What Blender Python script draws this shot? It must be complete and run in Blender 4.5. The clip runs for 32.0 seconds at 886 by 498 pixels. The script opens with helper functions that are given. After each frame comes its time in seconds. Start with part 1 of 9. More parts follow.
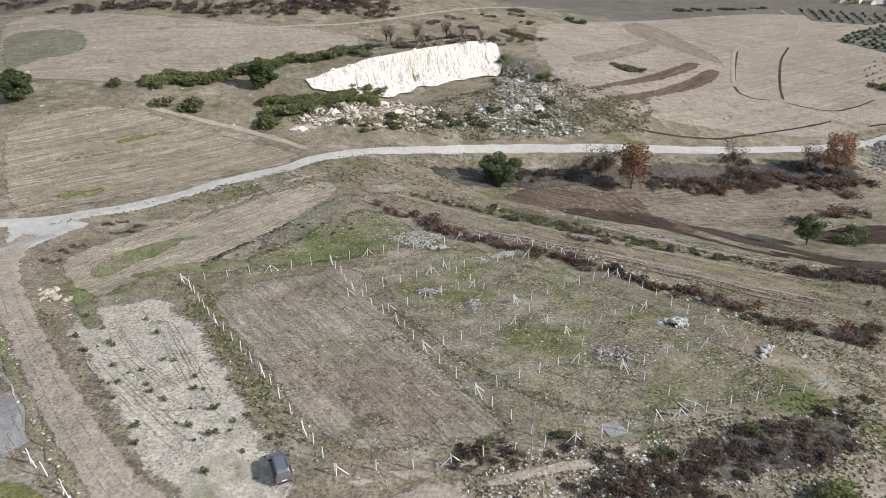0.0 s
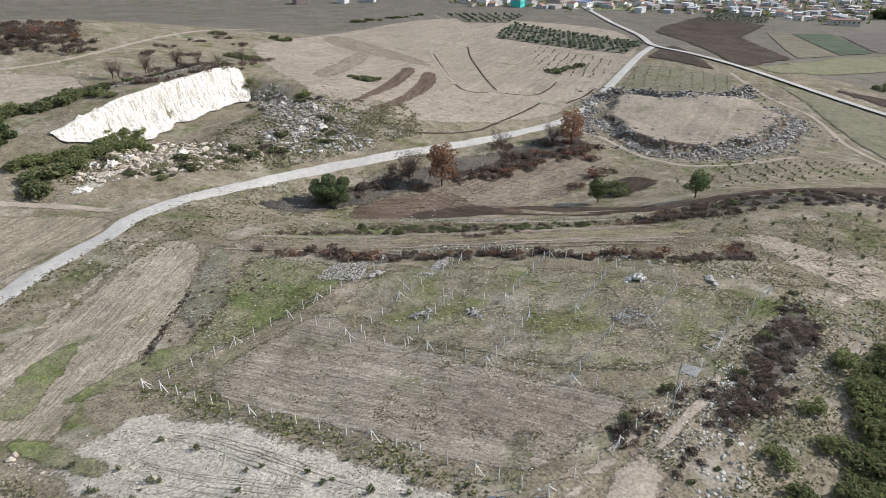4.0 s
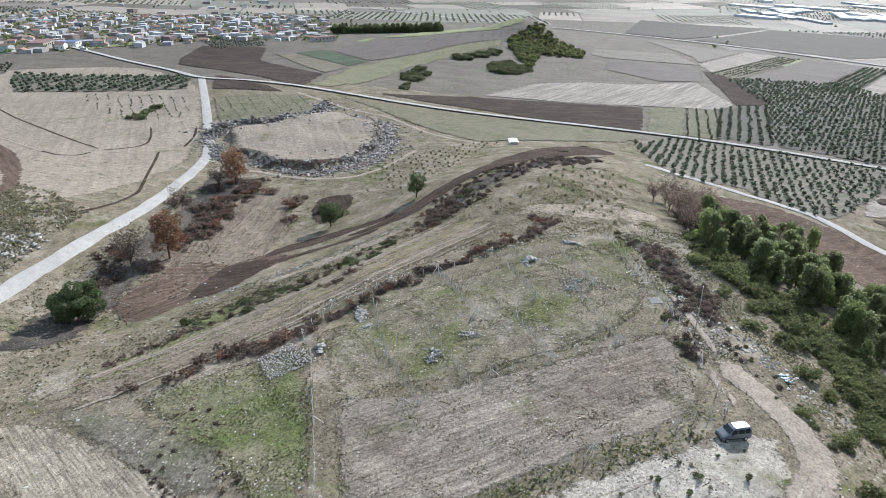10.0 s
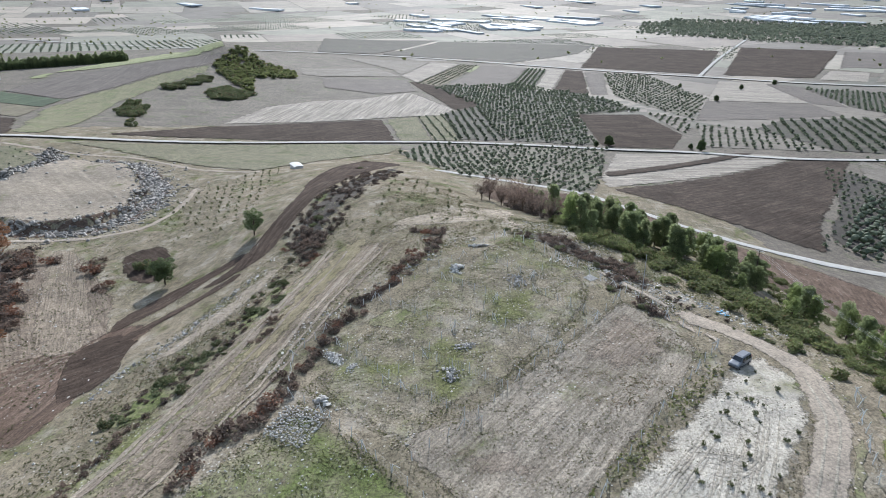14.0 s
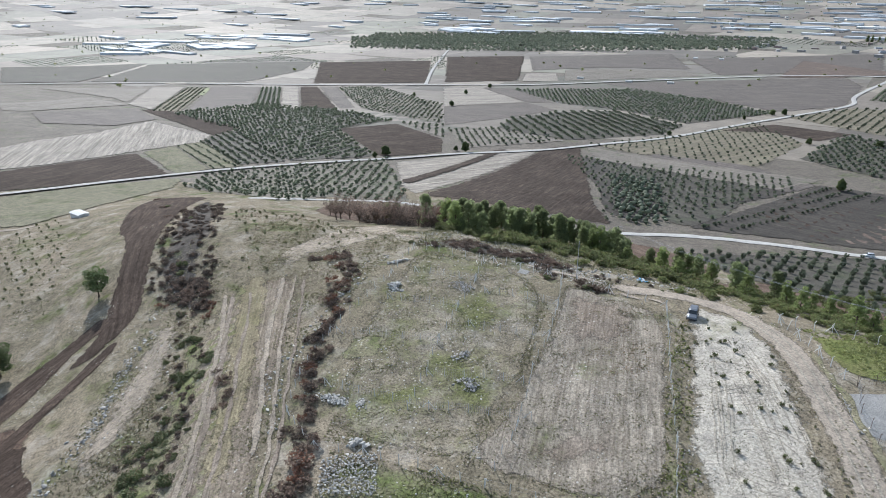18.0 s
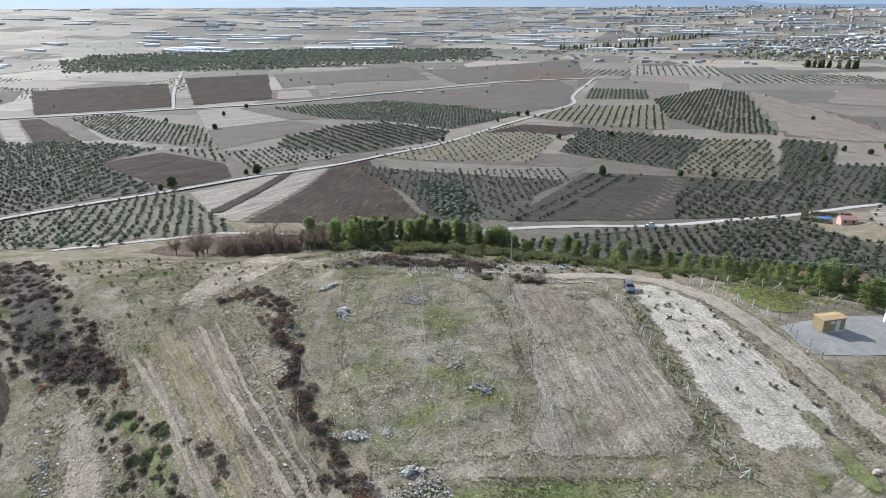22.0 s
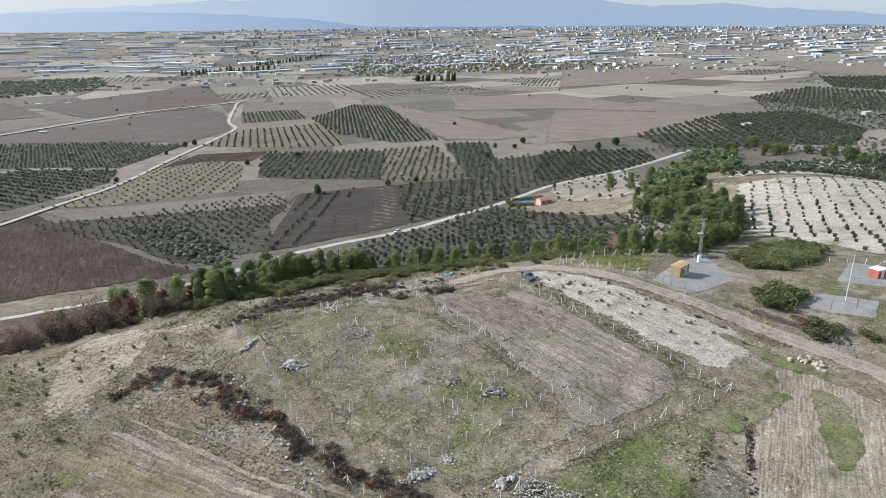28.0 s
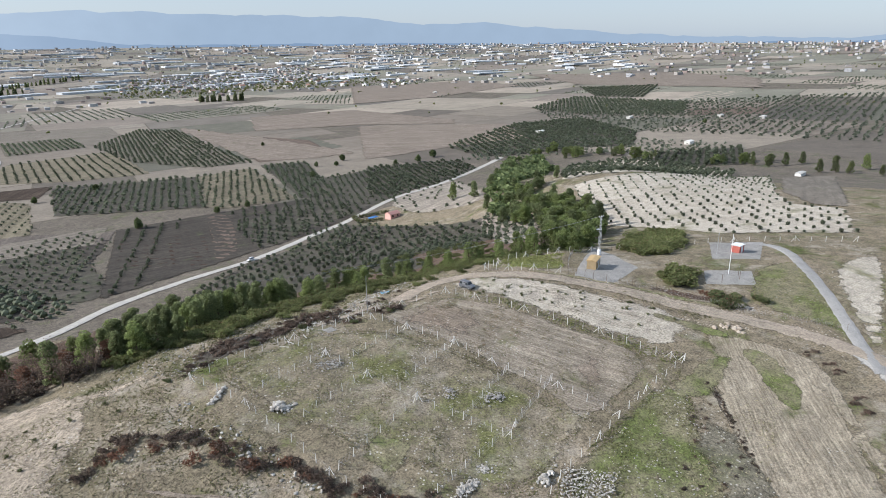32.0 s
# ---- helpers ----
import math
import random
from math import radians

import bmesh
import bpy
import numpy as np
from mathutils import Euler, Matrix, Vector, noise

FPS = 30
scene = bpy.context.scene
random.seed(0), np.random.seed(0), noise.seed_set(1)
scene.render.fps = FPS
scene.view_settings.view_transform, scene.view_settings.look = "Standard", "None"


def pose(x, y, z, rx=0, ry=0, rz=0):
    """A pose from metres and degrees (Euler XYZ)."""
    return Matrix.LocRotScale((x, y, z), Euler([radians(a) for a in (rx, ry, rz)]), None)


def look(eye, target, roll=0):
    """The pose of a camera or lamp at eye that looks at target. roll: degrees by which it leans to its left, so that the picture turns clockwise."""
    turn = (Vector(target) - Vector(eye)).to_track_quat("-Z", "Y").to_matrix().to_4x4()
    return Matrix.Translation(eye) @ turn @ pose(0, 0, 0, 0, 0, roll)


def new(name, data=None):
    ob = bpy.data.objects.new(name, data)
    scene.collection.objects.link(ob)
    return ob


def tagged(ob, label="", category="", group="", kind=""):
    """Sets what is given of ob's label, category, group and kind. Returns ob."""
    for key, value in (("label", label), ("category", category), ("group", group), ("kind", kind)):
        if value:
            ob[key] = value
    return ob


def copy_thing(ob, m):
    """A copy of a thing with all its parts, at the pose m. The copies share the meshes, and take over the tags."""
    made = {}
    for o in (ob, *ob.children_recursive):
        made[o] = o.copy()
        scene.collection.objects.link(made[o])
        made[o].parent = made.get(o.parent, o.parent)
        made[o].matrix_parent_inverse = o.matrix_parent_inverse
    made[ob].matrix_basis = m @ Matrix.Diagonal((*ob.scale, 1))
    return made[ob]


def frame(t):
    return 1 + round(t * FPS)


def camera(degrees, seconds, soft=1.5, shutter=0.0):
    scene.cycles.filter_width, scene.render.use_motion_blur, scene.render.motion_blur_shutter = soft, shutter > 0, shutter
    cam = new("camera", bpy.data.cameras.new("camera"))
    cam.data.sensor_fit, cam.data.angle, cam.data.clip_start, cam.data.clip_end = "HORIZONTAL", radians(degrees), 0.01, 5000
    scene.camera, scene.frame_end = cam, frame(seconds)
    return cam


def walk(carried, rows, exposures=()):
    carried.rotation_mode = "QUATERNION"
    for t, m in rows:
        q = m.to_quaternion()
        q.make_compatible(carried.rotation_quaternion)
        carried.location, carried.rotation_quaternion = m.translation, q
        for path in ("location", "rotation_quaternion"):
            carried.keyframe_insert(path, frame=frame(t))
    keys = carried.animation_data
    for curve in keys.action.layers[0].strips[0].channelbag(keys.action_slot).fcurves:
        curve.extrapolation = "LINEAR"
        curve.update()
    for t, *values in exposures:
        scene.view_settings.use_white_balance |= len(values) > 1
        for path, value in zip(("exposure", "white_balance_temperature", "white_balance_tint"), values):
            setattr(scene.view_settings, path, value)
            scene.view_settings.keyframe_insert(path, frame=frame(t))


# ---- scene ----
cam = camera(68.4, 32.0, 0.75)
METRES, EYE, TILT, LEAN, TURN = 330.0, 49.5, -28.0, 0.5, 0.0
ROWS = [
    (0.0, 0.0, 0.0, 0.0, 0.0, 0.0, -0.0),
    (0.5, -0.0171, 0.0005, 0.0003, -3.36, 0.09, 1.74),
    (1.0, -0.0343, 0.0019, 0.0014, -6.76, 0.08, 3.49),
    (1.5, -0.0515, 0.0043, 0.0028, -10.15, -0.04, 5.24),
    (2.0, -0.0687, 0.0078, 0.005, -13.6, -0.24, 7.0),
    (2.5, -0.0858, 0.0123, 0.0077, -17.14, -0.56, 8.77),
    (3.0, -0.1028, 0.0179, 0.011, -20.75, -1.0, 10.49),
    (3.5, -0.119, 0.0245, 0.0149, -24.4, -1.58, 12.2),
    (5.5, -0.1779, 0.0594, 0.0352, -39.18, -4.83, 18.32),
    (6.0, -0.1909, 0.0703, 0.0415, -43.01, -5.88, 19.7),
    (6.5, -0.2029, 0.0817, 0.0485, -46.83, -7.06, 20.94),
    (7.0, -0.2141, 0.0938, 0.0557, -50.74, -8.33, 22.13),
    (7.5, -0.2243, 0.1065, 0.0632, -54.71, -9.65, 23.2),
    (8.0, -0.2332, 0.1197, 0.0708, -58.7, -11.08, 24.19),
    (8.5, -0.2411, 0.1331, 0.0788, -62.68, -12.61, 25.1),
    (9.0, -0.2482, 0.1472, 0.0865, -66.64, -14.09, 25.8),
    (9.5, -0.2542, 0.1613, 0.0946, -70.64, -15.67, 26.46),
    (10.0, -0.259, 0.1758, 0.1026, -74.67, -17.29, 26.95),
    (10.5, -0.2628, 0.1903, 0.1107, -78.65, -18.9, 27.39),
    (11.0, -0.2657, 0.2049, 0.1188, -82.62, -20.54, 27.69),
    (11.5, -0.2677, 0.2197, 0.1269, -86.61, -22.19, 27.85),
    (12.0, -0.2683, 0.2342, 0.1349, -90.56, -23.85, 27.97),
    (12.5, -0.2681, 0.249, 0.1429, -94.52, -25.53, 27.92),
    (13.0, -0.267, 0.2634, 0.151, -98.3, -27.11, 27.8),
    (13.5, -0.2649, 0.2777, 0.1589, -102.11, -28.68, 27.55),
    (14.0, -0.262, 0.2916, 0.1665, -105.82, -30.19, 27.21),
    (14.5, -0.2583, 0.3054, 0.1741, -109.5, -31.66, 26.8),
    (16.5, -0.2355, 0.3562, 0.2032, -123.19, -36.98, 24.25),
    (17.0, -0.2278, 0.3679, 0.2095, -126.4, -38.12, 23.46),
    (17.5, -0.2195, 0.3789, 0.2157, -129.52, -39.19, 22.63),
    (18.0, -0.2106, 0.3896, 0.2217, -132.6, -40.19, 21.71),
    (18.5, -0.2011, 0.3994, 0.2271, -135.64, -41.16, 20.8),
    (19.0, -0.1912, 0.409, 0.2323, -138.61, -42.02, 19.82),
    (19.5, -0.1808, 0.4183, 0.2372, -141.52, -42.8, 18.79),
    (20.0, -0.17, 0.4269, 0.2422, -144.34, -43.53, 17.73),
    (20.5, -0.1587, 0.435, 0.2466, -147.13, -44.2, 16.65),
    (21.0, -0.1471, 0.4428, 0.2504, -149.82, -44.75, 15.54),
    (21.5, -0.1351, 0.4498, 0.2542, -152.47, -45.27, 14.41),
    (22.0, -0.1228, 0.4564, 0.2576, -155.08, -45.72, 13.25),
    (22.5, -0.1104, 0.4624, 0.2607, -157.68, -46.11, 12.1),
    (23.0, -0.0975, 0.4679, 0.2638, -160.18, -46.45, 10.91),
    (23.5, -0.0845, 0.4727, 0.2664, -162.67, -46.74, 9.71),
    (24.0, -0.0713, 0.4769, 0.2687, -165.15, -46.94, 8.5),
    (24.5, -0.0579, 0.4805, 0.2708, -167.57, -47.11, 7.3),
    (25.0, -0.0443, 0.4835, 0.2727, -169.97, -47.22, 6.1),
    (25.5, -0.0305, 0.4858, 0.2742, -172.38, -47.3, 4.85),
    (27.5, 0.0256, 0.4896, 0.2784, -181.91, -47.18, -0.05),
    (28.0, 0.04, 0.4893, 0.2787, -184.31, -47.0, -1.32),
    (28.5, 0.0545, 0.4885, 0.2788, -186.68, -46.73, -2.55),
    (29.0, 0.069, 0.4869, 0.2786, -189.1, -46.43, -3.8),
    (29.5, 0.0829, 0.4849, 0.2782, -191.46, -46.06, -5.01),
    (30.0, 0.096, 0.4825, 0.2775, -193.7, -45.64, -6.14),
    (30.5, 0.1082, 0.4798, 0.2764, -195.78, -45.23, -7.2),
    (31.0, 0.1188, 0.4771, 0.2753, -197.63, -44.82, -8.12),
    (31.5, 0.1292, 0.4739, 0.2739, -199.5, -44.36, -9.04),
    (32.0, 0.1389, 0.4707, 0.2724, -201.26, -43.93, -9.9),
]
walk(cam, [(t, pose(0, 0, EYE, TILT, LEAN, TURN) @ pose(METRES * x, METRES * y, METRES * z, 90 + pitch, roll, yaw)) for t, x, y, z, yaw, pitch, roll in ROWS],
     [(0.0, 0.18, 6380, 11), (4.0, 0.22, 6330, 11), (7.0, 0.31, 6130, 10), (9.0, 0.35, 6000, 10), (12.0, 0.36, 5880, 9), (18.0, 0.34, 5900, 9), (23.0, 0.35, 6030, 10), (28.0, 0.29, 6180, 11), (32.0, 0.27, 6240, 11)])

# ---- light ----
SUN_UP, SUN_EAST = 30.0, 107.0          # elevation, and bearing clockwise from +y
world = bpy.data.worlds.new("sky")
scene.world = world
world.use_nodes = True
wn = world.node_tree
sky = wn.nodes.new("ShaderNodeTexSky")
sky.sky_type, sky.sun_disc = "NISHITA", False
sky.sun_elevation, sky.sun_rotation = radians(SUN_UP), radians(SUN_EAST)
sky.air_density, sky.dust_density, sky.ozone_density, sky.altitude = 1.0, 1.0, 1.5, 100
wn.nodes["Background"].inputs["Strength"].default_value = 0.092
veil = wn.nodes.new("ShaderNodeMixRGB")          # thin high cloud all over
veil.inputs[0].default_value, veil.inputs[2].default_value = 0.6, (5.9, 7.0, 8.3, 1)
wn.links.new(sky.outputs[0], veil.inputs[1])
wn.links.new(veil.outputs[0], wn.nodes["Background"].inputs["Color"])
sun = new("sun", bpy.data.lights.new("sun", "SUN"))
sun.data.energy, sun.data.angle, sun.data.color = 5.4, radians(0.6), (1.0, 0.95, 0.89)
sun.matrix_world = look((math.sin(radians(SUN_EAST)) * 300, math.cos(radians(SUN_EAST)) * 300, 300 * math.tan(radians(SUN_UP))), (0, 0, 0))


# ---- materials ----
def node(nt, kind, props=None, **ins):
    n = nt.nodes.new("ShaderNode" + kind)
    props = props or {}
    if kind == "MixRGB":
        n.blend_type = props["blend_type"]
    elif kind == "Math":
        n.operation = props["operation"]
    elif kind == "MapRange":
        n.clamp = True
    elif kind == "TexWave":
        n.wave_type, n.bands_direction = "BANDS", props.get("bands_direction", "X")
    elif kind == "TexVoronoi":
        n.feature = props.get("feature", "F1")
    for key, value in ins.items():
        socket = n.inputs[int(key[1:])] if key[0] == "i" and key[1:].isdigit() else n.inputs[key.replace("_", " ")]
        if isinstance(value, bpy.types.NodeSocket):
            nt.links.new(value, socket)
        else:
            socket.default_value = value
    return n


def rgba(c):
    return (c[0], c[1], c[2], 1.0)


def blend(nt, fac, a, b, how="MIX"):
    return node(nt, "MixRGB", {"blend_type": how}, i0=fac, i1=a if isinstance(a, bpy.types.NodeSocket) else rgba(a), i2=b if isinstance(b, bpy.types.NodeSocket) else rgba(b)).outputs[0]


def ramp(nt, fac, low, high):
    return node(nt, "MapRange", {"clamp": True}, i0=fac, i1=low, i2=high, i3=0.0, i4=1.0).outputs[0]


def start(name, rough=0.9, metal=0.0, spec=0.3):
    m = bpy.data.materials.new(name)
    m.use_nodes = True
    b = m.node_tree.nodes["Principled BSDF"]
    b.inputs["Roughness"].default_value, b.inputs["Metallic"].default_value, b.inputs["Specular IOR Level"].default_value = rough, metal, spec
    return m, m.node_tree, b


def muted(c, by=0.06):
    """Dry limestone earth is greyer than loam; far ground greyed more, as painted haze."""
    v = 0.3 * c[0] + 0.6 * c[1] + 0.1 * c[2]
    return tuple(x + (v - x) * by for x in c)


def soil(name, a, b, green=0.0, grass=(0.085, 0.105, 0.03), stripe=None, stones=0.0, grain=1.0, bump=0.25, dark=None, rub=(0.42, 0.40, 0.36), feather=True, pale=0.0, tone=1.0, gloss=0.0):
    """Earth: two tones in broad patches, fine grain, grassy patches, plough lines (bearing, spacing, strength), pale stones."""
    # soils of the far plain are greyed further: distance haze put into their colours
    a, b, dark, grass = (muted(c, 0.09 + 0.18 * gloss) for c in (a, b, dark or tuple(v * 0.5 for v in a), grass))
    m, nt, out = start(name, 0.97 - 0.08 * gloss, 0.0, 0.04 + 0.1 * gloss)
    at = node(nt, "TexCoord").outputs["Object"]
    broad = node(nt, "TexNoise", Vector=at, Scale=0.05, Detail=6.0, Roughness=0.62).outputs["Fac"]
    col = blend(nt, ramp(nt, broad, 0.38, 0.62), a, b)
    mid = node(nt, "TexNoise", Vector=at, Scale=0.45, Detail=5.0, Roughness=0.7).outputs["Fac"]
    fine = node(nt, "TexNoise", Vector=at, Scale=2.6 * grain, Detail=5.0, Roughness=0.75).outputs["Fac"]
    height = fine
    if green:
        where = node(nt, "TexNoise", Vector=at, Scale=0.075, Detail=7.0, Roughness=0.68, Distortion=0.4).outputs["Fac"]
        tuft = node(nt, "Math", {"operation": "ADD"}, i0=where, i1=node(nt, "Math", {"operation": "MULTIPLY_ADD"}, i0=fine, i1=0.35, i2=-0.175).outputs[0]).outputs[0]
        col = blend(nt, ramp(nt, tuft, 0.66 - 0.3 * green, 0.80 - 0.3 * green), col, grass)
    if stripe:
        turn = node(nt, "Mapping", Vector=at)
        turn.inputs["Rotation"].default_value = (0, 0, -radians(stripe[0] + 90))
        thin = node(nt, "Mapping", Vector=turn.outputs[0])
        thin.inputs["Scale"].default_value = (1.0 / stripe[1], 0.035 / stripe[1], 1.0 / stripe[1])
        streak = node(nt, "TexNoise", Vector=thin.outputs[0], Scale=0.9, Detail=4.0, Roughness=0.6).outputs["Fac"]
        wave = node(nt, "TexWave", Vector=turn.outputs[0], Scale=0.314 / stripe[1], Distortion=1.6, Detail=3.0).outputs["Fac"]
        lines = node(nt, "Math", {"operation": "MULTIPLY"}, i0=ramp(nt, streak, 0.40, 0.60), i1=node(nt, "Math", {"operation": "MULTIPLY_ADD"}, i0=wave, i1=0.4, i2=0.55).outputs[0]).outputs[0]
        weak = node(nt, "Math", {"operation": "MULTIPLY"}, i0=lines, i1=ramp(nt, mid, 0.1, 0.45)).outputs[0]
        col = blend(nt, node(nt, "Math", {"operation": "MULTIPLY"}, i0=weak, i1=stripe[2]).outputs[0], col, dark)
        height = node(nt, "Math", {"operation": "MULTIPLY_ADD"}, i0=lines, i1=0.5 * stripe[2], i2=fine).outputs[0]
        long = node(nt, "Mapping", Vector=turn.outputs[0])
        long.inputs["Scale"].default_value = (1.5 / stripe[1], 0.025 / stripe[1], 1.0 / stripe[1])
        combed = node(nt, "TexNoise", Vector=long.outputs[0], Scale=1.0, Detail=5.0, Roughness=0.7).outputs["Fac"]
        col = blend(nt, min(1.0, stripe[2] * 1.1), col, blend(nt, ramp(nt, combed, 0.36, 0.64), (0.62, 0.61, 0.6), (1.36, 1.36, 1.36)), "MULTIPLY")
        tone = tone * 0.8
    col = blend(nt, 0.78 * tone, col, blend(nt, ramp(nt, mid, 0.3, 0.72), (0.52, 0.52, 0.53), (1.38, 1.36, 1.33)), "MULTIPLY")
    col = blend(nt, 0.74 * tone, col, blend(nt, ramp(nt, fine, 0.36, 0.64), (0.22, 0.22, 0.23), (1.7, 1.7, 1.68)), "MULTIPLY")
    if stones:
        cells = node(nt, "TexVoronoi", {"feature": "F1"}, Vector=at, Scale=1.1, Randomness=1.0)
        close = ramp(nt, cells.outputs["Distance"], 0.22, 0.14)
        zone = ramp(nt, node(nt, "TexNoise", Vector=at, Scale=0.11, Detail=4.0).outputs["Fac"], 0.62 - 0.25 * stones, 0.72 - 0.2 * stones)
        pick = node(nt, "Math", {"operation": "MULTIPLY"}, i0=close, i1=zone).outputs[0]
        col = blend(nt, pick, col, rub)
    if pale:
        bare = node(nt, "TexNoise", Vector=at, Scale=0.13, Detail=6.0, Roughness=0.7).outputs["Fac"]
        col = blend(nt, node(nt, "Math", {"operation": "MULTIPLY"}, i0=ramp(nt, bare, 0.52, 0.68), i1=pale).outputs[0], col, blend(nt, ramp(nt, fine, 0.3, 0.7), (0.25, 0.225, 0.185), (0.5, 0.46, 0.4)))
    nt.links.new(col, out.inputs["Base Color"])
    if feather:     # the cover thins out towards its edge
        rim = node(nt, "Attribute")
        rim.attribute_name = "edge"
        frayed = node(nt, "TexNoise", Vector=at, Scale=0.55, Detail=8.0, Roughness=0.78).outputs["Fac"]
        cover = ramp(nt, node(nt, "Math", {"operation": "ADD"}, i0=rim.outputs["Fac"], i1=node(nt, "Math", {"operation": "MULTIPLY_ADD"}, i0=frayed, i1=1.6, i2=-0.8).outputs[0]).outputs[0], 0.28, 0.5)
        gap = node(nt, "BsdfTransparent")
        both = node(nt, "MixShader", i0=cover, i1=gap.outputs[0], i2=out.outputs[0])
        nt.links.new(both.outputs[0], nt.nodes["Material Output"].inputs["Surface"])
    bumped = node(nt, "Bump", Height=height, Strength=bump * 1.4, Distance=0.16)
    nt.links.new(bumped.outputs[0], out.inputs["Normal"])
    return m


def plain_mat(name, c, rough=0.8, metal=0.0, vary=0.25, scale=3.0, spec=0.3, random=0.0, bump=0.0):
    m, nt, out = start(name, rough, metal, spec)
    at = node(nt, "TexCoord").outputs["Object"]
    spots = node(nt, "TexNoise", Vector=at, Scale=scale, Detail=5.0, Roughness=0.65).outputs["Fac"]
    col = blend(nt, 1.0, c, blend(nt, ramp(nt, spots, 0.3, 0.7), (1 - vary,) * 3, (1 + vary,) * 3), "MULTIPLY")
    if random:
        r = node(nt, "ObjectInfo").outputs["Random"]
        col = blend(nt, 1.0, col, blend(nt, r, (1 - random,) * 3, (1 + random,) * 3), "MULTIPLY")
    nt.links.new(col, out.inputs["Base Color"])
    if bump:
        nt.links.new(node(nt, "Bump", Height=spots, Strength=bump, Distance=0.05).outputs[0], out.inputs["Normal"])
    return m


def leafy(name, a, b, c=None, per_object=0.25, thin=0.35):
    """Foliage: each leaf clump takes its own tone between a and b (c now and then)."""
    m, nt, out = start(name, 0.7, 0.0, 0.25)
    r = node(nt, "NewGeometry").outputs["Random Per Island"]
    col = blend(nt, r, a, b)
    if c:
        col = blend(nt, ramp(nt, r, 0.86, 0.9), col, c)
    o = node(nt, "ObjectInfo").outputs["Random"]
    col = blend(nt, 1.0, col, blend(nt, o, (1 - per_object,) * 3, (1 + per_object,) * 3), "MULTIPLY")
    nt.links.new(col, out.inputs["Base Color"])
    glow = node(nt, "BsdfTranslucent", Color=col)
    both = node(nt, "MixShader", i0=thin, i1=out.outputs[0], i2=glow.outputs[0])
    nt.links.new(both.outputs[0], nt.nodes["Material Output"].inputs["Surface"])
    return m


SOILS = {}


def soil_at(key, bearing):
    """The soil of that name with its plough lines along a bearing (degrees from +x)."""
    name, spec = key
    mark = (name, round(bearing / 6))
    if mark not in SOILS:
        args = dict(spec)
        args["stripe"] = (bearing, *spec["stripe"])
        SOILS[mark] = soil(name, **args)
    return SOILS[mark]


M_GROUND = soil("dry_grass_soil", (0.225, 0.187, 0.135), (0.16, 0.138, 0.094), green=0.4, stones=0.5, feather=False, pale=0.55)
M_PLAIN = soil("plain_soil", (0.12, 0.099, 0.075), (0.158, 0.131, 0.1), green=0.35, feather=False, gloss=1.0)
M_VERGE = soil("grassy_soil", (0.22, 0.195, 0.13), (0.17, 0.16, 0.095), green=0.66, stones=0.4, grass=(0.118, 0.142, 0.047))
M_BURNT = soil("scorched_soil", (0.055, 0.05, 0.046), (0.125, 0.108, 0.092), green=0.1, stones=0.55)
M_PLOTGRASS = soil("weedy_plot_soil", (0.25, 0.212, 0.155), (0.18, 0.155, 0.112), green=0.62, stones=0.7, grass=(0.14, 0.145, 0.06), pale=0.4)
M_RUBBLY = soil("stony_weeds", (0.19, 0.172, 0.132), (0.14, 0.13, 0.098), green=0.55, stones=1.0, grass=(0.1, 0.108, 0.055))
M_LUSH = soil("lush_grass", (0.17, 0.165, 0.065), (0.14, 0.145, 0.055), green=0.85, grass=(0.13, 0.15, 0.042), tone=0.8)
M_FLANK = soil("hill_pasture", (0.2, 0.185, 0.11), (0.165, 0.16, 0.09), green=0.55, grass=(0.15, 0.165, 0.075), gloss=0.4)
M_GREEN = soil("grass_field", (0.16, 0.15, 0.095), (0.18, 0.165, 0.105), green=0.42, grass=(0.11, 0.12, 0.055), gloss=0.4)
PLOT = ("plot_soil", dict(a=(0.242, 0.208, 0.164), b=(0.308, 0.27, 0.217), green=0.26, stripe=(0.7, 0.6), stones=0.45, dark=(0.165, 0.134, 0.105), bump=0.5, tone=0.85))
SAND = ("pale_sandy_soil", dict(a=(0.375, 0.338, 0.28), b=(0.46, 0.418, 0.354), green=0.34, stripe=(0.5, 0.14), stones=0.3, dark=(0.25, 0.218, 0.172), tone=0.9, bump=0.7, grass=(0.2, 0.195, 0.115)))
STRAW = ("stubble_soil", dict(a=(0.33, 0.287, 0.218), b=(0.392, 0.34, 0.263), green=0.24, stripe=(0.6, 0.65), stones=0.35, dark=(0.17, 0.142, 0.104), tone=0.85, bump=0.6))
FALLOW = ("fallow_soil", dict(a=(0.29, 0.245, 0.183), b=(0.25, 0.21, 0.157), green=0.3, stripe=(1.4, 0.7), dark=(0.16, 0.14, 0.1), grass=(0.13, 0.128, 0.07)))
FALLOW_D = ("yellowish_grove_soil", dict(a=(0.2, 0.172, 0.115), b=(0.165, 0.142, 0.095), green=0.35, stripe=(5.0, 0.5), dark=(0.115, 0.1, 0.07), grass=(0.15, 0.145, 0.075), gloss=0.6))
STUBBLE_SLOPE = ("straw_slope_soil", dict(a=(0.275, 0.232, 0.15), b=(0.22, 0.188, 0.12), green=0.35, stripe=(0.6, 0.6), stones=0.2, dark=(0.15, 0.125, 0.082), grass=(0.16, 0.15, 0.07), bump=0.5))
PLATEAU = ("dry_plateau_soil", dict(a=(0.31, 0.262, 0.208), b=(0.262, 0.222, 0.175), green=0.2, stripe=(3.0, 0.25), stones=0.3, dark=(0.2, 0.168, 0.128)))
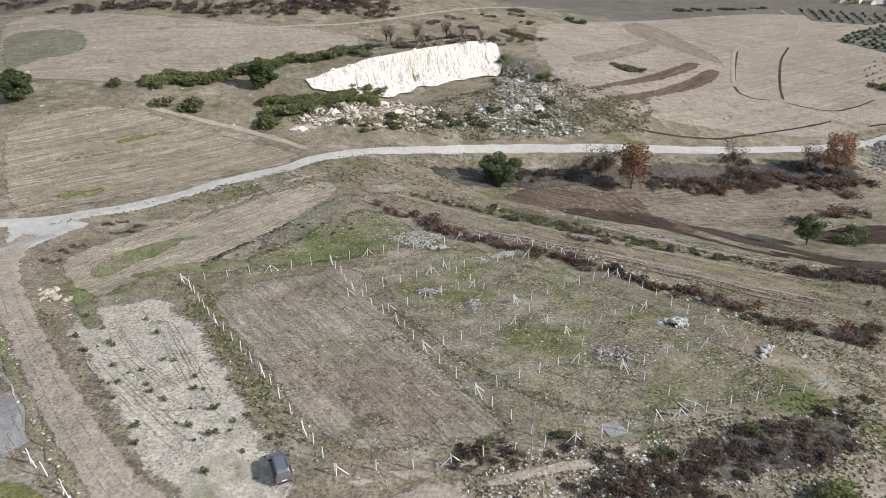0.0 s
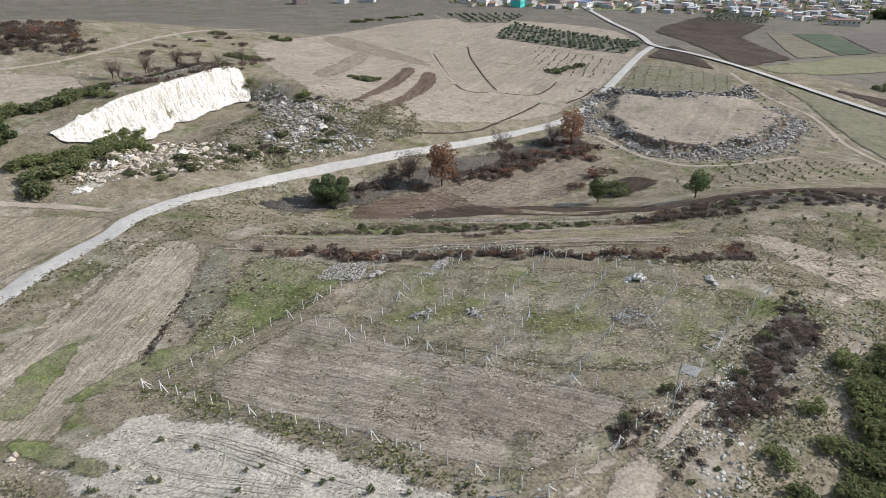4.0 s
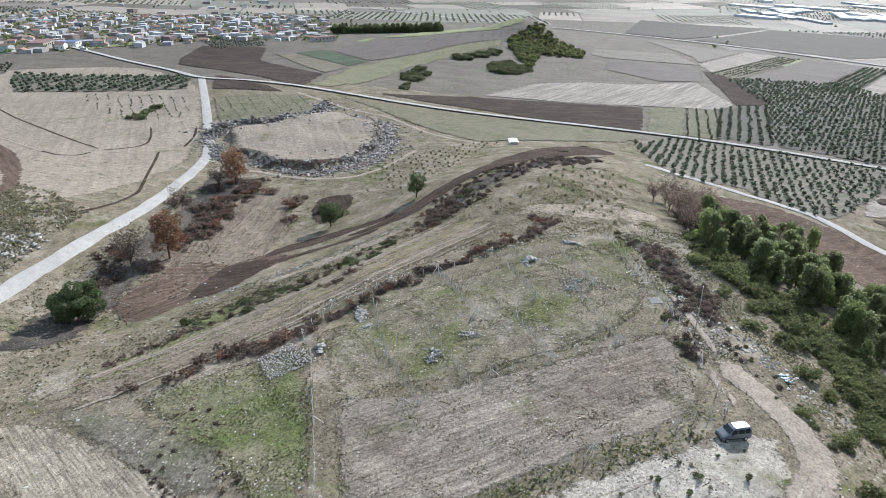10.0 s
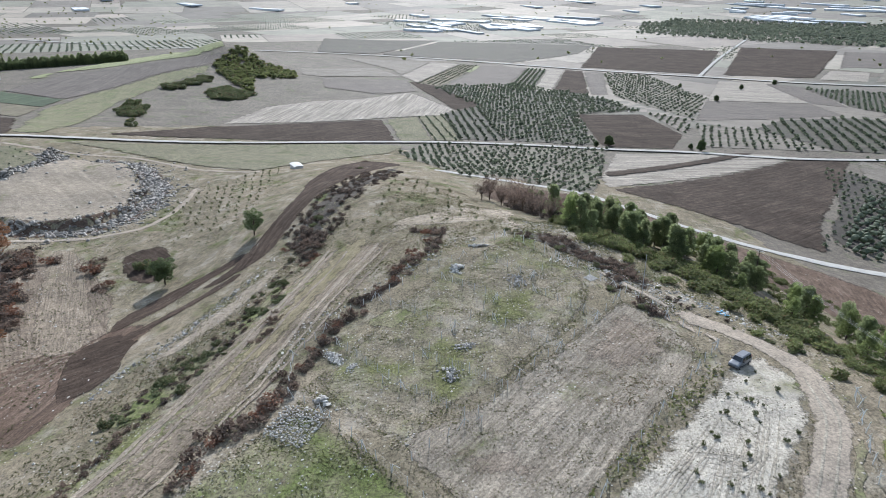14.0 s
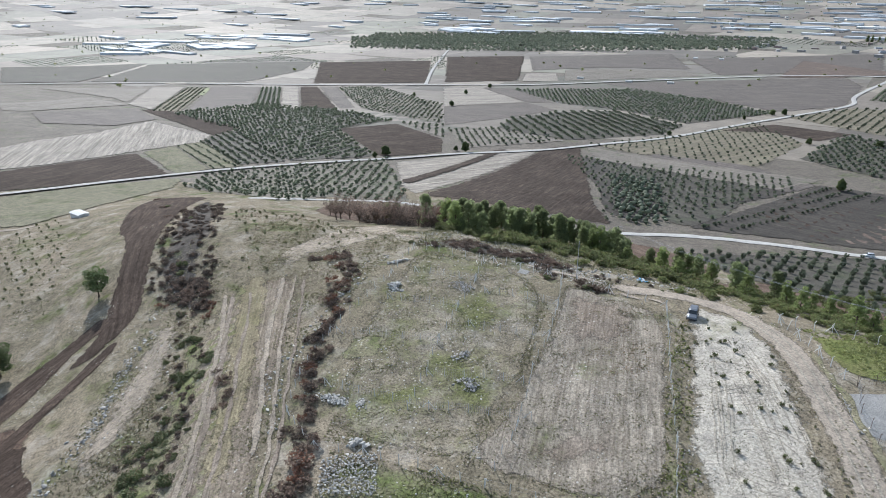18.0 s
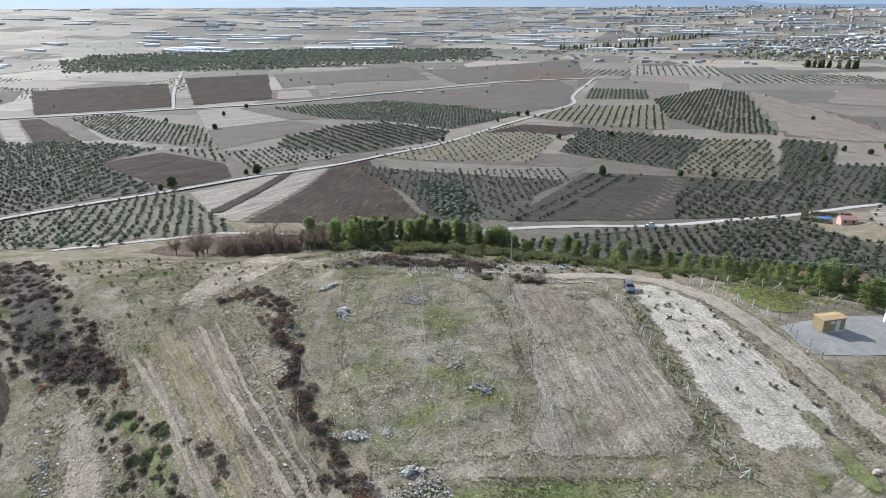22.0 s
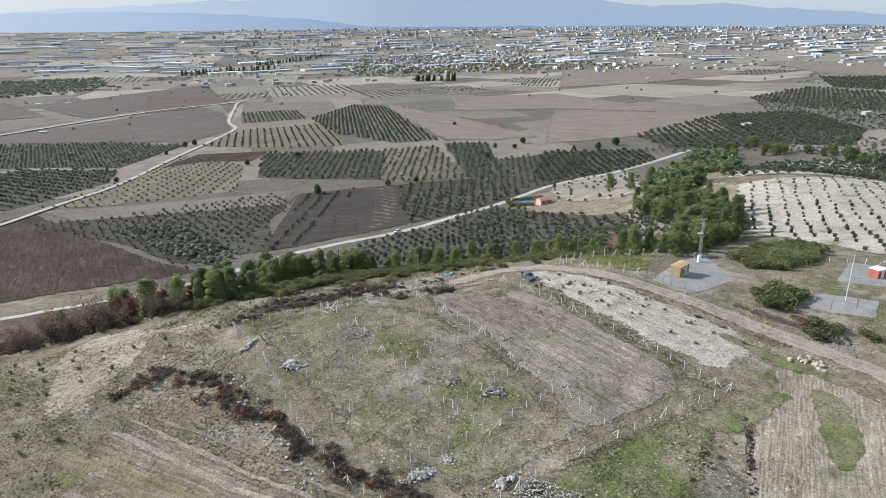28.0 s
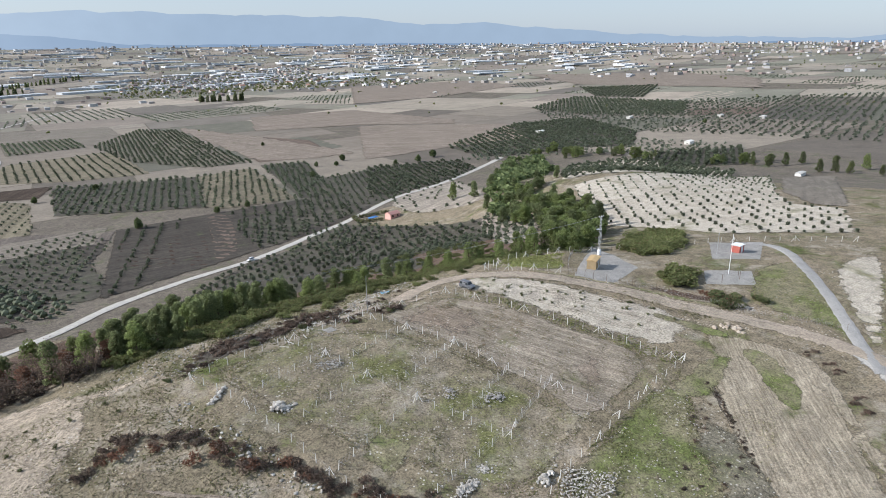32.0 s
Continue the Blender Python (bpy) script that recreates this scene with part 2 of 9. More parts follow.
CREST = ("pale_crest_soil", dict(a=(0.38, 0.325, 0.26), b=(0.3, 0.255, 0.2), green=0.16, stripe=(1.4, 0.45), stones=0.5, dark=(0.21, 0.173, 0.132)))
PLOT_B = ("brown_plot_soil", dict(a=(0.225, 0.184, 0.146), b=(0.285, 0.24, 0.195), green=0.2, stripe=(0.5, 0.5), stones=0.4, dark=(0.12, 0.092, 0.07), bump=0.45, tone=0.9))
GRADED = ("graded_soil", dict(a=(0.255, 0.21, 0.162), b=(0.21, 0.172, 0.132), green=0.22, stripe=(0.6, 0.7), stones=0.4, dark=(0.15, 0.122, 0.094), grass=(0.15, 0.14, 0.075)))
LOAM = ("dark_loam", dict(a=(0.062, 0.045, 0.035), b=(0.088, 0.064, 0.05), stripe=(1.4, 0.7), stones=0.1, dark=(0.036, 0.027, 0.022)))
VALLEY = ("hollow_soil", dict(a=(0.112, 0.077, 0.058), b=(0.15, 0.107, 0.082), stripe=(1.6, 0.7), stones=0.3, dark=(0.085, 0.063, 0.05)))
HOLLOW = ("ridged_hollow_soil", dict(a=(0.22, 0.178, 0.138), b=(0.18, 0.145, 0.112), green=0.1, stripe=(0.9, 0.6), stones=0.3, dark=(0.115, 0.09, 0.07), bump=0.5))
DARK = ("dark_ploughed_soil", dict(a=(0.062, 0.047, 0.038), b=(0.09, 0.069, 0.056), stripe=(1.6, 0.7), dark=(0.0418, 0.0348, 0.0294)))
BROWN = ("brown_soil", dict(a=(0.148, 0.12, 0.1), b=(0.122, 0.1, 0.084), stripe=(2.0, 0.5), dark=(0.08, 0.066, 0.055), gloss=1.0))
TAN = ("dry_field_soil", dict(a=(0.309, 0.268, 0.215), b=(0.268, 0.228, 0.18), green=0.15, stripe=(2.6, 0.8), dark=(0.179, 0.152, 0.121), gloss=1.0))
TAN_B = ("dry_field_soil_dull", dict(a=(0.2, 0.17, 0.133), b=(0.172, 0.147, 0.116), green=0.25, stripe=(4.0, 0.5), dark=(0.125, 0.107, 0.085), gloss=1.0))
CLAY = ("red_brown_soil", dict(a=(0.165, 0.12, 0.094), b=(0.135, 0.1, 0.08), stripe=(2.4, 0.5), dark=(0.09, 0.068, 0.054), gloss=0.5))
PINK = ("pinkish_dry_soil", dict(a=(0.245, 0.2, 0.16), b=(0.205, 0.166, 0.133), green=0.2, stripe=(3.2, 0.5), dark=(0.15, 0.122, 0.098), gloss=0.6))
CROP = ("green_crop", dict(a=(0.06, 0.09, 0.045), b=(0.075, 0.105, 0.05), stripe=(4.0, 0.5), dark=(0.04, 0.06, 0.03), gloss=1.0))
YELLOW = ("yellow_green_crop", dict(a=(0.23, 0.25, 0.08), b=(0.19, 0.21, 0.075), stripe=(4.0, 0.3), dark=(0.15, 0.15, 0.07), gloss=1.0))
GROVE = ("grove_soil", dict(a=(0.165, 0.142, 0.105), b=(0.135, 0.117, 0.085), green=0.45, stripe=(5.0, 0.5), dark=(0.095, 0.088, 0.062), grass=(0.11, 0.12, 0.06), gloss=1.0))
# two dark grove soils, darkened further to stand in for cloud shadow
GROVE_DD = ("grove_soil_bare", dict(a=(0.07, 0.059, 0.047), b=(0.056, 0.047, 0.038), green=0.2, stripe=(4.0, 0.5), dark=(0.042, 0.036, 0.03), gloss=1.0))
GROVE_D = ("grove_soil_dark", dict(a=(0.092, 0.08, 0.061), b=(0.072, 0.064, 0.049), green=0.45, stripe=(5.0, 0.5), dark=(0.055, 0.05, 0.038), grass=(0.075, 0.084, 0.043), gloss=1.0))
M_ROAD = soil("gravel_road", (0.375, 0.36, 0.335), (0.42, 0.403, 0.375), bump=0.1, grain=2.0, tone=0.45)
M_DIRT = soil("dirt_track", (0.33, 0.279, 0.224), (0.28, 0.235, 0.188), stones=0.15, tone=0.6)
M_TAR = soil("grey_asphalt", (0.28, 0.275, 0.27), (0.32, 0.315, 0.305), bump=0.1, grain=2.0, tone=0.4)
M_GRAVEL = soil("grey_gravel", (0.235, 0.23, 0.222), (0.29, 0.283, 0.27), bump=0.3, grain=2.0, feather=False, tone=0.55)
M_CLIFF, nt, out = start("cut_limestone", 0.95, 0.0, 0.15)
at = node(nt, "TexCoord").outputs["Object"]
tall = node(nt, "Mapping", Vector=at)
tall.inputs["Scale"].default_value = (1.0, 1.0, 0.13)
streaks = node(nt, "TexNoise", Vector=tall.outputs[0], Scale=0.9, Detail=7.0, Roughness=0.72).outputs["Fac"]
chips = node(nt, "TexNoise", Vector=at, Scale=1.6, Detail=6.0, Roughness=0.75).outputs["Fac"]
col = blend(nt, ramp(nt, streaks, 0.36, 0.56), (0.36, 0.33, 0.28), (0.7, 0.68, 0.64))
col = blend(nt, 0.8, col, blend(nt, ramp(nt, chips, 0.34, 0.66), (0.4, 0.39, 0.38), (1.35, 1.35, 1.34)), "MULTIPLY")
nt.links.new(col, out.inputs["Base Color"])
nt.links.new(node(nt, "Bump", Height=chips, Strength=0.8, Distance=0.4).outputs[0], out.inputs["Normal"])
M_RUBBLE = plain_mat("rubble_stone", (0.42, 0.40, 0.37), 0.9, vary=0.45, scale=0.9, bump=0.3)
M_POST = plain_mat("concrete_post", (0.62, 0.61, 0.585), 0.85, vary=0.2, scale=4.0)
M_WIRE = plain_mat("galvanised_wire", (0.42, 0.42, 0.43), 0.6, 0.3, 0.1)
M_BARK = plain_mat("bark", (0.11, 0.085, 0.065), 0.95, vary=0.4, scale=6.0)
M_PINE = leafy("pine_needles", (0.14, 0.17, 0.085), (0.3, 0.34, 0.175), thin=0.75)
M_WOOD = leafy("pine_wood_needles", (0.085, 0.115, 0.05), (0.175, 0.215, 0.095), thin=0.45)
M_PINE_L = leafy("young_pine_needles", (0.15, 0.19, 0.075), (0.3, 0.35, 0.145), thin=0.65)
M_HEDGE = leafy("evergreen_leaves", (0.12, 0.142, 0.056), (0.25, 0.272, 0.115), (0.2, 0.165, 0.09), thin=0.5)
M_MAQUIS = leafy("maquis_leaves", (0.075, 0.095, 0.04), (0.17, 0.185, 0.09), (0.2, 0.15, 0.09))
M_ORANGE = leafy("orange_dead_needles", (0.17, 0.09, 0.05), (0.31, 0.18, 0.105))
M_RUST = leafy("scorched_leaves", (0.12, 0.062, 0.042), (0.24, 0.13, 0.085))
M_CHAR = leafy("charred_twigs", (0.055, 0.045, 0.039), (0.18, 0.142, 0.118), (0.24, 0.17, 0.125), thin=0.5)
M_WEED = leafy("dull_weeds", (0.08, 0.085, 0.04), (0.18, 0.175, 0.085), (0.22, 0.19, 0.115))
M_TWIG = leafy("bare_twigs", (0.1, 0.075, 0.06), (0.24, 0.175, 0.14), thin=0.5)
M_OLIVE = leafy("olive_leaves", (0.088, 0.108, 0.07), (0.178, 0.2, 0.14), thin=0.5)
# paler copy of the olive leaves for far groves, with haze in the colour
M_OLIVE_FAR = leafy("hazed_olive_leaves", (0.13, 0.15, 0.112), (0.215, 0.238, 0.178), thin=0.5)
M_TUFT = leafy("dry_tufts", (0.21, 0.2, 0.12), (0.36, 0.32, 0.215))
M_WHITE = plain_mat("white_wall", (0.58, 0.57, 0.545), 0.85, vary=0.15, random=0.25)
M_TILE = plain_mat("roof_tiles", (0.26, 0.155, 0.12), 0.9, vary=0.3, random=0.35)

M_SANDRUT = soil("loosened_sand", (0.285, 0.252, 0.203), (0.345, 0.308, 0.252), bump=0.3, tone=0.8)


# ---- the lie of the land ----
# rises and hollows: x, y, height, radius
BROAD = [
    (-60, 70, 29.9, 180), (680, 220, 14.3, 280), (-140, 370, 26.1, 110), (-10, -125, -12.5, 70), (140, 440, 8, 110),
    (305, 280, 9.2, 70), (140, -190, -6.8, 110), (-235, 55, 7.6, 70), (755, 460, -7, 70), (-10, 415, 10.3, 70),
    (-140, -260, -5.2, 110), (350, 580, 3.3, 110), (680, -260, -4, 280),
]
NEAR = [
    (50, 55, 8.4, 30), (-40, 40, 6.7, 30), (20, 175, -9.8, 30), (-70, 130, -2.3, 30), (140, 190, -6, 52),
    (740, 160, 18.2, 30), (-160, -110, 13.2, 52), (176, 76, 8.1, 42), (5, 40, 5.8, 30), (-55, 175, -5, 30),
    (110, 85, 10.2, 30), (80, 160, -7.4, 30), (5, -35, -4.3, 30), (-70, -95, -6.3, 30), (80, -68, -6.5, 42),
    (710, 220, 7.4, 52), (32, 268, 5.1, 42), (-205, 400, 5.2, 30), (35, 100, 3, 30), (65, 10, 5.4, 30),
    (-100, 55, 3.1, 30), (770, 162, 6, 42), (700, 190, 4, 45), (630, 212, 3, 45),
]
PIT_A, PIT_B = np.array((-50.0, 221.0)), np.array((21.0, 281.0))   # foot line of the quarry face


def smooth(v):
    v = np.clip(v, 0.0, 1.0)
    return v * v * (3 - 2 * v)


# levelled heap of the old quarry: its rim
HEAP = [(165, 222), (160, 211), (156, 195), (157, 179), (171, 170), (199, 165), (240, 178), (256, 203), (252, 219), (231, 226), (218, 235), (204, 243), (190, 244), (177, 234)]


def heap_rise(x, y):
    """The levelled spoil heap stands about four metres above the slope."""
    up = np.zeros(np.shape(x))
    near = (np.abs(x - 206) < 60) & (np.abs(y - 206) < 50)
    if not np.any(near):
        return up
    p = np.stack([x[near], y[near]], -1)[:, None]
    a = np.array(HEAP, float)
    d = np.roll(a, -1, 0) - a
    t = np.clip(((p - a) * d).sum(-1) / (d * d).sum(-1), 0, 1)[..., None]
    far = np.sqrt(((a + d * t - p) ** 2).sum(-1)).min(1)
    px, py = p[:, 0, 0], p[:, 0, 1]
    within = np.zeros(len(px), bool)
    for (ax, ay), (bx, by) in zip(HEAP, HEAP[1:] + HEAP[:1]):
        within ^= ((ay > py) != (by > py)) & (px < (bx - ax) * (py - ay) / ((by - ay) or 1e-9) + ax)
    ragged = 1.6 * np.sin(px * 0.23 + py * 0.11) + 1.3 * np.sin(px * 0.09 - py * 0.31) + 0.7 * np.sin(px * 0.61 + py * 0.53)
    up[near] = (2.9 + 0.45 * np.sin(px * 0.17) + 0.35 * np.sin(py * 0.21 + 1)) * smooth((np.where(within, far, -far) + ragged - 1.0) / 4.2)
    return up


def land(x, y):
    """Height of the ground; the far edge of the plain climbs towards the mountains."""
    z = hills(x, y)
    return z + np.maximum(22 - z, 0) * smooth((np.hypot(x, y) - 1900) / 2700)


def hills(x, y):
    x, y = np.asarray(x, float), np.asarray(y, float)
    z = -42 + 50 * np.tanh((0.032 * y - 0.042 * x) / 50)
    for hx, hy, h, r in BROAD + NEAR:
        z = z + h * np.exp(-((x - hx) ** 2 + (y - hy) ** 2) / (2 * r * r))
    along = (PIT_B - PIT_A) / np.linalg.norm(PIT_B - PIT_A)
    u = (x - PIT_A[0]) * along[0] + (y - PIT_A[1]) * along[1]
    v = -(x - PIT_A[0]) * -along[1] - (y - PIT_A[1]) * along[0]
    length = np.linalg.norm(PIT_B - PIT_A)
    ends = smooth((u + 4) / 40) * smooth((length + 8 - u) / 14)
    z = z - 9.0 * ends * smooth((v + 0.5) / 3.0) * smooth((46 - v) / 40)
    z = z + 3.5 * ends * smooth((v + 30) / 28) * smooth((2.5 - v) / 3.0)
    z = z + heap_rise(np.atleast_1d(x), np.atleast_1d(y)).reshape(np.shape(x))
    near = np.exp(-((x - 40) ** 2 + (y - 100) ** 2) / (2 * 170.0 ** 2))
    z = z + near * (0.22 * np.sin(0.31 * x + 0.17 * y) * np.sin(0.23 * y - 0.11 * x) + 0.10 * np.sin(0.83 * x + 1.7) * np.sin(0.71 * y))
    return z


def lz(x, y):
    return float(land(x, y))


def link_mesh(name, verts, faces, material, smooth_faces=True):
    me = bpy.data.meshes.new(name)
    me.from_pydata(verts if isinstance(verts, list) else verts.tolist(), [], faces if isinstance(faces, list) else faces.tolist())
    me.materials.append(material)
    if smooth_faces:
        me.polygons.foreach_set("use_smooth", [True] * len(me.polygons))
    me.update()
    return me


def fray(me, values):
    """Marks how far each point lies inside the edge of its cover (0 at the edge, 1 inside)."""
    me.attributes.new("edge", "FLOAT", "POINT").data.foreach_set("value", np.asarray(values, np.float32))


def spaced(lo, hi, fine_lo, fine_hi, fine, grow):
    mids = list(np.arange(fine_lo, fine_hi + 0.01, fine))
    step, v, up = fine, fine_hi, []
    while v < hi:
        step *= grow
        v += step
        up.append(min(v, hi))
    step, v, down = fine, fine_lo, []
    while v > lo:
        step *= grow
        v -= step
        down.append(max(v, lo))
    return np.array(down[::-1] + mids + up)


def build_ground():
    xs, ys = spaced(-4900, 4900, -150, 240, 2.0, 1.045), spaced(-4900, 4900, -110, 310, 2.0, 1.045)
    gx, gy = np.meshgrid(xs, ys)
    verts = np.stack([gx, gy, land(gx, gy)], -1).reshape(-1, 3)
    n, rows = len(xs), len(ys)
    i = (np.arange(rows - 1)[:, None] * n + np.arange(n - 1)[None]).ravel()
    faces = np.stack([i, i + 1, i + n + 1, i + n], -1)
    me = link_mesh("ground", verts, faces, M_GROUND)
    me.materials.append(M_PLAIN)
    mid = verts[faces].mean(1)
    far = np.hypot(mid[:, 0] - 40, mid[:, 1] - 110)
    me.polygons.foreach_set("material_index", ((far > 330) | (mid[:, 2] < -44)).astype(int).tolist())
    tagged(new("ground", me), "dry hillside and plain of grey-brown earth", "ground", kind="structure")


build_ground()
from mathutils.geometry import delaunay_2d_cdt


def inside(poly, x, y):
    res = np.zeros(np.shape(x), bool)
    j = len(poly) - 1
    for i in range(len(poly)):
        (xi, yi), (xj, yj) = poly[i], poly[j]
        cross = (yi > y) != (yj > y)
        res ^= cross & (x < (xj - xi) * (y - yi) / ((yj - yi) or 1e-9) + xi)
        j = i
    return res


def patch(name, poly, material, label, category, step=3.0, lift=0.06, ragged=0.3, rounded=2, soft=1.6):
    """A piece of ground cover that follows the land, with an uneven edge."""
    rnd = random.Random(len(poly) * 7 + int(poly[0][0] * 10))
    pts = [Vector(p) for p in poly]
    for _ in range(rounded):
        pts = [q for a, b in zip(pts, pts[1:] + pts[:1]) for q in (a.lerp(b, 0.2), a.lerp(b, 0.8))]
    edge = []
    for a, b in zip(pts, pts[1:] + pts[:1]):
        n = max(1, int((b - a).length / (step * 0.7)))
        for k in range(n):
            p = a.lerp(b, k / n)
            edge.append(p + Vector((rnd.uniform(-1, 1), rnd.uniform(-1, 1))) * ragged)
    xs, ys = [p.x for p in edge], [p.y for p in edge]
    gx, gy = np.meshgrid(np.arange(min(xs), max(xs), step), np.arange(min(ys), max(ys), step))
    gx, gy = gx.ravel() + 0.013, gy.ravel() + 0.017
    keep = inside([tuple(p) for p in edge], gx, gy)
    coords = edge + [Vector(p) for p in zip(gx[keep].tolist(), gy[keep].tolist())]
    n = len(edge)
    v, _, f, _, _, _ = delaunay_2d_cdt(coords, [(k, (k + 1) % n) for k in range(n)], [], 1, 1e-4)
    x, y = np.array([p.x for p in v]), np.array([p.y for p in v])
    verts = np.stack([x, y, land(x, y) + lift], -1)
    me = link_mesh(name, verts, [list(t) for t in f], material)
    ends = np.array([p[:] for p in edge])
    a, d = ends[None], (np.roll(ends, -1, 0) - ends)[None]
    far = np.full(len(x), 1e9)
    for k in range(0, len(x), 400):
        p = np.stack([x[k:k + 400], y[k:k + 400]], -1)[:, None]
        t = np.clip(((p - a) * d).sum(-1) / ((d * d).sum(-1) + 1e-9), 0, 1)[..., None]
        far[k:k + 400] = np.sqrt((((a + d * t) - p) ** 2).sum(-1)).min(1)
    fray(me, np.clip(far / soft, 0, 1))
    if me.polygons and sum(p.normal.z for p in list(me.polygons)[:20]) < 0:
        me.flip_normals()
    return tagged(new(name, me), label, category, kind="structure")


def spline(pts, step):
    pts = [Vector(p) for p in pts]
    pts = [pts[0] * 2 - pts[1]] + pts + [pts[-1] * 2 - pts[-2]]
    out = []
    for a, b, c, d in zip(pts, pts[1:], pts[2:], pts[3:]):
        n = max(2, int((c - b).length / step))
        for k in range(n):
            t = k / n
            out.append(0.5 * (2 * b + (c - a) * t + (2 * a - 5 * b + 4 * c - d) * t * t + (3 * b - a - 3 * c + d) * t ** 3))
    return out + [pts[-2]]


def ribbon(name, pts, width, material, label, category, step=3.0, lift=0.12, crown=0.06, ragged=0.1):
    """A road or track along a line."""
    rnd = random.Random(int(pts[0][0]) + 3)
    line = spline(pts, step)
    verts, faces, across = [], [], 7
    for k, p in enumerate(line):
        d = (line[min(k + 1, len(line) - 1)] - line[max(k - 1, 0)]).normalized()
        side = Vector((-d.y, d.x))
        left, right = width / 2 + rnd.uniform(-ragged, ragged), width / 2 + rnd.uniform(-ragged, ragged)
        for j in range(across):
            s = -left + (left + right) * j / (across - 1)
            q = p + side * s
            drop = -0.1 if j in (0, across - 1) else crown * (1 - (2 * j / (across - 1) - 1) ** 2)
            verts.append((q.x, q.y, lz(q.x, q.y) + lift + drop))
    for k in range(len(line) - 1):
        for j in range(across - 1):
            a = k * across + j
            faces.append([a, a + across, a + across + 1, a + 1])
    me = link_mesh(name, verts, faces, material)
    rims = (0.05, 0.5, 0.9, 1, 0.9, 0.5, 0.05) if width < 3.0 or material not in (M_ROAD, M_TAR, M_DIRT) else (0.1, 0.6, 1, 1, 1, 0.6, 0.1) if material == M_DIRT else (0.75, 1, 1, 1, 1, 1, 0.75)
    ends = 1e9 if material in (M_ROAD, M_TAR) else 0.18 * step
    fray(me, [rims[k % across] * min(1.0, ends * min(k // across, len(line) - 1 - k // across)) for k in range(len(verts))])
    if me.polygons[0].normal.z < 0:
        me.flip_normals()
    return tagged(new(name, me), label, category, kind="structure")


def quarry_face():
    """The cut limestone wall: ribbed and broken, from the rim down to the quarry floor."""
    along = (PIT_B - PIT_A) / np.linalg.norm(PIT_B - PIT_A)
    out = np.array((along[1], -along[0]))
    length = np.linalg.norm(PIT_B - PIT_A)
    cols, rows, verts, faces = 150, 16, [], []
    for i in range(cols + 1):
        u = 4 + (length - 2) * i / cols
        for j in range(rows + 1):
            t = j / rows
            rib = 0.9 * noise.noise(Vector((u * 0.35, t * 0.8, 2))) + 0.5 * noise.noise(Vector((u * 1.1, t * 2.0, 7))) + 0.25 * noise.noise(Vector((u * 2.7, t * 5.0, 9)))
            v = -1.4 + (6.2 + 3.5 * noise.noise(Vector((u * 0.13, 1, 3)))) * t ** 1.6 + rib * math.sin(math.pi * min(1, t + 0.1)) + 0.35
            p = PIT_A + along * u + out * v
            a, b = PIT_A + along * u + out * -1.4, PIT_A + along * u + out * 5.0
            top, foot = lz(*a) + 0.12 + 1.6 * max(-0.1, noise.noise(Vector((u * 0.3, 5, 1)))), lz(*b) - 0.2 - 1.5 * abs(noise.noise(Vector((u * 0.21, 2, 4))))
            verts.append((p[0], p[1], max(top + (foot - top) * t + 0.15 * rib, lz(p[0], p[1]) + 0.55)))
    for i in range(cols):
        for j in range(rows):
            a = i * (rows + 1) + j
            faces.append([a, a + 1, a + rows + 2, a + rows + 1])
    tagged(new("quarry_face", link_mesh("quarry_face", verts, faces, M_CLIFF, False)), "white cut limestone face of the quarry", "cliff", kind="structure")


quarry_face()

# roads and tracks
MAIN = [(-87, 115), (-79, 119), (-70, 126), (-62, 135), (-53, 148), (-42, 160), (-34, 170), (-24, 177), (-6, 186), (20, 196), (77, 206), (122, 220), (145, 231), (169, 240)][:-2] + [(143, 227), (167, 237), (218, 269), (286, 314), (322, 338)]
ribbon("road", [(-140, 92), (-108, 104)] + MAIN, 4.6, M_ROAD, "pale gravel country road", "road")
ribbon("road", [(620, 760), (500, 620), (420, 490), (372, 400), (322, 338), (312, 300), (308, 262), (306, 215), (306, 130), (306, 70), (303, 10), (296, -35), (284, -92), (277, -147), (258, -208), (246, -268), (228, -338), (221, -454), (214, -556), (212, -659), (240, -748), (272, -926), (290, -1074), (248, -1286), (180, -1600)], 5.0, M_ROAD, "long pale road across the plain", "road", step=6, lift=0.85)
ribbon("road", [(291, 254), (270, 214), (262, 182), (236, 151), (215, 120)], 3.4, M_DIRT, "narrow pale dirt branch road", "road")
ribbon("road", [(-230, -330), (-136, -250), (-94, -224), (-51, -187), (-22, -170), (13, -144), (41, -128), (72, -105), (91, -77), (102, -58), (116, -39), (139, -24), (163, -12), (175, 14), (181, 34), (186, 48)], 5.0, M_ROAD, "pale asphalt road at the foot of the hill", "road", lift=0.3)
ribbon("road", [(1400, 600), (1120, 250), (1040, 118), (912, -128), (760, -330), (685, -430), (590, -546), (512, -713), (409, -929), (290, -1050)], 9.0, M_ROAD, "far straight road on the plain", "road", step=15, lift=1.4)
ribbon("track", [(685, -430), (880, -600), (1200, -900)], 5.0, M_ROAD, "far side road on the plain", "road", step=15, lift=1.4)
ribbon("track", [(-79.3, 112.4), (-77.1, 101.8), (-71.2, 90.5), (-62.4, 79.1), (-51.9, 66.7), (-43.8, 57.1), (-37, 49.9), (-31.1, 44.2)] + [(-25, 41), (-20, 38.5), (-14, 38.5), (-8, 41), (-2, 44.5), (4, 46.8)], 5.3, M_DIRT, "rutted dirt track along the hill", "track", step=1.5, ragged=0.25)
ribbon("track", [(1, 45.8), (7, 47.6), (12, 48.9), (17, 50.4), (23, 53)], 1.6, M_DIRT, "faint dirt path on the crest", "track", step=1.5, lift=0.08)
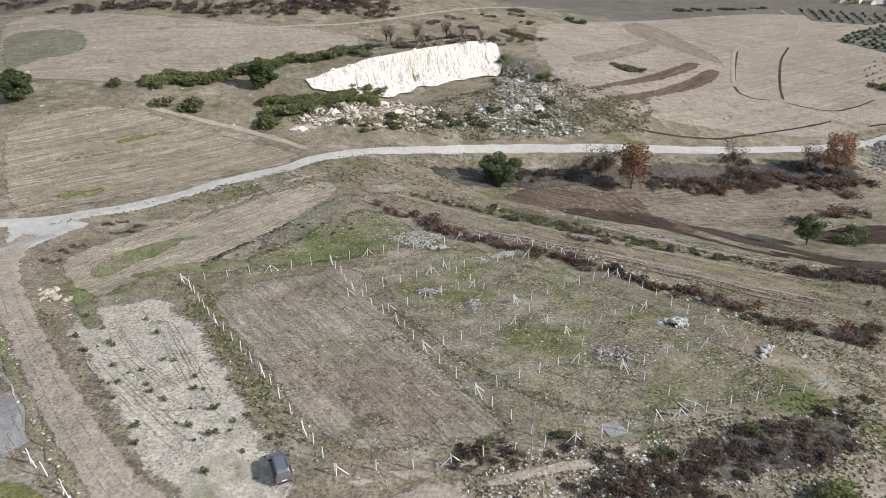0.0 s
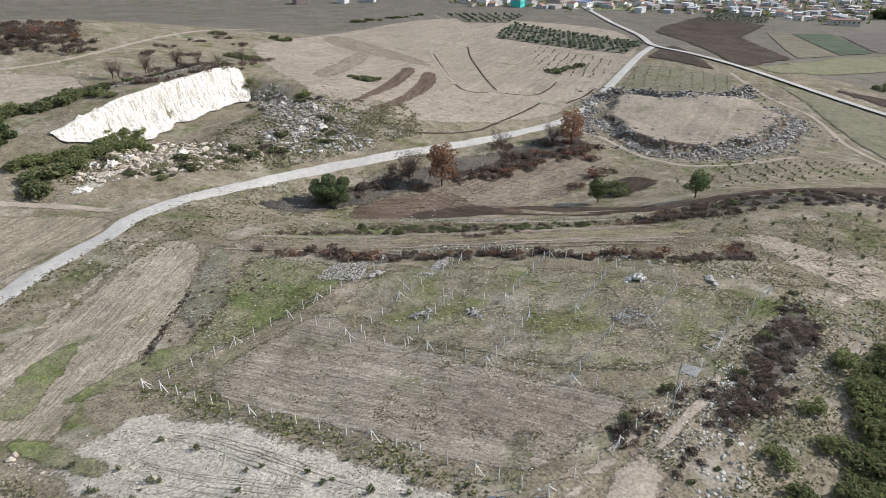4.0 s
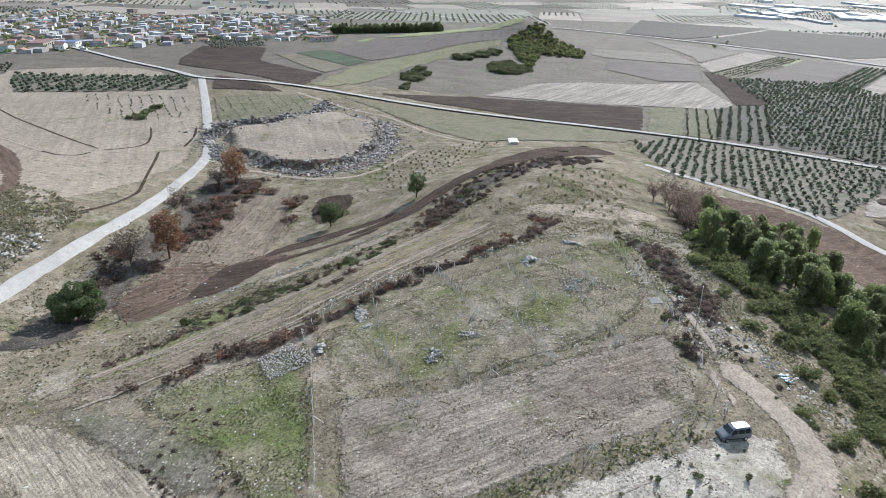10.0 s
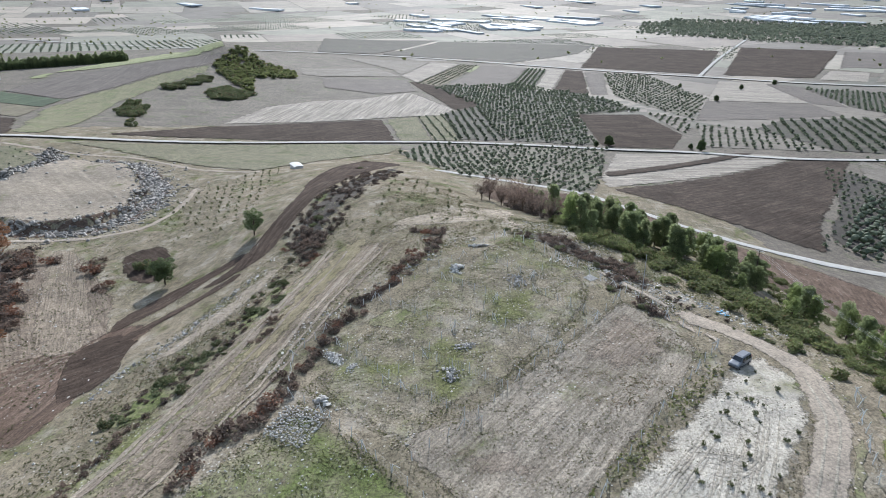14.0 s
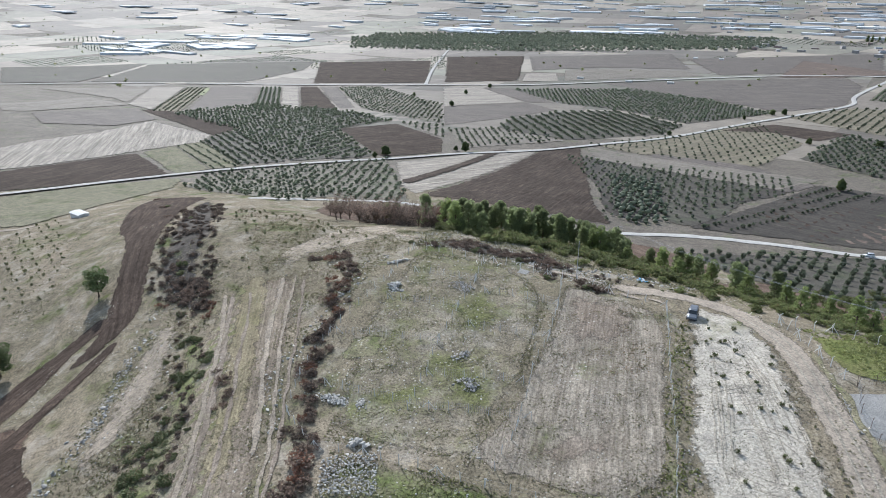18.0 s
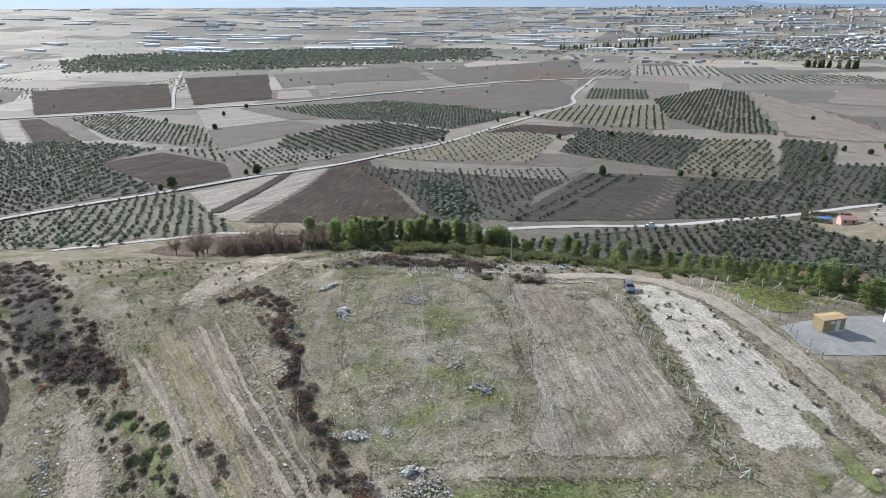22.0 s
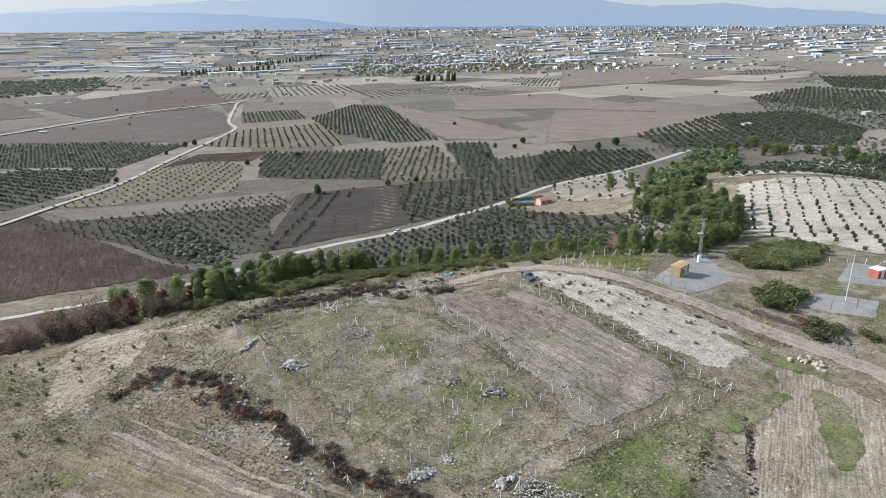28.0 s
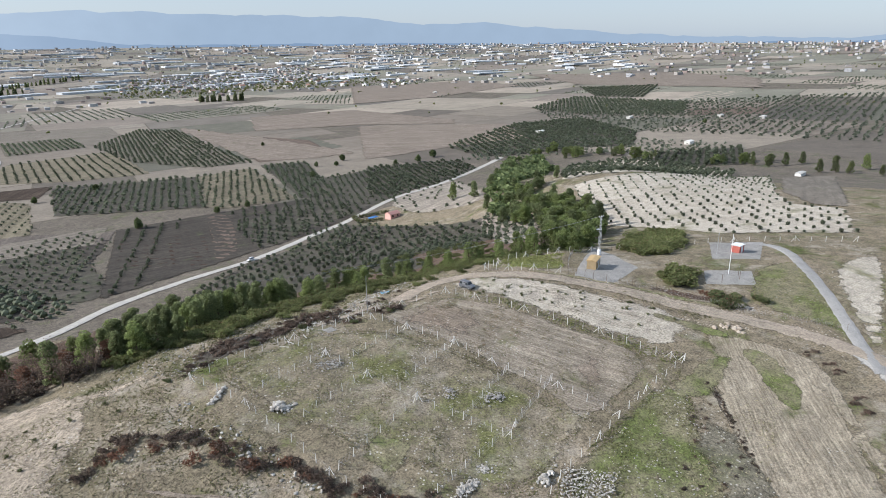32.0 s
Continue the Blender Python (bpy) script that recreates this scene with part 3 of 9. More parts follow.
ribbon("track", [(-92, 194), (-84, 192), (-72, 189), (-57, 185), (-46, 180), (-36, 174)], 3.2, M_DIRT, "pale dirt path joining the gravel road", "track", step=2)
patch("road_apron", [(-88.9, 118.1), (-77, 120.4), (-69.3, 118.5), (-72.9, 110.4), (-74.1, 103.4), (-78.8, 101.6)], M_ROAD, "pale gravel apron at the road junction", "road", 1.5, 0.1, 0.4, 1, 2.0)
ribbon("track", [(-108.9, 44.6), (-112.1, 54.6), (-101.9, 71.8), (-92.3, 85.5), (-83.2, 98), (-74.1, 111.4)], 3.0, M_TAR, "narrow grey asphalt lane", "road", step=1.5)
ribbon("track", [(139, 222), (148, 206), (146, 188), (146, 174), (152, 160), (170, 152), (200, 148)], 3.2, M_DIRT, "dirt track round the old quarry", "track", step=2)

# ground cover on and round the hill
patch("ploughed_plot", [(-40, 89), (-14.5, 101), (-12, 88), (-7, 78.7), (-3, 70.3), (3.4, 60.6), (8, 53.5), (0, 51), (-13, 50), (-24, 66)], soil_at(PLOT, -55), "ploughed grey-brown plot inside the fence", "field", 2.0)
patch("brown_plot_soil", [(-9, 52), (7, 54), (1, 63), (-6, 70), (-13, 66), (-14, 58)], soil_at(PLOT_B, -55), "patch of browner ploughed earth", "field", 1.5, 0.09, 1.5, 1, 5.0)
patch("brown_plot_soil", [(-30, 78), (-20, 86), (-18, 96), (-26, 93)], soil_at(PLOT_B, -55), "patch of browner ploughed earth", "field", 1.5, 0.09, 1.5, 1, 4.0)
patch("sandy_plot", [(-55.5, 77.5), (-54, 80.8), (-51, 85), (-45.5, 86.8), (-41.1, 85.5), (-36.9, 80.3), (-30.8, 72.1), (-24.5, 61.9), (-17.5, 51.2), (-12.5, 46.5), (-15, 40.5), (-22, 40.5), (-29.5, 44.8), (-35.8, 51.8), (-40.4, 57.4), (-46.4, 65), (-51.4, 71.4)], soil_at(SAND, -50), "pale sandy plot with tyre marks and small shrubs", "field", 1.6, ragged=1.1, rounded=1, soft=3.6)
patch("grass_strip", [(-41, 93), (-26, 119), (-18, 133), (1, 112), (-14, 104)], M_VERGE, "grassy strip along the fence", "grass", 2.0, ragged=0.8, soft=3.0)
patch("stubble_strip", [(-50, 94), (-54, 85), (-58, 87), (-66, 96), (-68, 103), (-62, 110), (-54, 120), (-42, 139), (-26, 150), (-20, 147), (-28, 126), (-35, 111), (-45, 98)][:6] + [(-54, 119.9), (-41.5, 138.9), (-29, 154), (-24.5, 142), (-30, 126.5), (-34.6, 111.3), (-44.7, 97.7)], soil_at(STRAW, 59), "long pale stubble strip", "field", 2.0, soft=1.2)
patch("grass_lens", [(-56.7, 91.8), (-60.2, 93.8), (-60.9, 98.6), (-58.3, 104.6), (-56.2, 108.7), (-51.5, 112.5), (-49, 110.4), (-52.2, 102.9), (-54.5, 96.7)], M_VERGE, "green weedy lens between the stubble strips", "grass", 1.2, lift=0.12, ragged=0.4, soft=1.2)
patch("bank_edge", [(-64, 96), (-68, 104), (-60, 116), (-47, 137), (-33, 160), (-24, 166), (-29, 160), (-44, 135), (-57, 113)], soil_at(STRAW, 50), "pale broken bank under the road", "ground", 1.5, ragged=0.6, soft=2.0)
patch("stony_bank", [(-22, 146), (-19, 137), (-23, 122), (-26, 111), (-35, 106), (-37, 112), (-32, 124), (-26, 139)], M_RUBBLY, "stony dark green bank beside the stubble", "ground", 1.2, lift=0.11, ragged=1.0, soft=3.0)
ribbon("ditch", [(-45.1, 92.4), (-42.8, 98.7), (-39.6, 105.6), (-36.6, 111.8), (-33.7, 117.3), (-31.6, 120.4)], 1.6, M_BURNT, "dark narrow ditch beside the stubble strip", "ditch", 1.5, 0.1, -0.1, 0.25)
patch("graded_strip", [(-23, 151), (-5, 140), (24, 134), (50, 119), (68, 96), (59, 85), (36, 99), (15, 115), (-5, 126), (-24, 139)], soil_at(GRADED, -31), "bare graded strip with wheel ruts", "field", 2.0, soft=6.0)
patch("dark_ploughed_strip", [(74, 131), (79, 121), (86, 115.4), (99, 110.3), (115, 103.5), (136, 94), (169, 78), (205, 55), (226, 68), (222, 78), (197, 91), (160, 104), (134, 107), (105, 117.4), (90, 124), (83, 128), (76, 136)], soil_at(LOAM, -22), "dark freshly ploughed strip", "field", 2.0, 0.1, 0.2, 1, 0.9)
patch("ridged_plot", [(39.0, 181.3), (64.8, 186.0), (96.0, 191.4), (134.5, 193.9), (125.0, 174.9), (93.0, 159.2), (63.8, 154.3), (42.5, 157.1)], soil_at(HOLLOW, 20), "ridged brown plot in the hollow below the road", "field", 2.0, 0.05, 0.8, 1, 4.0)
patch("valley_soil", [(12, 158), (22, 173), (35, 177), (56, 175), (58, 164), (68, 154), (60, 142), (50, 147), (34, 150)], soil_at(VALLEY, -20), "bare reddish-brown earth in the hollow", "field", 2.0, soft=3.0)
patch("dark_ploughed_loop", [(62, 157), (54, 162), (36, 159.5), (29, 157), (30, 151.5), (35, 146.5), (43, 147.5), (50, 147), (54, 142), (57, 135), (55, 137), (51, 146), (60, 151)], soil_at(LOAM, 100), "dark ploughed turning loop in the hollow", "field", 1.2, 0.11, 0.15, 1, 0.9)
for poly in ([(74, 155.5), (83, 145), (89, 132), (92, 123.5), (85, 121), (84.5, 130), (76, 139.6), (67, 148.7), (62, 156)], [(57, 153), (62.6, 145.5), (72, 134), (77, 124), (73.5, 124.5), (66, 133.5), (59, 144), (52, 150)]):
    patch("ploughed_pass", poly, soil_at(LOAM, 115), "dark ploughed tractor pass", "field", 1.2, 0.12, 0.15, 1, 0.8)
patch("dark_ploughed_corner", [(92, 150), (104, 161), (125, 165), (126, 150), (106, 146)], soil_at(LOAM, 30), "dark ploughed corner behind the green trees", "field", 2.0, 0.1, 0.4, 1, 2.0)
patch("straw_slope", [(69, 119), (71, 111), (57, 115.5), (43, 124), (36, 131), (30, 140), (33, 144), (41, 138), (51, 131)], soil_at(PLATEAU, -35), "pale straw slope above the hollow", "ground", 1.5, lift=0.12, ragged=0.8, soft=4.6)
patch("grass_bank", [(60, 113), (46, 113), (30, 122), (18, 130), (8, 137), (10, 146), (22, 138), (30, 128), (46, 120)], M_VERGE, "weedy green bank above the graded strip", "grass", 1.5, 0.13, 1.0, 1, 3.0)
patch("scorched_bank", [(198, 56), (170, 66), (141, 75), (112, 86), (92, 99), (64, 106.5), (73, 113), (95, 109.5), (115, 101), (138, 91), (170, 75), (196, 60)], M_BURNT, "scorched dark bank beside the ploughed strip", "ground", 1.5, 0.1, 1.2, 1, 4.0)
patch("scorched_scrub", [(49, 61), (46.5, 54), (38, 49.5), (31, 48), (25, 43.5), (18, 43.5), (12, 46), (8, 43.3), (2, 42), (-3, 38.5), (-3, 42), (4, 44), (13, 47.5), (21, 50.5), (31, 54)], M_BURNT, "scorched stony ground at the fence corner", "ground", 1.2, lift=0.06, ragged=1.2, soft=3.4)
patch("scorched_scrub", [(-0.1, 50.8), (4.8, 51.7), (6.1, 50.2), (3.4, 48.3), (-0.1, 48.2)], M_BURNT, "scorched stony ground beside the track", "ground", 1.0, lift=0.14, ragged=0.4, soft=1.6)
patch("plot_grass", [(-18.4, 97.4), (3.4, 112), (27.9, 88.1), (44.1, 62.3), (19.3, 54.4), (4.1, 62.4), (-7.5, 80.5)] + [(-12, 95)], M_PLOTGRASS, "weedy stony ground inside the fence", "grass", 2.0, soft=3.0)
patch("grass_bank", [(-19, 151), (-1, 144), (18, 133), (37, 122), (57, 110), (71, 96), (65, 94), (48, 105), (29, 116), (10, 124), (-7, 135), (-22, 144)], M_PLOTGRASS, "weedy bank beside the graded strip", "grass", 2.0, soft=3.0)
patch("tilled_strip", [(55, 172), (139, 190), (131, 177), (56, 156)], soil_at(GRADED, 12), "tilled tan strip in the hollow", "field", 2.0, lift=0.09)
patch("scorched_bank", [(-8, 176), (11, 184), (37, 188), (61, 196), (95, 202), (144, 222), (139, 198), (107, 188), (70, 183), (35, 175), (2, 162)], M_BURNT, "scorched dark bank below the road", "ground", 2.0, lift=0.12, ragged=1.5, soft=4.0)
patch("north_field", [(-122, 174), (-100, 195), (-63, 181), (-36, 172), (-45, 159), (-64, 141), (-79, 125), (-89, 118)], soil_at(FALLOW, 50), "fallow field with faint green lines", "field", 3.0)
patch("dry_field", [(50, 385), (263, 551), (398, 439), (291, 313), (162, 235), (85, 222), (48, 232), (38, 259), (37, 306)], soil_at(PLATEAU, 35), "wide dry tan field beyond the road", "field", 4.0, 0.05, 1.0, 2, 8.0)
patch("north_field", [(-145, 213), (-106, 209), (-72, 228), (-32, 260), (-35, 291), (-93, 292), (-208, 320)], soil_at(PLATEAU, 15), "dry tan field on the rise", "field", 4.0)
patch("grass_patch", [(-182, 278), (-148, 279), (-130, 246), (-144, 233), (-148, 220)], M_GREEN, "green grass patch on the rise", "grass", 3.0, lift=0.12)
patch("gravel_pad", [(-43.6, 52.6), (-69, 25.7), (-64.9, 41.6), (-63.3, 53), (-49, 60.1)], M_GRAVEL, "grey gravel pad", "ground", 1.5, ragged=0.1, rounded=0)
patch("gravel_pad", [(-101, 39.3), (-113.8, 47.3), (-97.9, 60.4), (-87.3, 54)], M_GRAVEL, "grey gravel pad", "ground", 2.0, ragged=0.1, rounded=0)
patch("gravel_pad", [(-77.6, 60.9), (-88.8, 65.8), (-82.7, 72.9), (-72.2, 67.4)], M_GRAVEL, "grey gravel pad", "ground", 2.0, ragged=0.1, rounded=0)
patch("green_yard", [(-93.5, 63.4), (-108.2, 65), (-91, 88), (-83.2, 98), (-73.7, 81.5), (-79.2, 73.1)], M_VERGE, "grassy yard beside the lane", "grass", 3.0)
patch("white_ground", [(-110, 71), (-137, 68), (-76, 110), (-90, 93)], soil_at(SAND, 60), "bare white ground beside the lane", "ground", 3.0)

patch("pale_crest", [(86.4, 49.3), (75.4, 50.2), (60.8, 52.3), (43.8, 55.4), (41.5, 59), (52, 60), (64, 62), (76, 66), (84, 62)], soil_at(CREST, 20), "bare pale earth on the crest", "ground", 1.5, ragged=0.8, soft=7.0)
patch("pale_crest", [(86.9, 52), (74.9, 48.1), (66.2, 52.3), (62.3, 66.9), (64.6, 74.5), (67.7, 80.6), (71.1, 86.8), (75.2, 87.2)], soil_at(CREST, 60), "bare pale earth on the crest", "ground", 1.5, ragged=0.8, soft=3.0)
patch("pine_slope", [(-80, 2), (-40, 4), (0, 2), (25, -15), (20, -60), (-10, -95), (-50, -100), (-85, -50)], soil_at(VALLEY, 30), "dark earth slope below the young pines", "ground", 3.0, ragged=1.0, soft=6.0)
patch("pine_slope", [(150, 40), (168, 2), (140, -28), (108, -40), (88, -66), (62, -78), (30, -60), (20, -20), (45, 0), (72, 3), (84, 28), (112, 46)], soil_at(VALLEY, -40), "dark brown slope below the pines", "ground", 3.0, ragged=1.0, soft=5.0)
patch("pale_crest", [(72.4, 86), (81.5, 76), (82, 64), (68.4, 72), (65.5, 79), (65, 89.5), (68, 90)], soil_at(CREST, 20), "bare pale earth on the crest", "ground", 2.0, ragged=0.8, soft=6.0)
patch("quarry_floor", [(-48, 189), (-40, 202), (-27, 210), (-16, 215), (-18, 206), (-33, 197), (-41, 185)], soil_at(SAND, 40), "white limestone spoil at the quarry mouth", "ground", 2.0, ragged=1.5, soft=4.0)
patch("bare_patch", [(-11, 44.5), (-3, 46.8), (4, 48.8), (3, 51), (-6, 48.6), (-12, 46.5)], M_DIRT, "bare reddish earth beside the track", "ground", 1.5, lift=0.15, ragged=0.3)
for poly in ([(15.9, 68.6), (18.5, 65.2), (14.5, 62.1), (10.1, 65.1)], [(13.6, 56.4), (18.8, 55), (10.5, 52), (6.9, 53.9)], [(20.7, 101.1), (24.9, 93.4), (18.5, 88.3), (14.3, 95.4)], [(-42, 89), (-16.5, 50.5), (-15, 51.5), (-40, 91)], [(-58, 92), (-44, 93), (-30, 99), (-40, 104)], [(-58, 92), (-60, 86), (-50, 73), (-47, 76)]):
    patch("grass_patch", poly, M_VERGE, "patch of green grass and weeds", "grass", 1.2, lift=0.1, ragged=0.5, soft=2.2)
for pts, wide in (([(160, 365), (140, 318), (128, 286), (130, 274), (141, 274)], 1.6), ([(197, 383), (176, 347), (154, 300), (144, 274)], 1.5), ([(58, 227), (61, 219), (77, 216), (96, 220), (122, 235), (156, 254)], 1.5), ([(141, 274), (158, 265), (172, 270), (189, 282)], 1.3), ([(164, 248), (184, 255), (200, 264)], 1.5)):
    ribbon("furrow", pts, wide, soil_at(LOAM, 40), "dark ploughed furrow round a dry field", "furrow", 3.0, 0.1, 0.02)
for poly in ([(122, 330), (128, 324), (91, 278), (61, 248), (39, 234), (51, 244), (70, 264), (95, 296)], [(128, 320), (132, 312), (117, 287), (88, 257), (65, 237), (51, 234), (66, 245), (85, 263), (105, 288)]):
    patch("ploughed_crescent", poly, soil_at(VALLEY, 52), "dark ploughed crescent beyond the road", "field", 2.5, 0.12, 0.5, 1, 1.5)
for poly, turn in (([(106, 413), (128, 437), (144, 336), (136, 326), (104, 381)], -60), ([(55, 297), (115, 374), (115, 353), (56, 277)], 50)):
    patch("tilled_strip", poly, soil_at(GRADED, turn), "faintly tilled strip on the dry rise", "field", 3.0, 0.12, 0.8, 1, 4.0)
ribbon("track", [(128, 286), (136, 310), (162, 370), (186, 391), (225, 432), (251, 486), (268, 549)], 2.6, M_DIRT, "pale dirt path over the dry rise", "track", 3.0, 0.12)
ribbon("track", [(-143, 272), (-104, 277), (-64, 294), (-28, 320), (43, 414), (90, 470)], 3.0, M_DIRT, "pale dirt path across the northern rise", "track", 3.0, 0.12)
for poly in ([(-86, 133), (-77, 140), (-76, 135), (-84, 128)], [(-90, 168), (-78, 181), (-76, 178), (-87, 165)], [(-98, 150), (-84, 163), (-82, 161), (-96, 148)]):
    patch("grass_patch", poly, M_LUSH, "streak of green grass in the fallow field", "grass", 1.5, 0.12, 0.6, 1, 2.0)


def bearing_of(poly, k=0):
    a, b = poly[k], poly[(k + 1) % len(poly)]
    return math.degrees(math.atan2(b[1] - a[1], b[0] - a[0]))


# fields of the plain
FIELDS = (
    ([(80, -260), (11, -266), (-53, -270), (-92, -283), (-70, -202), (-36, -181), (12, -159), (74, -120), (81, -114)], GROVE_DD, "dark grey field with rows of trees"),
    ([(176, -34), (216, -122), (262, -218), (262, -232), (254, -252), (198, -192), (129, -113), (98, -88)], DARK, "dark ploughed triangular field"),
    ([(273, -89), (276, -190), (261, -220), (216, -122), (178, -34), (207, -45)], TAN, "pale stubble field"),
    ([(252, -253), (82, -274), (89, -229), (214, -220)], TAN_B, "grey-brown fallow strip"),
    ([(296, 229), (303, 79), (294, 39), (268, 52), (232, 100), (220, 122), (259, 171), (284, 205)], M_GREEN, "dull green meadow"),
    ([(256, 289), (285, 244), (255, 223), (205, 255)], M_GREEN, "pale field with young trees"),
    ([(322, 215), (364, 157), (394, 37), (310, 41), (309, 86), (321, 151)], DARK, "dark ploughed field along the road"),
    ([(395, 34), (408, 7), (311, 18), (308, 40)], M_GREEN, "pale green field beside the road"),
    ([(374, 151), (448, 123), (480, 84), (493, 44), (541, -14), (442, -32), (414, -14), (383, 85)], TAN, "wide pale stubble field with curving lines"),
    ([(639, 64), (637, -29), (547, -21), (524, 20), (564, 67)], BROWN, "purple-brown ploughed field"),
    ([(622, -27), (613, -45), (466, -66), (437, -30)], DARK, "dark ploughed wedge"),
    ([(722, 82), (763, -12), (666, -30), (650, 64), (661, 83)], TAN_B, "dull tan field below the hill"),
    ([(421, -133), (423, -195), (333, -178), (289, -142), (292, -103), (300, -93)], DARK, "dark brown ploughed field"),
    ([(776, -279), (762, -301), (544, -205), (568, -173)], DARK, "dark brown ploughed strip"),
    ([(789, -258), (776, -279), (568, -173), (565, -148)], TAN, "pale stubble strip"),
    ([(762, -301), (746, -324), (539, -224), (544, -205)], BROWN, "brown ploughed strip"),
    ([(827, -174), (801, -236), (570, -117), (584, -56)], BROWN, "grey-brown fallow field"),
    ([(584, -56), (630, -79), (624, -93), (582, -70)], YELLOW, "bright yellow-green patch of crop"),
    ([(745, -127), (823, -165), (820, -171), (715, -128)], YELLOW, "bright yellow-green patch of crop"),
    ([(862, -107), (842, -146), (608, -34), (675, -29)], TAN, "pale dry field in strips"),
    ([(913, 17), (854, -105), (680, -30), (745, -29)], TAN_B, "dull fallow field"),
    ([(648, -432), (619, -477), (465, -409), (498, -311)], TAN, "pale dry field"),
    ([(619, -477), (574, -497), (435, -428), (465, -409)], BROWN, "brown field"),
    ([(498, -311), (465, -409), (397, -386), (389, -310), (391, -225)], BROWN, "grey-brown fallow field"),
    ([(540, -636), (340, -983), (273, -868), (212, -647), (238, -544), (344, -594), (466, -616)], BROWN, "wide dull brown field beside the long road"),
    ([(220, -394), (204, -464), (135, -459), (140, -404), (185, -417)], DARK, "dark brown ploughed field"),
    ([(202, -235), (199, -272), (136, -284), (79, -256), (82, -227), (159, -230)], BROWN, "bare grey-brown field"),
    ([(1360, 8), (1294, -106), (1273, -223), (990, -45), (1034, 45)], GROVE_D, "dark far field"),
    ([(1250, -216), (1120, -494), (986, -398), (866, -235), (985, -52)], GROVE_D, "dark far field with low trees"),
    ([(1097, -487), (986, -678), (711, -455), (806, -315)], DARK, "dark purple-brown far field"),
    ([(1034, -754), (937, -891), (644, -577), (696, -473)], DARK, "dark purple-brown far field"),
    ([(705, -654), (677, -698), (598, -616), (631, -569)], TAN, "pale far plot"),
    ([(924, -886), (770, -1179), (561, -915), (690, -825), (730, -693)], BROWN, "brown far field"),
    ([(704, -750), (677, -809), (551, -882), (488, -835), (595, -620)], TAN_B, "dull tan far field"),
    ([(683, -1095), (474, -1541), (342, -1148), (480, -856)], BROWN, "reddish-brown far field"),
    ([(536, 474), (545, 404), (457, 365), (390, 276), (317, 256), (306, 263), (382, 362), (394, 391), (405, 414), (439, 435)], DARK, "dark ploughed field near the village"),
    ([(347, 343), (286, 257), (275, 301)], DARK, "dark ploughed wedge by the road"),
    ([(517, 361), (551, 346), (493, 276), (454, 281)], CROP, "dark green crop field"),
    ([(504, 377), (517, 361), (454, 281), (398, 279)], FALLOW_D, "olive-brown strip beside the crop"),
    ([(646, 350), (1038, 252), (718, 160), (692, 202), (688, 329), (616, 329)], YELLOW, "green strip along the crest of the hill"),
    ([(547, 337), (658, 320), (689, 206), (706, 159), (670, 174), (610, 227), (519, 265), (493, 276)], BROWN, "brown field on the back of the hill"),
    ([(321, 258), (443, 278), (519, 265), (610, 227), (670, 174), (632, 178), (562, 211), (468, 232), (361, 232), (313, 241)], M_FLANK, "grassy green flank of the hill"),
    ([(500, 561), (545, 556), (512, 534), (442, 549)], YELLOW, "yellow-green field at the edge of the village"),
    ([(518, -1238), (300, -1112), (347, -954), (409, -902)], CLAY, "reddish-brown field"),
    ([(283, -1044), (120, -999), (86, -784), (132, -747), (168, -862), (249, -868)], TAN_B, "dull tan field beside the long road"),
    ([(77, -225), (62, -259), (28, -262), (28, -193), (31, -148), (75, -167)], LOAM, "dark brown field with a few tree rows"),
    ([(26, -261), (10, -258), (14, -170), (29, -151)], CLAY, "bare brown strip beside the groves"),
    ([(21, -908), (-64, -696), (-136, -449), (-73, -449), (-34, -473), (22, -852)], PINK, "pinkish tan dry field"),
    ([(-12, -666), (-63, -689), (-115, -588), (-112, -452), (-37, -459)], CLAY, "red-brown ploughed field"),
    ([(-200, -687), (-353, -544), (-306, -412), (-222, -418), (-125, -406)], PINK, "wide pinkish tan dry field"),
    ([(-96, -980), (-270, -950), (-329, -647), (-307, -596), (-204, -701), (-70, -747)], PINK, "long pale dry field"),
    ([(-469, -1694), (-807, -1600), (-752, -1209), (-475, -1072), (-305, -1079)], PINK, "long dull tan far field"),
    ([(-1043, -1697), (-1208, -1185), (-1093, -820), (-889, -634), (-816, -1064)], PINK, "long tan far field"),
    ([(-200, -19), (-288, -92), (-320, -79), (-186, 23), (-182, 10)], TAN_B, "fenced brown plot beyond the white grove"),
    ([(-587, -490), (-667, -432), (-602, -372), (-538, -434)], CLAY, "brown far strip"),
)
for poly, material, label in FIELDS:
    size = max(abs(a - b) for p in poly for q in poly for a, b in zip(p, q))
    if isinstance(material, tuple):
        material = soil_at(material, bearing_of(poly))
    away = math.hypot(poly[0][0], poly[0][1])
    patch("field", poly, material, label, "field", max(3.0, size / 40), 0.14 + 0.0004 * away, 0.6, 0)
patch("dark_strip", [(216, -52), (276, -181), (272, -192), (204, -49)], soil_at(DARK, -65), "narrow dark ploughed strip", "field", 4.0, 0.75, 0.3, 0)
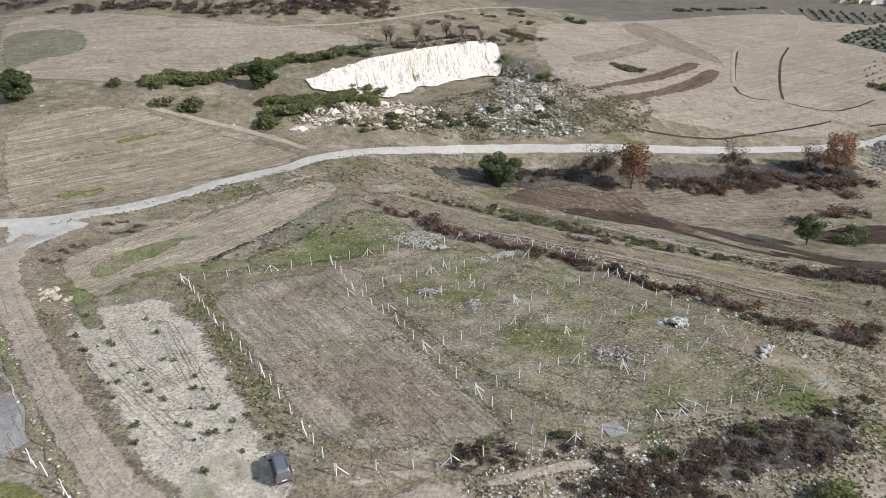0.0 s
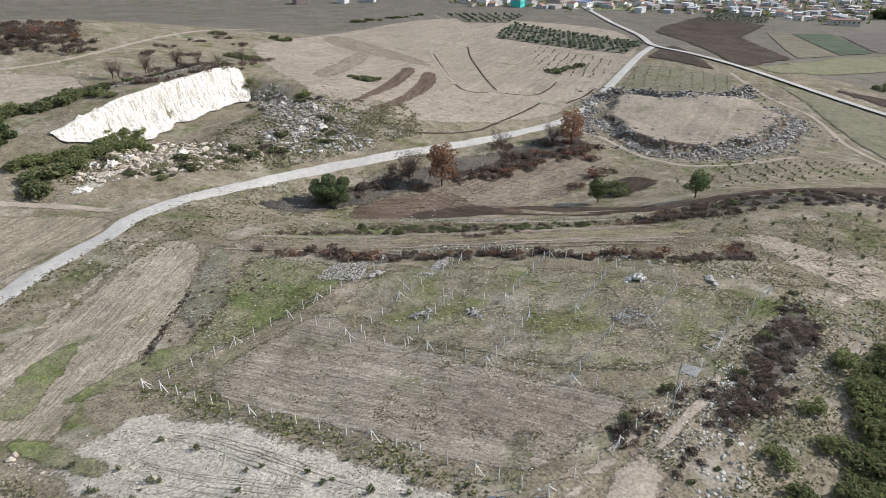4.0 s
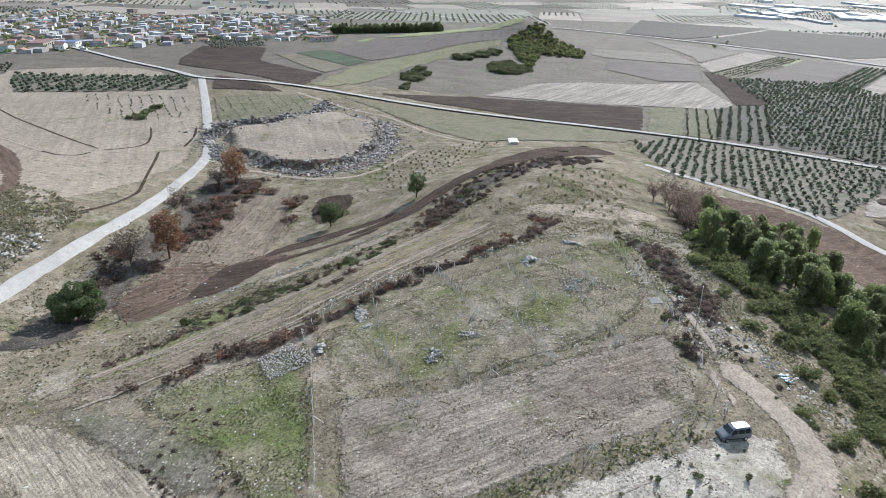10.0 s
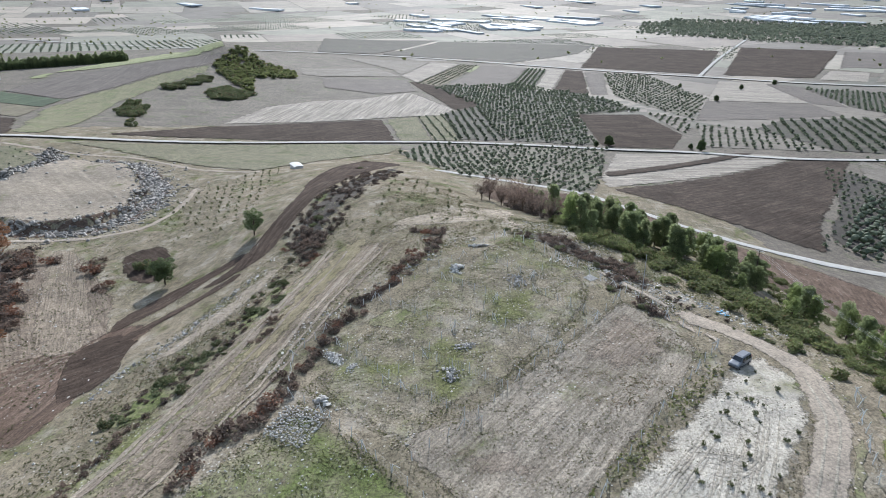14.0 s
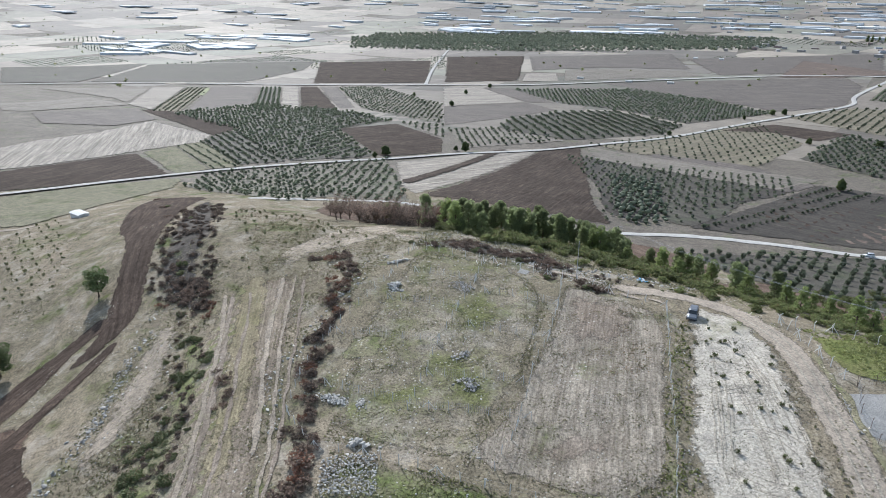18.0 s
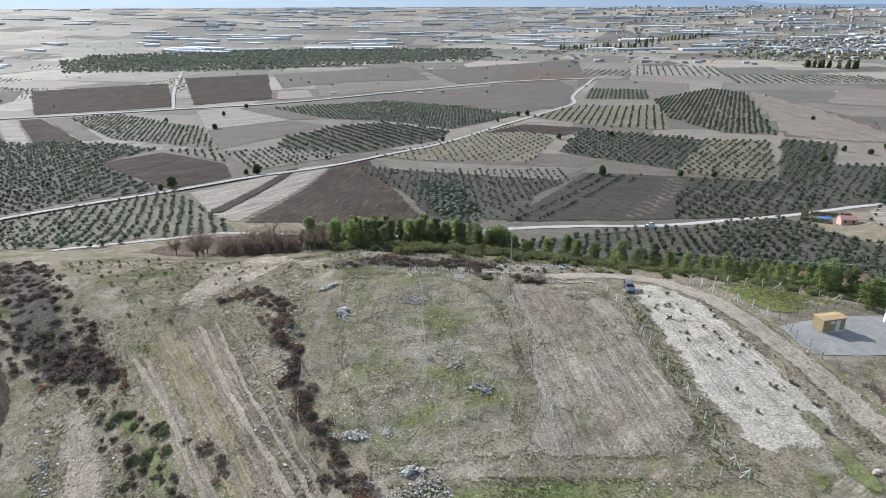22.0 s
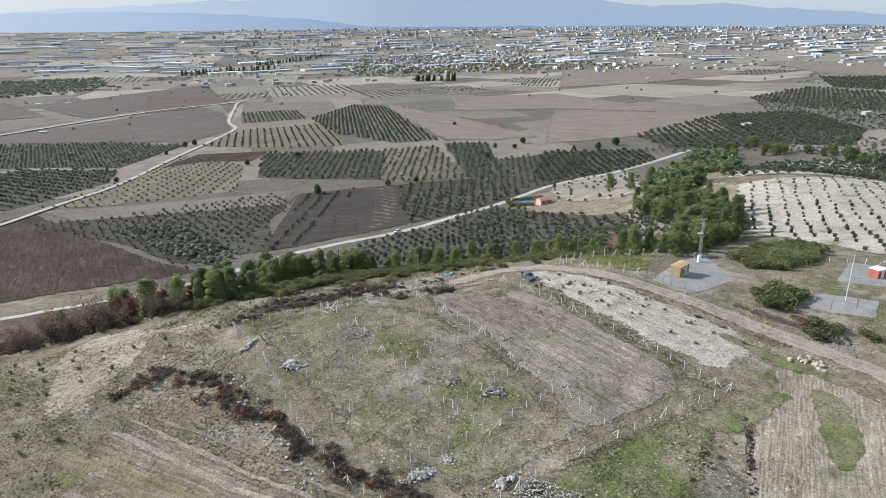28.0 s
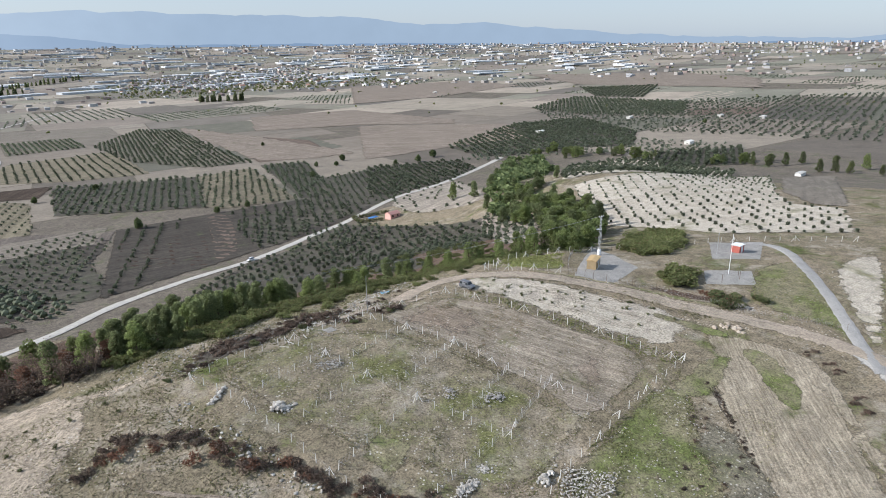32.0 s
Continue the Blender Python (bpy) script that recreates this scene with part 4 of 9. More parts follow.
for poly, material, label in (([(241, -215), (192, -227), (99, -264), (79, -232), (95, -139), (106, -91), (163, -155)], GROVE_DD, "young olive grove on brown earth"), ([(-82.5, -80), (-96.3, -105), (-102.9, -70.3), (-94.8, -44.1), (-72.4, -18.1), (-63.3, -19.7)], TAN, "pale terraced earth below the pines"), ([(-80, -211), (-139, -271), (-155, -246), (-115, -129), (-102, -129), (-80, -154)], TAN, "tan clearing beside the pine stand"), ([(-20, -188), (-52, -176), (-86, -97), (-58, -29), (-48, -73), (-18, -102)], GROVE_D, "dark grove earth below the hill")):
    patch("grove_ground", poly, soil_at(material, 20), label, "field", 3.0, 0.2, 1.0, 1, 3.0)
GROVES = (
    ([(268, 49), (296, 24), (285, -91), (161, -20), (166, 0), (185, 9), (171, 39)], GROVE, "olive grove on tan earth"),
    ([(212, -216), (98, -231), (72, -123), (88, -116), (145, -188), (187, -196)], GROVE_D, "young olive grove"),
    ([(231, -345), (223, -463), (143, -388), (127, -281), (217, -258), (254, -264)], FALLOW_D, "sparse olive grove on yellow earth"),
    ([(-39, -441), (-63, -431), (-68, -341), (-149, -367), (-127, -250), (-48, -193), (7, -162), (12, -226), (-45, -271)], GROVE_D, "dark olive grove"),
    ([(58, -76), (14, -140), (-39, -168), (-52, -165), (-55, -125), (-36, -13), (-18, -50), (32, -59)], GROVE_D, "olive grove on the lower slope"),
    ([(-52, -165), (-66, -146), (-96, -97), (-103, -67), (-86, -30), (-58, -54), (-58, -94)], GROVE_D, "olive grove below the pines"),
    ([(307, 482), (335, 356), (271, 314), (240, 415)], GROVE, "orchard below the village"),
    ([(283, 550), (352, 525), (305, 486), (266, 494)], GROVE, "orchard below the village"),
    ([(577, 500), (725, 522), (560, 413), (509, 444)], GROVE_D, "orchard near the village"),
    ([(-136, -85), (-190, -88), (-258, -97), (-287, -97), (-198, -18), (-179, 4), (-183, 24), (-150, 52), (-115, 31), (-102, -15)], SAND, "olive grove on white earth"),
)
ROWED_GROVES = (
    ([(408, 7), (417, -17), (310, -3), (311, 18)], M_GREEN, "pale green grove in rows", (6.5, 6), 85, 1.6, 1.5),
    ([(422, -16), (458, -56), (310, -32), (316, 1)], GROVE_D, "dark olive grove below the wedge", (6.5, 6), None, 2.4, 2.2),
    ([(585, -44), (625, -152), (541, -201), (439, -204), (421, -133), (295, -88), (310, -32), (461, -56)], GROVE_D, "dense olive grove in many rows", (8.5, 5.0), None, 2.8, 2.4),
    ([(788, -230), (775, -252), (556, -144), (566, -115)], GROVE_D, "dense olive grove in a narrow strip", (7.5, 5.5), None, 2.9, 2.5),
    ([(834, -143), (820, -170), (588, -56), (608, -34)], FALLOW_D, "green grove in pale stripes", (9, 5.5), None, 2.2, 1.8),
    ([(740, -320), (707, -368), (509, -320), (394, -227), (532, -226)], GROVE, "olive grove in wide rows", (10, 6), None, 2.6, 2.2),
    ([(570, -492), (462, -611), (338, -585), (235, -534), (256, -405), (353, -438), (438, -432)], GROVE_D, "long olive grove beside the road", (9.5, 6), None, 3.1, 2.5),
    ([(386, -307), (388, -376), (355, -428), (253, -398), (240, -340), (274, -261), (352, -254)], GROVE_D, "dense olive grove beside the road", (9, 5.5), None, 2.9, 2.5),
    ([(372, -213), (352, -254), (273, -258), (295, -169)], TAN_B, "sparse olive grove on pale earth", (9, 7), None, 2.6, 2.2),
    ([(432, -201), (391, -225), (337, -181), (420, -200)], TAN_B, "sparse olive grove along a path", (9, 6), None, 2.6, 2.2),
    ([(248, -860), (159, -856), (132, -740), (216, -716)], GROVE, "small olive grove beside the road", (7, 6), None, 3.0, 2.4),
    ([(127, -737), (79, -912), (22, -852), (-32, -462), (14, -464), (76, -557)], GROVE, "wide olive grove in rows", (8, 6.5), None, 3.2, 2.5),
    ([(201, -636), (99, -676), (57, -465), (123, -471), (215, -514)], FALLOW_D, "sparse olive grove on yellow earth", (10, 8), None, 2.4, 2.0),
    ([(137, -447), (21, -420), (25, -287), (122, -328)], GROVE_D, "dense dark olive grove", (9, 5.5), None, 2.9, 2.5),
    ([(21, -420), (-27, -435), (-38, -272), (11, -272), (25, -287)], FALLOW_D, "olive grove in pale stripes", (10, 5.5), 84, 2.6, 2.2),
    ([(-35, -445), (-78, -434), (-66, -262), (-38, -272)], GROVE_D, "olive grove beside the pale stripes", (8, 6), None, 2.8, 2.3),
    ([(-216, -423), (-363, -534), (-440, -516), (-406, -363), (-341, -289), (-299, -326), (-266, -326), (-219, -342)], GROVE_D, "dense olive grove behind the pines", (7, 6), None, 3.6, 2.8),
    ([(-472, -691), (-627, -801), (-655, -556), (-538, -443), (-465, -554)], GROVE, "long far olive grove", (9, 7.5), None, 4.0, 3.0),
    ([(-768, -988), (-872, -870), (-674, -678), (-648, -770)], GROVE, "far olive grove", (10, 8), None, 4.0, 3.0),
    ([(-329, -247), (-397, -221), (-327, -152), (-278, -184)], GROVE_D, "olive grove beyond the white earth", (7, 6), None, 3.6, 2.8),
    ([(-114, -366), (-195, -346), (-189, -292), (-133, -248), (-79, -234)], GROVE_D, "dark olive grove beside the lower road", (6.5, 5.5), None, 3.0, 2.4),
    ([(-140, -100), (-240, -242), (-290, -241), (-303, -205), (-290, -127), (-258, -100), (-190, -90)], SAND, "rows of large olive trees on white earth", (8, 4.5), 70, 3.0, 2.6),
)
for poly, material, label in list(GROVES) + [q[:3] for q in ROWED_GROVES]:
    size = max(abs(a - b) for p in poly for q in poly for a, b in zip(p, q))
    if isinstance(material, tuple):
        material = soil_at(material, bearing_of(poly))
    away = math.hypot(poly[0][0], poly[0][1])
    patch("grove_ground", poly, material, label, "field", max(3.0, size / 40), 0.1 + 0.00036 * away, 0.6, 0)


# wheel marks: two thin ruts a gauge apart
def wheel_marks(name, pts, material, label, gauge=1.5, wide=0.38, lift=0.1):
    line = spline(pts, 1.2)
    for s in (-gauge / 2, gauge / 2):
        off = []
        for k, p in enumerate(line):
            d = (line[min(k + 1, len(line) - 1)] - line[max(k - 1, 0)]).normalized()
            off.append((p.x - d.y * s, p.y + d.x * s))
        ribbon(name, off[::2], wide, material, label, "track", 1.2, lift, 0.0, 0.07)


SAND_PASSES = (
    ([(-50, 80), (-45, 73), (-39, 66.5), (-32, 60), (-25, 52.5)], 6), ([(-46, 83.5), (-40, 77), (-34.5, 69), (-29, 60.5), (-23, 51.5)], 5),
    ([(-48, 71.5), (-43.5, 66), (-38, 60.5), (-32, 55), (-24, 48)], 5), ([(-47.5, 74.5), (-46.8, 70), (-43, 68), (-39, 69.5), (-38, 73.5), (-41, 76.5)], 5),
    ([(-33, 66), (-35.5, 62), (-33.5, 58), (-29.5, 57.5), (-27, 60)], 5), ([(-41, 58.5), (-36.5, 60), (-33, 63.5), (-31.5, 68)], 4), ([(-27, 49), (-24.5, 52), (-21.5, 53.5)], 4),
    ([(-51, 74), (-47, 76.5), (-42, 77.5), (-37.5, 75.5)], 4),
)
for k, (pts, many) in enumerate(SAND_PASSES):
    r, line = random.Random(k), spline(pts, 1.0)
    for j in range(many):
        off, lo, hi = (j - many / 2) * 0.6 + r.uniform(-0.2, 0.2), r.randint(0, len(line) // 3), len(line) - r.randint(0, len(line) // 3)
        side = []
        for n in range(lo, hi):
            d = (line[min(n + 1, len(line) - 1)] - line[max(n - 1, 0)]).normalized()
            side.append((line[n].x - d.y * off, line[n].y + d.x * off))
        if len(side) > 3:
            ribbon("tyre_mark", side[::2], 0.34, M_SANDRUT, "curved tyre mark in the sand", "track", 0.8, 0.09, 0.0, 0.09)
patch("scorched_patch", [(29.1, 53.8), (35.5, 56.2), (44.5, 59.3), (45.9, 55.9), (45.4, 52.6), (38.2, 48.9), (32.7, 48.0), (27.7, 49.5)], M_BURNT, "black scorched rubble at the corner of the crest", "ground", 1.0, 0.13, 0.8, 1, 1.6)
patch("straw_strip", [(73, 92), (64.3, 91), (42.2, 103.2), (21.3, 115.5), (6, 126), (10, 130), (32.1, 117.6), (50.4, 108), (64.9, 100)], soil_at(STUBBLE_SLOPE, -31), "strip of yellowish stubble between the ruts", "ground", 1.5, 0.1, 0.7, 1, 3.0)
for pts, wide, key in (
    ([(69, 100.7), (61.6, 104.3), (49.2, 109.7), (35.9, 117.2), (20, 126), (4, 136), (-14, 147)], 1.3, PLATEAU),
    ([(67.1, 99.4), (56.4, 105.2), (45, 110.9), (33.1, 117), (11, 130), (-8, 142), (-20, 150)], 1.5, PLOT_B),
    ([(64, 96.5), (50, 103.8), (38, 110.6), (24, 118.2), (8, 128), (-6, 137)], 1.0, PLOT_B),
    ([(63.7, 88.9), (57, 92.4), (50.4, 96.5), (43.8, 101.4), (34.7, 106.5), (29.4, 109.7), (19.7, 114.6), (8, 121.6)], 1.4, PLATEAU),
    ([(60, 87), (43, 98.3), (32, 105), (22, 110.6), (9, 118), (2, 123), (-12, 133), (-24, 142)], 0.9, PLATEAU),
    ([(57, 86.5), (38, 98), (20, 109.5), (7, 117.8), (-8, 129)], 0.8, PLOT_B),
):
    ribbon("wheel_rut", pts, wide, soil_at(key, -31), "worn wheel rut on the graded strip", "track", 2.0, 0.15, 0.0, 0.3)
patch("quarry_bowl", [(166, 220), (161, 211), (158, 195), (159, 180), (172, 172), (199, 167), (239, 180), (254, 203), (250, 218), (230, 225), (217, 233), (203, 241), (190, 242), (178, 233)], soil_at(PLATEAU, 30), "bare pale top of the levelled spoil heap", "ground", 2.0, 0.1, 0.8, 2, 6.0)
patch("heap_bank", [(168, 227), (155, 212), (149, 195), (150, 177), (166, 163), (199, 157), (244, 171), (262, 196), (256, 200), (240, 183), (200, 171), (174, 175), (163, 183), (162, 196), (167, 212), (173, 222)], soil_at(VALLEY, 60), "dark earth of the steep heap bank", "ground", 1.5, 0.08, 0.8, 1, 3.0)
patch("heap_bank", [(184, 252), (204, 250), (222, 240), (236, 231), (268, 227), (266, 219), (232, 222), (216, 231), (202, 240), (186, 245)], soil_at(VALLEY, 60), "dark rubbly ridge behind the heap", "ground", 2.0, 0.14, 0.8, 1, 3.0)
patch("grass_patch", [(-32, 38), (-43, 48.5), (-50, 41), (-38, 29)], M_LUSH, "lush green grass between the track and the pad", "grass", 1.2, lift=0.12, ragged=0.6, soft=1.6)
for off, wide, material, label in ((-3.2, 1.4, M_VERGE, "weedy verge along the dirt track"), (-5.6, 3.2, soil_at(VALLEY, -50), "bare brown earth beside the dirt track")):
    ribbon("track_verge", [(x + 0.79 * off, y + 0.61 * off) for x, y in [(-66, 84), (-62.4, 79.1), (-51.9, 66.7), (-43.8, 57.1), (-37, 49.9), (-31.5, 44.6)][:6 if off > -5 else 3]], wide, material, label, "verge", 1.5, 0.1, 0.0, 0.5)
TRACK_LINE = [(-79.3, 112.4), (-77.1, 101.8), (-71.2, 90.5), (-62.4, 79.1), (-51.9, 66.7), (-43.8, 57.1), (-37, 49.9), (-31.1, 44.2)][1:] + [(-25, 41), (-20, 38.5), (-14, 38.5), (-8, 41), (-2, 44.5), (5, 47), (13, 50)]
wheel_marks("wheel_rut", TRACK_LINE[1:9], M_SANDRUT, "tyre rut worn into the dirt track", 1.6, 0.5, 0.2)


# ---- plants ----
def card_mesh(name, centres, sizes, material, rnd, flat=0.35):
    """Many small leaf cards, each a bent pair of triangles with its own turn."""
    n = len(centres)
    c, s = np.asarray(centres, float), np.asarray(sizes, float)[:, None]
    g = np.random.RandomState(rnd)
    d = g.normal(size=(n, 3))
    d[:, 2] *= flat
    d /= np.linalg.norm(d, axis=1)[:, None]
    e = np.cross(d, g.normal(size=(n, 3)))
    e /= np.linalg.norm(e, axis=1)[:, None] + 1e-9
    up = np.cross(d, e) * 0.25
    quad = np.stack([c - d * s, c - e * s * 0.6 + up * s, c + d * s, c + e * s * 0.6 + up * s], 1).reshape(-1, 3)
    faces = np.arange(4 * n).reshape(n, 4)
    return link_mesh(name, quad, faces, material, False)


def blob_points(blobs, per, seed, shell=0.55):
    g = np.random.RandomState(seed)
    out = []
    for x, y, z, r, flat in blobs:
        k = max(8, int(per * r * r))
        d = g.normal(size=(k, 3))
        d /= np.linalg.norm(d, axis=1)[:, None]
        q = r * (shell + (1 - shell) * g.rand(k, 1) ** 0.5) * d
        q[:, 2] *= flat
        out.append(q + (x, y, z))
    return np.concatenate(out)


def limb(bm, a, b, ra, rb, sides=6):
    a, b = Vector(a), Vector(b)
    d = (b - a).normalized()
    u = d.orthogonal().normalized()
    w = d.cross(u)
    rings = []
    for p, r in ((a, ra), (b, rb)):
        rings.append([bm.verts.new(p + (u * math.cos(k * math.tau / sides) + w * math.sin(k * math.tau / sides)) * r) for k in range(sides)])
    for k in range(sides):
        bm.faces.new((rings[0][k], rings[0][(k + 1) % sides], rings[1][(k + 1) % sides], rings[1][k]))
    bm.faces.new(rings[1])


def to_mesh(bm, name, material, smooth_faces=False):
    me = bpy.data.meshes.new(name)
    bmesh.ops.recalc_face_normals(bm, faces=bm.faces)
    bm.to_mesh(me)
    bm.free()
    me.materials.append(material)
    if smooth_faces:
        me.polygons.foreach_set("use_smooth", [True] * len(me.polygons))
    return me


def under(name, me, parent, label="", at=None):
    ob = new(name, me)
    ob.parent = parent
    if at is not None:
        ob.matrix_local = at
    return tagged(ob, label) if label else ob


def part(name, bm, material, parent, label="", at=None):
    return under(name, to_mesh(bm, name, material), parent, label, at)


def make_tree(name, seed, height, spread, leaf, per, card, conic=0.4, trunk=0.16, bare=0.2):
    """A tapered trunk with limbs and a crown of clumps; returns the Empty at its foot."""
    rnd = random.Random(seed)
    root = new(name)
    bm = bmesh.new()
    lean = Vector((rnd.uniform(-.06, .06) * height, rnd.uniform(-.06, .06) * height, 0))
    knots = [Vector((0, 0, -0.4)), lean * 0.4 + Vector((0, 0, height * 0.35)), lean * 0.8 + Vector((0, 0, height * 0.65)), lean + Vector((0, 0, height * 0.92))]
    for k in range(3):
        limb(bm, knots[k], knots[k + 1], trunk * (1 - 0.3 * k), trunk * (0.7 - 0.3 * k) + 0.01)
    blobs = []
    for k in range(rnd.randint(22, 26)):
        h = bare + (1 - bare) * (k + rnd.random()) / 26
        reach = spread * (1 - conic * h) * rnd.uniform(0.35, 0.85) * min(1, 0.45 + 2.5 * (h - bare + 0.08))
        a = k * 2.4 + rnd.uniform(-.4, .4)
        tip = lean * h + Vector((math.cos(a) * reach, math.sin(a) * reach, height * h))
        limb(bm, lean * (h * 0.8) + Vector((0, 0, height * h * 0.82)), tip, trunk * 0.35 * (1.1 - h), 0.015, 4)
        blobs.append((tip.x, tip.y, tip.z, spread * rnd.uniform(0.2, 0.36), rnd.uniform(0.6, 0.9)))
    blobs.append((lean.x, lean.y, height * 0.94, spread * 0.33, 1.0))
    part("trunk", bm, M_BARK, root)
    pts = blob_points(blobs, per, seed)
    sizes = card * np.random.RandomState(seed).uniform(0.6, 1.3, len(pts))
    under("crown", card_mesh("crown", pts, sizes, leaf, seed), root)
    return root


def make_bare_tree(name, seed, height, spread, leaf, per, card):
    """A scorched tree: a fan of bare limbs with a thin haze of twigs."""
    rnd = random.Random(seed)
    root = new(name)
    bm = bmesh.new()
    limb(bm, (0, 0, -0.3), (0, 0, height * 0.3), 0.16, 0.12)
    pts = []
    for k in range(16):
        a, h = k * 2.4, rnd.uniform(0.5, 1.0)
        tip = Vector((math.cos(a) * spread * rnd.uniform(.3, 1), math.sin(a) * spread * rnd.uniform(.3, 1), height * h))
        limb(bm, (0, 0, height * rnd.uniform(.12, .32)), tip, 0.07, 0.015, 4)
        for _ in range(per):
            q = tip * rnd.uniform(0.55, 1.05) + Vector([rnd.gauss(0, spread * 0.16) for _ in range(3)])
            pts.append((q.x, q.y, max(q.z, height * 0.2)))
    part("trunk", bm, M_BARK, root)
    under("crown", card_mesh("crown", np.array(pts), card * np.random.RandomState(seed).uniform(.5, 1.3, len(pts)), leaf, seed), root)
    return root


def bush_mesh(name, seed, width, height, leaf, per, card):
    rnd = random.Random(seed)
    blobs = [(rnd.uniform(-.5, .5) * width, rnd.uniform(-.5, .5) * width, height * rnd.uniform(.25, .6), rnd.uniform(.22, .42) * width, height / width * rnd.uniform(.7, 1.1)) for _ in range(7)]
    pts = blob_points(blobs, per, seed, 0.4)
    pts[:, 2] = np.maximum(pts[:, 2], 0.02)
    return card_mesh(name, pts, card * np.random.RandomState(seed).uniform(.6, 1.3, len(pts)), leaf, seed)


def stand(x, y, turn=0.0, scale=1.0, sink=0.0, tall=None):
    return Matrix.LocRotScale((x, y, lz(x, y) - sink), Euler((0, 0, turn)), (scale, scale, (tall or 1) * scale))


def put_copies(kinds, places, label, category, group, lo=0.75, hi=1.25, seed=1):
    """Copies of one of some trees at each place; the first use of each kind moves the original there."""
    rnd = random.Random(seed)
    for x, y in places:
        kind = rnd.choice(kinds)
        s = rnd.uniform(lo, hi)
        t = copy_thing(kind, Matrix.Identity(4))
        t.matrix_basis = stand(x, y, rnd.uniform(0, 6.28), s, 0.05, rnd.uniform(.9, 1.12))
        tagged(t, label, category, group)


def put_bushes(name, meshes, places, label, category, group, lo=0.7, hi=1.3, seed=1, jitter=0.0):
    rnd = random.Random(seed)
    for x, y in places:
        x, y = x + rnd.uniform(-jitter, jitter), y + rnd.uniform(-jitter, jitter)
        ob = new(name, rnd.choice(meshes))
        ob.matrix_world = stand(x, y, rnd.uniform(0, 6.28), rnd.uniform(lo, hi), 0.05, rnd.uniform(.8, 1.2))
        tagged(ob, label, category, group)


def joined_bushes(name, meshes, places, label, lo, hi, seed, jitter=0.0):
    """The shrubs too many to tell apart, in one mesh."""
    g = np.random.RandomState(seed)
    places = np.asarray(places, float) + g.uniform(-1, 1, (len(places), 2)) * jitter
    verts, faces, count = [], [], 0
    for k, (x, y) in enumerate(places):
        me = meshes[k % len(meshes)]
        co = np.empty(len(me.vertices) * 3)
        me.vertices.foreach_get("co", co)
        co = co.reshape(-1, 3) * g.uniform(lo, hi) * (1, 1, g.uniform(.8, 1.2))
        a = g.uniform(0, 6.28)
        turned = np.column_stack([co[:, 0] * math.cos(a) - co[:, 1] * math.sin(a) + x, co[:, 0] * math.sin(a) + co[:, 1] * math.cos(a) + y, co[:, 2] + lz(x, y) - 0.05])
        verts.append(turned)
        faces.append(np.arange(len(co)).reshape(-1, 4) + count)
        count += len(co)
    me = link_mesh(name, np.concatenate(verts), np.concatenate(faces), meshes[0].materials[0], False)
    return tagged(new(name, me), label, "shrubs", kind="stuff")


def along(pts, gap, most, seed, spread):
    """Places along a line of shrubs, with gaps where its points lie far apart."""
    g = np.random.RandomState(seed)
    out = []
    for a, b in zip(pts, pts[1:]):
        d = math.dist(a, b)
        if d < most:
            out += [(a[0] + (b[0] - a[0]) * t + g.normal(0, spread), a[1] + (b[1] - a[1]) * t + g.normal(0, spread)) for t in np.arange(0, 1, gap / d)]
    return out


def lattice(poly, ax, ay, bearing, jitter, seed, miss=0.06):
    """Planting places in rows inside an outline."""
    g = np.random.RandomState(seed)
    c, s = math.cos(radians(bearing)), math.sin(radians(bearing))
    xs, ys = [p[0] for p in poly], [p[1] for p in poly]
    mx, my, r = (min(xs) + max(xs)) / 2, (min(ys) + max(ys)) / 2, max(max(xs) - min(xs), max(ys) - min(ys)) * 0.75
    u, v = np.meshgrid(np.arange(-r, r, ax), np.arange(-r, r, ay))
    u, v = u.ravel(), v.ravel()
    x, y = mx + u * c - v * s + g.normal(0, jitter, u.size), my + u * s + v * c + g.normal(0, jitter, u.size)
    keep = inside(poly, x, y) & (g.rand(u.size) > miss)
    return np.stack([x[keep], y[keep]], -1)


def scatter_in(poly, n, seed):
    g = np.random.RandomState(seed)
    xs, ys = [p[0] for p in poly], [p[1] for p in poly]
    x, y = g.uniform(min(xs), max(xs), n * 3), g.uniform(min(ys), max(ys), n * 3)
    keep = inside(poly, x, y)
    return np.stack([x[keep], y[keep]], -1)[:n]


def forget(*roots):
    for root in roots:
        for o in (*root.children_recursive, root):
            bpy.data.objects.remove(o)


pines = [make_tree("pine_tree", s, 6.8, 2.6, M_PINE if s != 13 else M_PINE_L, 260, 0.17, 0.68, 0.17, 0.1) for s in (11, 12, 13, 14)]
young = [make_tree("pine_tree", s, 4.6, 1.7, M_PINE_L, 230, 0.16, 0.7, 0.11, 0.08) for s in (15, 16)]
slope_pines = [(60, 33), (56, 29), (54, 36), (51, 25), (50, 33), (47, 28), (45, 21), (44, 33), (42, 26), (40, 18), (39, 31), (36, 23), (35, 14), (33, 27), (31, 19), (28, 10), (26, 22), (24, 14), (21, 3), (20, 18), (14, 9), (9, 0), (7, 13), (1, 8), (-4, 3), (-8, 14), (-15, 10), (57, 24), (48, 18), (37, 8), (30, 4), (43, 12), (98, 36)]
put_copies(pines, slope_pines, "dark green pine on the slope below the track", "tree", "pines on the slope", 0.85, 1.2, seed=3)
put_copies(pines, [(x + 2.6 * math.sin(7 * k), y + 2.6 * math.cos(5 * k)) for k, (x, y) in enumerate(slope_pines) if x > 18], "dark green pine in the dense belt below the track", "tree", "pines on the slope", 0.8, 1.15, seed=103)
